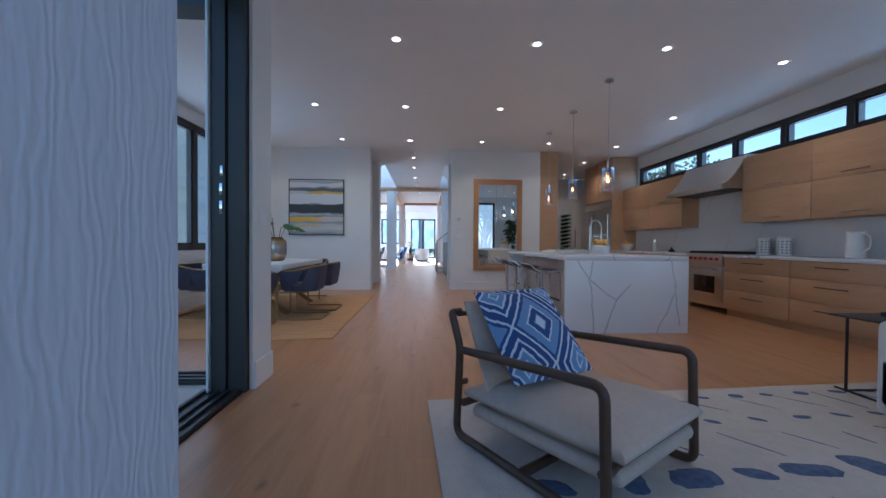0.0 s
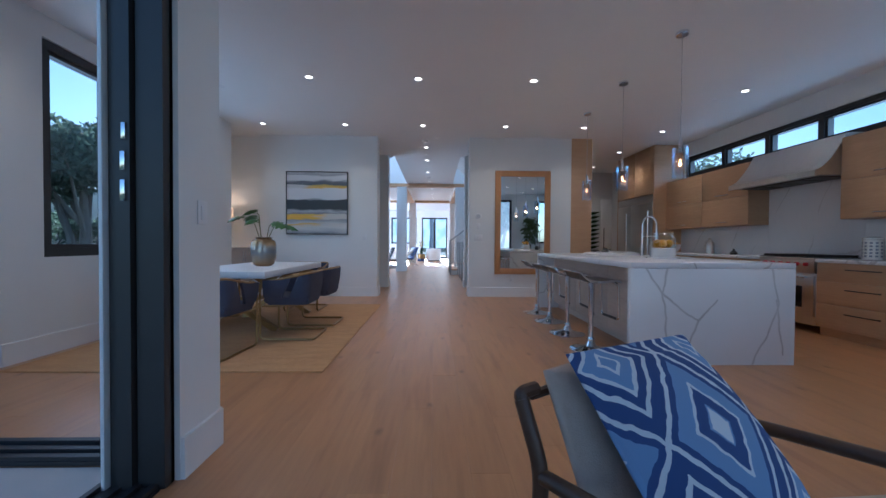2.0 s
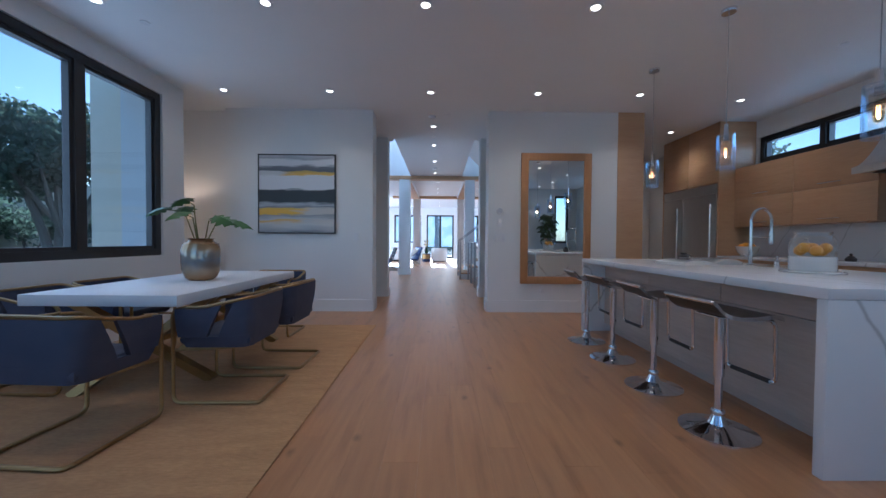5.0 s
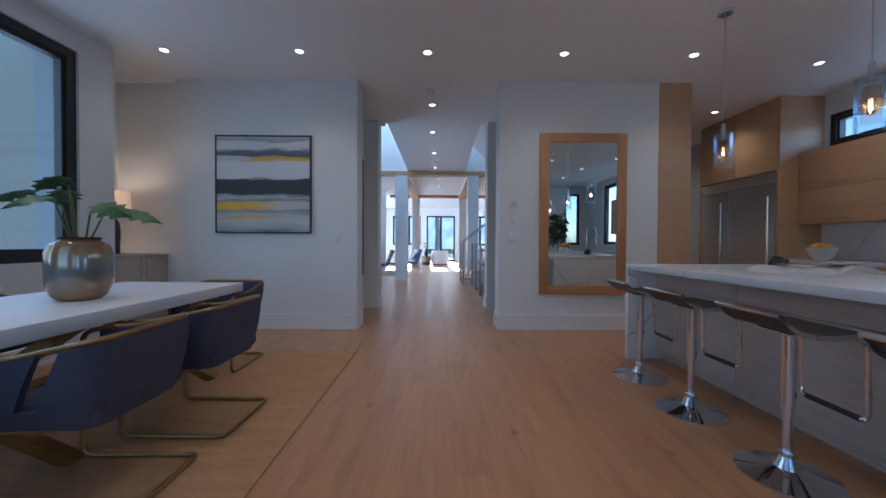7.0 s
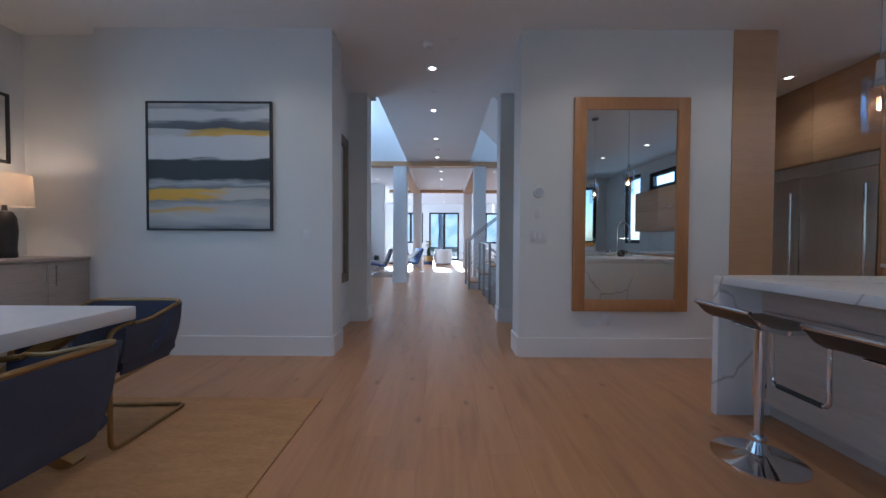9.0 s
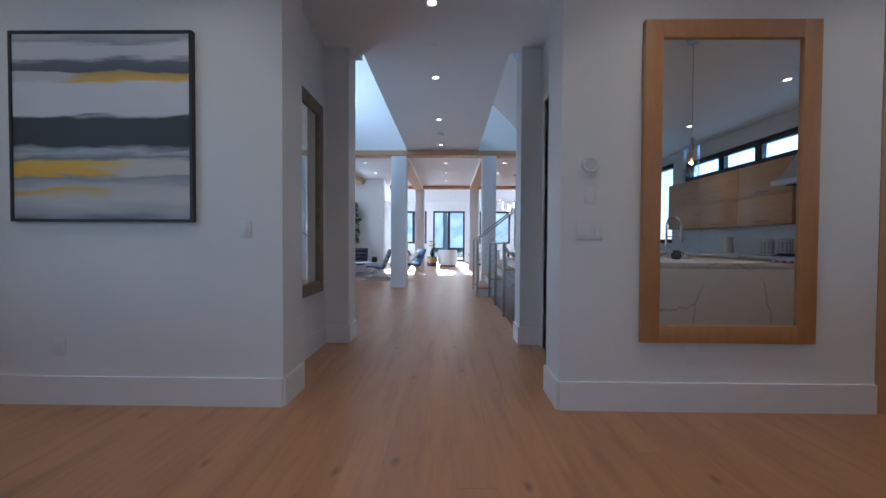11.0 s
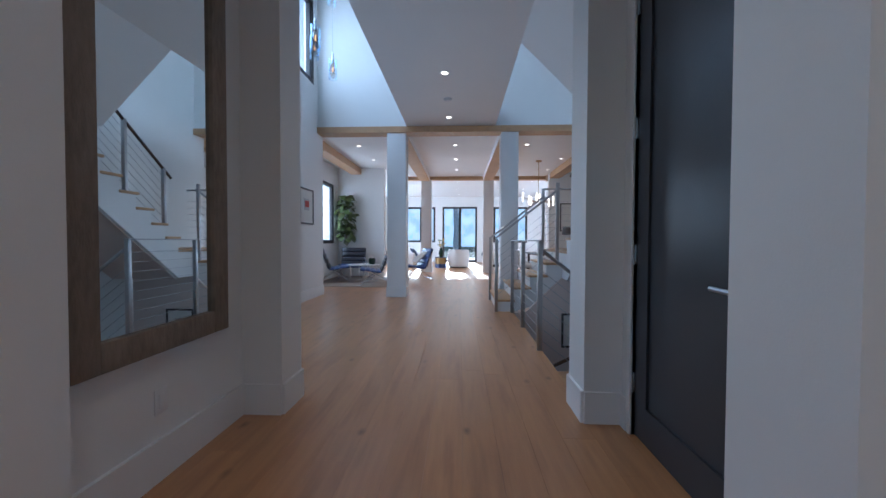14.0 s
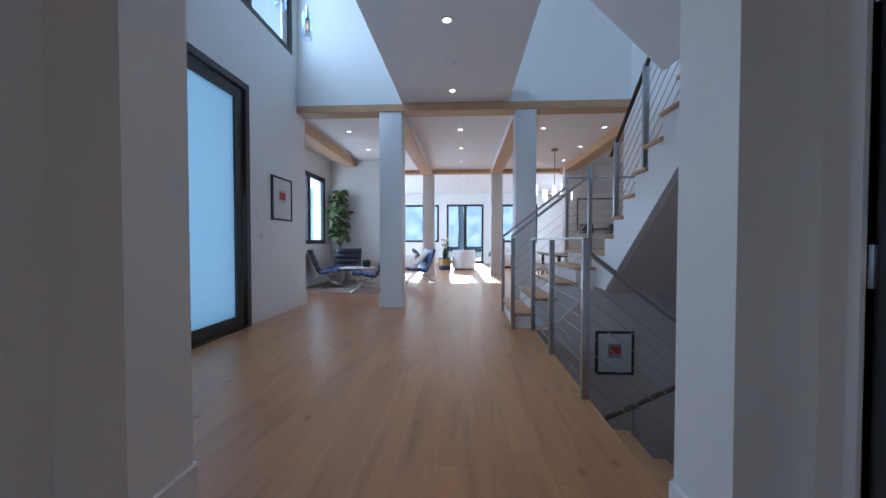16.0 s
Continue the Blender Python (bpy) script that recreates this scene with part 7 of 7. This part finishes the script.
for k in range(10):
    a = k * math.tau / 10
    r = 0.42 if k % 2 else 0.28
    x, y, z = r * math.cos(a), r * math.sin(a), 2.06 + 0.07 * (k % 3)
    arm = part("arm", bar([(0, 0, 2.16), (x, y, z + 0.08)], 0.006), M_BRASS, cd)
    part("light_tube", lathe([(0, -0.02), (0.012, -0.02), (0.012, 0.22), (0, 0.22)], 12, (x, y, z)), M_TUBE, cd)
setting("wall_great_nook", boxes(((3.40, 20.75, 0), (5.60, 20.95, C2))), M_WALL, "white wall behind the console table")
cs = thing("console_table", "pale wooden console table against the wall", "table", pose(4.3, 20.55, 0))
part("body", rbox((-0.85, -0.18, 0.45), (0.85, 0.18, 0.86), 0.006), M_OAK, cs)
for x in (-0.75, 0.75):
    part("leg", boxes(((x - 0.03, -0.15, 0), (x + 0.03, 0.15, 0.45))), M_BLACK, cs, smooth=False)
for x in (3.95, 4.75):
    l2 = thing("table_lamp", "table lamp with a black drum shade", "lamp", pose(x, 20.5, 0.861), group="console lamps")
    part("base", lathe([(0, 0), (0.07, 0), (0.05, 0.1), (0.08, 0.25), (0.02, 0.42), (0, 0.42)], 18), M_CERAMIC, l2)
    part("shade", lathe([(0.19, 0.43), (0.17, 0.68), (0.165, 0.68), (0.185, 0.43)], 24), M_DARK, l2)
framed("picture", "framed drawing on the wall above the console", "picture", pose(4.3, 20.748, 1.85), 0.55, 0.45, 0.03, 0.03, M_BLACK, M_PAPER, "print")

# ---- garden ----
def crown_mesh(name, seed, n, radius, height, material):
    rr = random.Random(seed)
    v, f = [], []
    blobs = [(rr.uniform(-0.75, 0.75) * radius, rr.uniform(-0.75, 0.75) * radius, height * rr.uniform(0.50, 0.93), radius * rr.uniform(0.28, 0.5)) for _ in range(15)]
    for _ in range(n):
        bx, by, bz, br = rr.choice(blobs)
        d = Vector((rr.gauss(0, 1), rr.gauss(0, 1), rr.gauss(0, 0.75))).normalized() * br * rr.uniform(0.55, 1.08)
        c = Vector((bx, by, bz)) + d
        u = Vector((rr.uniform(-1, 1), rr.uniform(-1, 1), rr.uniform(-1, 1))).normalized()
        w = u.cross(Vector((rr.uniform(-1, 1), rr.uniform(-1, 1), rr.uniform(-1, 1)))).normalized()
        s = rr.uniform(0.07, 0.17)
        k = len(v)
        v += [tuple(c + u * s), tuple(c + w * s * 0.55), tuple(c - u * s), tuple(c - w * s * 0.55)]
        f.append((k, k + 1, k + 2, k + 3))
    me = bpy.data.meshes.new(name)
    me.from_pydata(v, [], f)
    me.materials.append(material)
    return me, blobs


def tree(x, y, height, seed, radius=2.6, n=11000, z=-0.03, material=M_TREELEAF):
    rr = random.Random(seed * 7)
    tr_ = thing("tree", "dark green broadleaf garden tree with gnarled limbs", "tree", pose(x, y, z), group="garden trees")
    me, blobs = crown_mesh("crown", seed, n, radius, height, material)
    o = new("crown", me)
    o.parent = tr_
    part("trunk", bar([(0, 0, 0), (rr.uniform(-0.1, 0.1), 0.05, height * 0.25), (rr.uniform(-0.25, 0.25), rr.uniform(-0.2, 0.2), height * 0.6)], [0.28, 0.2, 0.11], 9), M_BARK, tr_)
    for k in range(4):
        a = rr.uniform(0, math.tau)
        part("stem", bar([(0.3 * math.cos(a), 0.3 * math.sin(a), 0), (0.6 * math.cos(a), 0.7 * math.sin(a), height * 0.22), (0.9 * math.cos(a + 0.5), 0.9 * math.sin(a + 0.5), height * 0.42), (1.5 * math.cos(a + 0.2), 1.5 * math.sin(a + 0.2), height * 0.66)], [0.20, 0.15, 0.12, 0.05], 7), M_BARK, tr_)
    for bx, by, bz, br in blobs[:8]:
        part("limb", bar([(0, 0.03, height * rr.uniform(0.15, 0.35)), (bx * 0.5, by * 0.5, bz * 0.62), (bx, by, bz)], [0.12, 0.07, 0.025], 6), M_BARK, tr_)


for x, y, h, sd_ in ((-15.0, 18.8, 6.6, 1), (-16.5, 14.0, 6.9, 2), (-14.5, 23.8, 6.4, 3), (-18.0, 10.0, 6.8, 4), (-13.0, 29.5, 6.2, 5)):
    tree(x, y, h, sd_)
tree(15.0, 24.0, 6.2, 10, n=5000)
tree(1.5, -14.0, 6.0, 21, n=7000)
tree(6.0, -15.5, 6.4, 22, n=7000)
# grey bark paled: sunlit haze is put into its colour
M_HAZED_BARK = mat("hazed_grey_bark", (0.42, 0.44, 0.46), 0.85, grain=(0.30, 0.32, 0.34), scale=8, bump=0.4, bump_scale=25)
bare = thing("tree", "bare slender tree trunk beyond the terrace", "tree", pose(0.25, 33.6, -0.03))
part("trunk", bar([(0, 0, 0), (0.06, 0, 2.0), (-0.05, 0.05, 4.5), (0.1, 0, 7.0)], [0.21, 0.18, 0.15, 0.08], 9), M_HAZED_BARK, bare)
for k in range(9):
    a = k * 2.1
    part("limb", bar([(0, 0, 2.6 + k * 0.35), (0.5 * math.cos(a), 0.5 * math.sin(a), 3.3 + k * 0.4), (1.1 * math.cos(a + 0.3), 1.1 * math.sin(a + 0.3), 4.2 + k * 0.4)], [0.05, 0.03, 0.012], 6), M_HAZED_BARK, bare)
for k in range(9):
    sx, sy = -21.5 + 1.2 * math.sin(k * 2.3), 9.0 + 3.1 * k
    sh_ = thing("shrub", "dense grey-green garden shrub before the fence", "shrub", pose(sx, sy, -0.03), group="garden shrubs")
    o = new("foliage", crown_mesh("foliage", 40 + k, 2600, 1.9, 2.9 + 0.5 * math.sin(k * 1.9), M_TREELEAF)[0])
    o.parent = sh_
    for q in range(3):
        part("stem", bar([(0.15 * q - 0.15, 0, 0), (0.5 * math.cos(q * 2.1 + k), 0.5 * math.sin(q * 2.1 + k), 1.0), (0.9 * math.cos(q * 2.1 + k), 0.9 * math.sin(q * 2.1 + k), 1.9)], [0.07, 0.05, 0.02], 6), M_BARK, sh_)
gw = thing("garden_wall", "tall pale rendered wall at the edge of the garden", "wall", pose(-24, 18, -0.03))
part("wall_face", boxes(((-0.2, -16, 0), (0.0, 24, 4.7))), M_CREAM, gw, smooth=False)
part("coping", boxes(((-0.25, -16, 4.701), (0.05, 24, 4.80))), M_CONCRETE, gw, smooth=False)
for k in range(9):
    part("pier", boxes(((0.001, -15 + k * 4.5, 0), (0.12, -14.6 + k * 4.5, 4.7))), M_CREAM, gw, smooth=False)
# distant trees: daylight haze is put into the colour, which also glows
M_HAZE = bpy.data.materials.new("painted_haze")
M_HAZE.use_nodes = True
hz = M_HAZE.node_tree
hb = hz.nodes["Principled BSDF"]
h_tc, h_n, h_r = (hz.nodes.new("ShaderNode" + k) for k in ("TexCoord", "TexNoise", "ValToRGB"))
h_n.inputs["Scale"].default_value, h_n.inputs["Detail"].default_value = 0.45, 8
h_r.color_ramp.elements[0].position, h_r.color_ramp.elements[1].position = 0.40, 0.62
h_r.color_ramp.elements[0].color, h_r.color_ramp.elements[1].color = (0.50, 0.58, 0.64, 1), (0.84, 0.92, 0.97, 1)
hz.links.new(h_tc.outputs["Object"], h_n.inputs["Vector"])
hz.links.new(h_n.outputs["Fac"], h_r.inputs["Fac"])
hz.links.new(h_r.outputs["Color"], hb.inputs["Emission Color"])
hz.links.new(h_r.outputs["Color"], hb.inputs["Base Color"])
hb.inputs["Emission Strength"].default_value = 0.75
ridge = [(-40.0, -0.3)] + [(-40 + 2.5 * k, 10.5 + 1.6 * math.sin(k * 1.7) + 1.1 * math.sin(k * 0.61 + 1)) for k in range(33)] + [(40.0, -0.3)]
setting("backdrop", prism(ridge, "y", 78.0, 78.3), M_HAZE, "backdrop of distant trees with pale haze and glow painted in")
setting("terrace", boxes(((-3.5, 27.5, -0.05), (6.0, 33.0, -0.015))), M_CONCRETE, "pale concrete terrace outside the sliding door")

# ---- floor boards ----
def boards():
    fl = setting("floor", boxes(((-3.95, 3.86, -0.30), (6.02, 11.12, -0.012)), ((-0.62, 1.91, -0.30), (6.02, 3.86, -0.012)), ((0.07, R0 - 0.2, -0.30), (6.02, 1.91, -0.012)), ((-2.42, 11.12, -0.30), (1.36, 14.42, -0.012)), ((3.30, 11.12, -0.3), (6.02, 13.05, -0.012)), ((-2.42, 14.42, -0.3), (3.10, 15.98, -0.012)), ((-3.55, 15.98, -0.3), (5.8, 27.5, -0.012))), M_SUBFLOOR, "oiled oak floor of long wide planks")
    zones = [(-0.555, 1.295, 1.91, 27.3), (-0.62, -0.555, 1.91, 4.08), (1.295, 6.02, 1.91, 11.12), (-3.74, -0.555, 4.08, 11.12), (0.07, 6.02, R0 - 0.2, 1.91), (-2.22, -0.555, 11.12, 15.98),
             (1.295, 1.345, 11.12, 14.42), (3.4, 6.02, 11.12, 12.9), (1.295, 3.10, 14.42, 15.98), (-3.35, -0.555, 15.98, 27.3), (1.295, 5.6, 15.98, 27.3)]
    rng = random.Random(4)
    W = 0.185
    shared = {}
    rest_v, rest_f = [], []
    count = 0
    k0 = int(-3.95 / W) - 1
    for k in range(k0, 34):
        x0, x1 = k * W, (k + 1) * W
        for zx0, zx1, zy0, zy1 in zones:
            a, b = max(x0, zx0), min(x1, zx1)
            if b - a < 0.01:
                continue
            y = zy0 - rng.uniform(0, 1.6)
            while y < zy1:
                L = rng.choice((1.4, 1.8, 2.2))
                c, d = max(y, zy0), min(y + L, zy1)
                y += L
                if d - c < 0.02:
                    continue
                near = -0.8 < x0 < 1.9 and 3.0 < c < 15.6
                if near and count < 300:
                    key = (round(b - a, 3), round(d - c, 3))
                    if key not in shared:
                        w, l = b - a, d - c
                        bm = bmesh.new()
                        e = 0.0005
                        top = [(e, e), (w - e, e), (w - e, l - e), (e, l - e)]
                        out = [(0.0001, 0.0001), (w - 0.0001, 0.0001), (w - 0.0001, l - 0.0001), (0.0001, l - 0.0001)]
                        t = [bm.verts.new((p, q, 0.0)) for p, q in top]
                        o = [bm.verts.new((p, q, -0.0015)) for p, q in out]
                        u = [bm.verts.new((p, q, -0.012)) for p, q in out]
                        bm.faces.new(t)
                        for i in range(4):
                            j = (i + 1) % 4
                            bm.faces.new((t[i], o[i], o[j], t[j]))
                            bm.faces.new((o[i], u[i], u[j], o[j]))
                        bmesh.ops.recalc_face_normals(bm, faces=bm.faces[:])
                        shared[key] = mesh("plank", bm, M_PLANK)
                    p = new("plank", shared[key])
                    p.location = (a, c, 0)
                    p.parent = fl
                    count += 1
                else:
                    n = len(rest_v)
                    e = 0.0005
                    rest_v += [(a + e, c + e, 0), (b - e, c + e, 0), (b - e, d - e, 0), (a + e, d - e, 0), (a, c, -0.0015), (b, c, -0.0015), (b, d, -0.0015), (a, d, -0.0015)]
                    rest_f += [(n, n + 1, n + 2, n + 3), (n, n + 4, n + 5, n + 1), (n + 1, n + 5, n + 6, n + 2), (n + 2, n + 6, n + 7, n + 3), (n + 3, n + 7, n + 4, n)]
    me = bpy.data.meshes.new("planks")
    me.from_pydata(rest_v, [], rest_f)
    me.materials.append(M_PLANK_ISLAND)
    ob = new("planks", me)
    ob.parent = fl
    tagged(ob, "oiled oak planks", kind="stuff")


def island_variant(src, name, amount):
    """The same planks, joined: each varies by its own island."""
    m = src.copy()
    m.name = name
    t = m.node_tree
    geo = t.nodes.new("ShaderNodeNewGeometry")
    for n in list(t.nodes):
        if n.type == "OBJECT_INFO":
            for l in list(n.outputs["Random"].links):
                t.links.new(geo.outputs["Random Per Island"], l.to_socket)
            t.nodes.remove(n)
    return m


M_PLANK_ISLAND = island_variant(M_PLANK, "oiled_oak_planks_joined", 0.17)
boards()
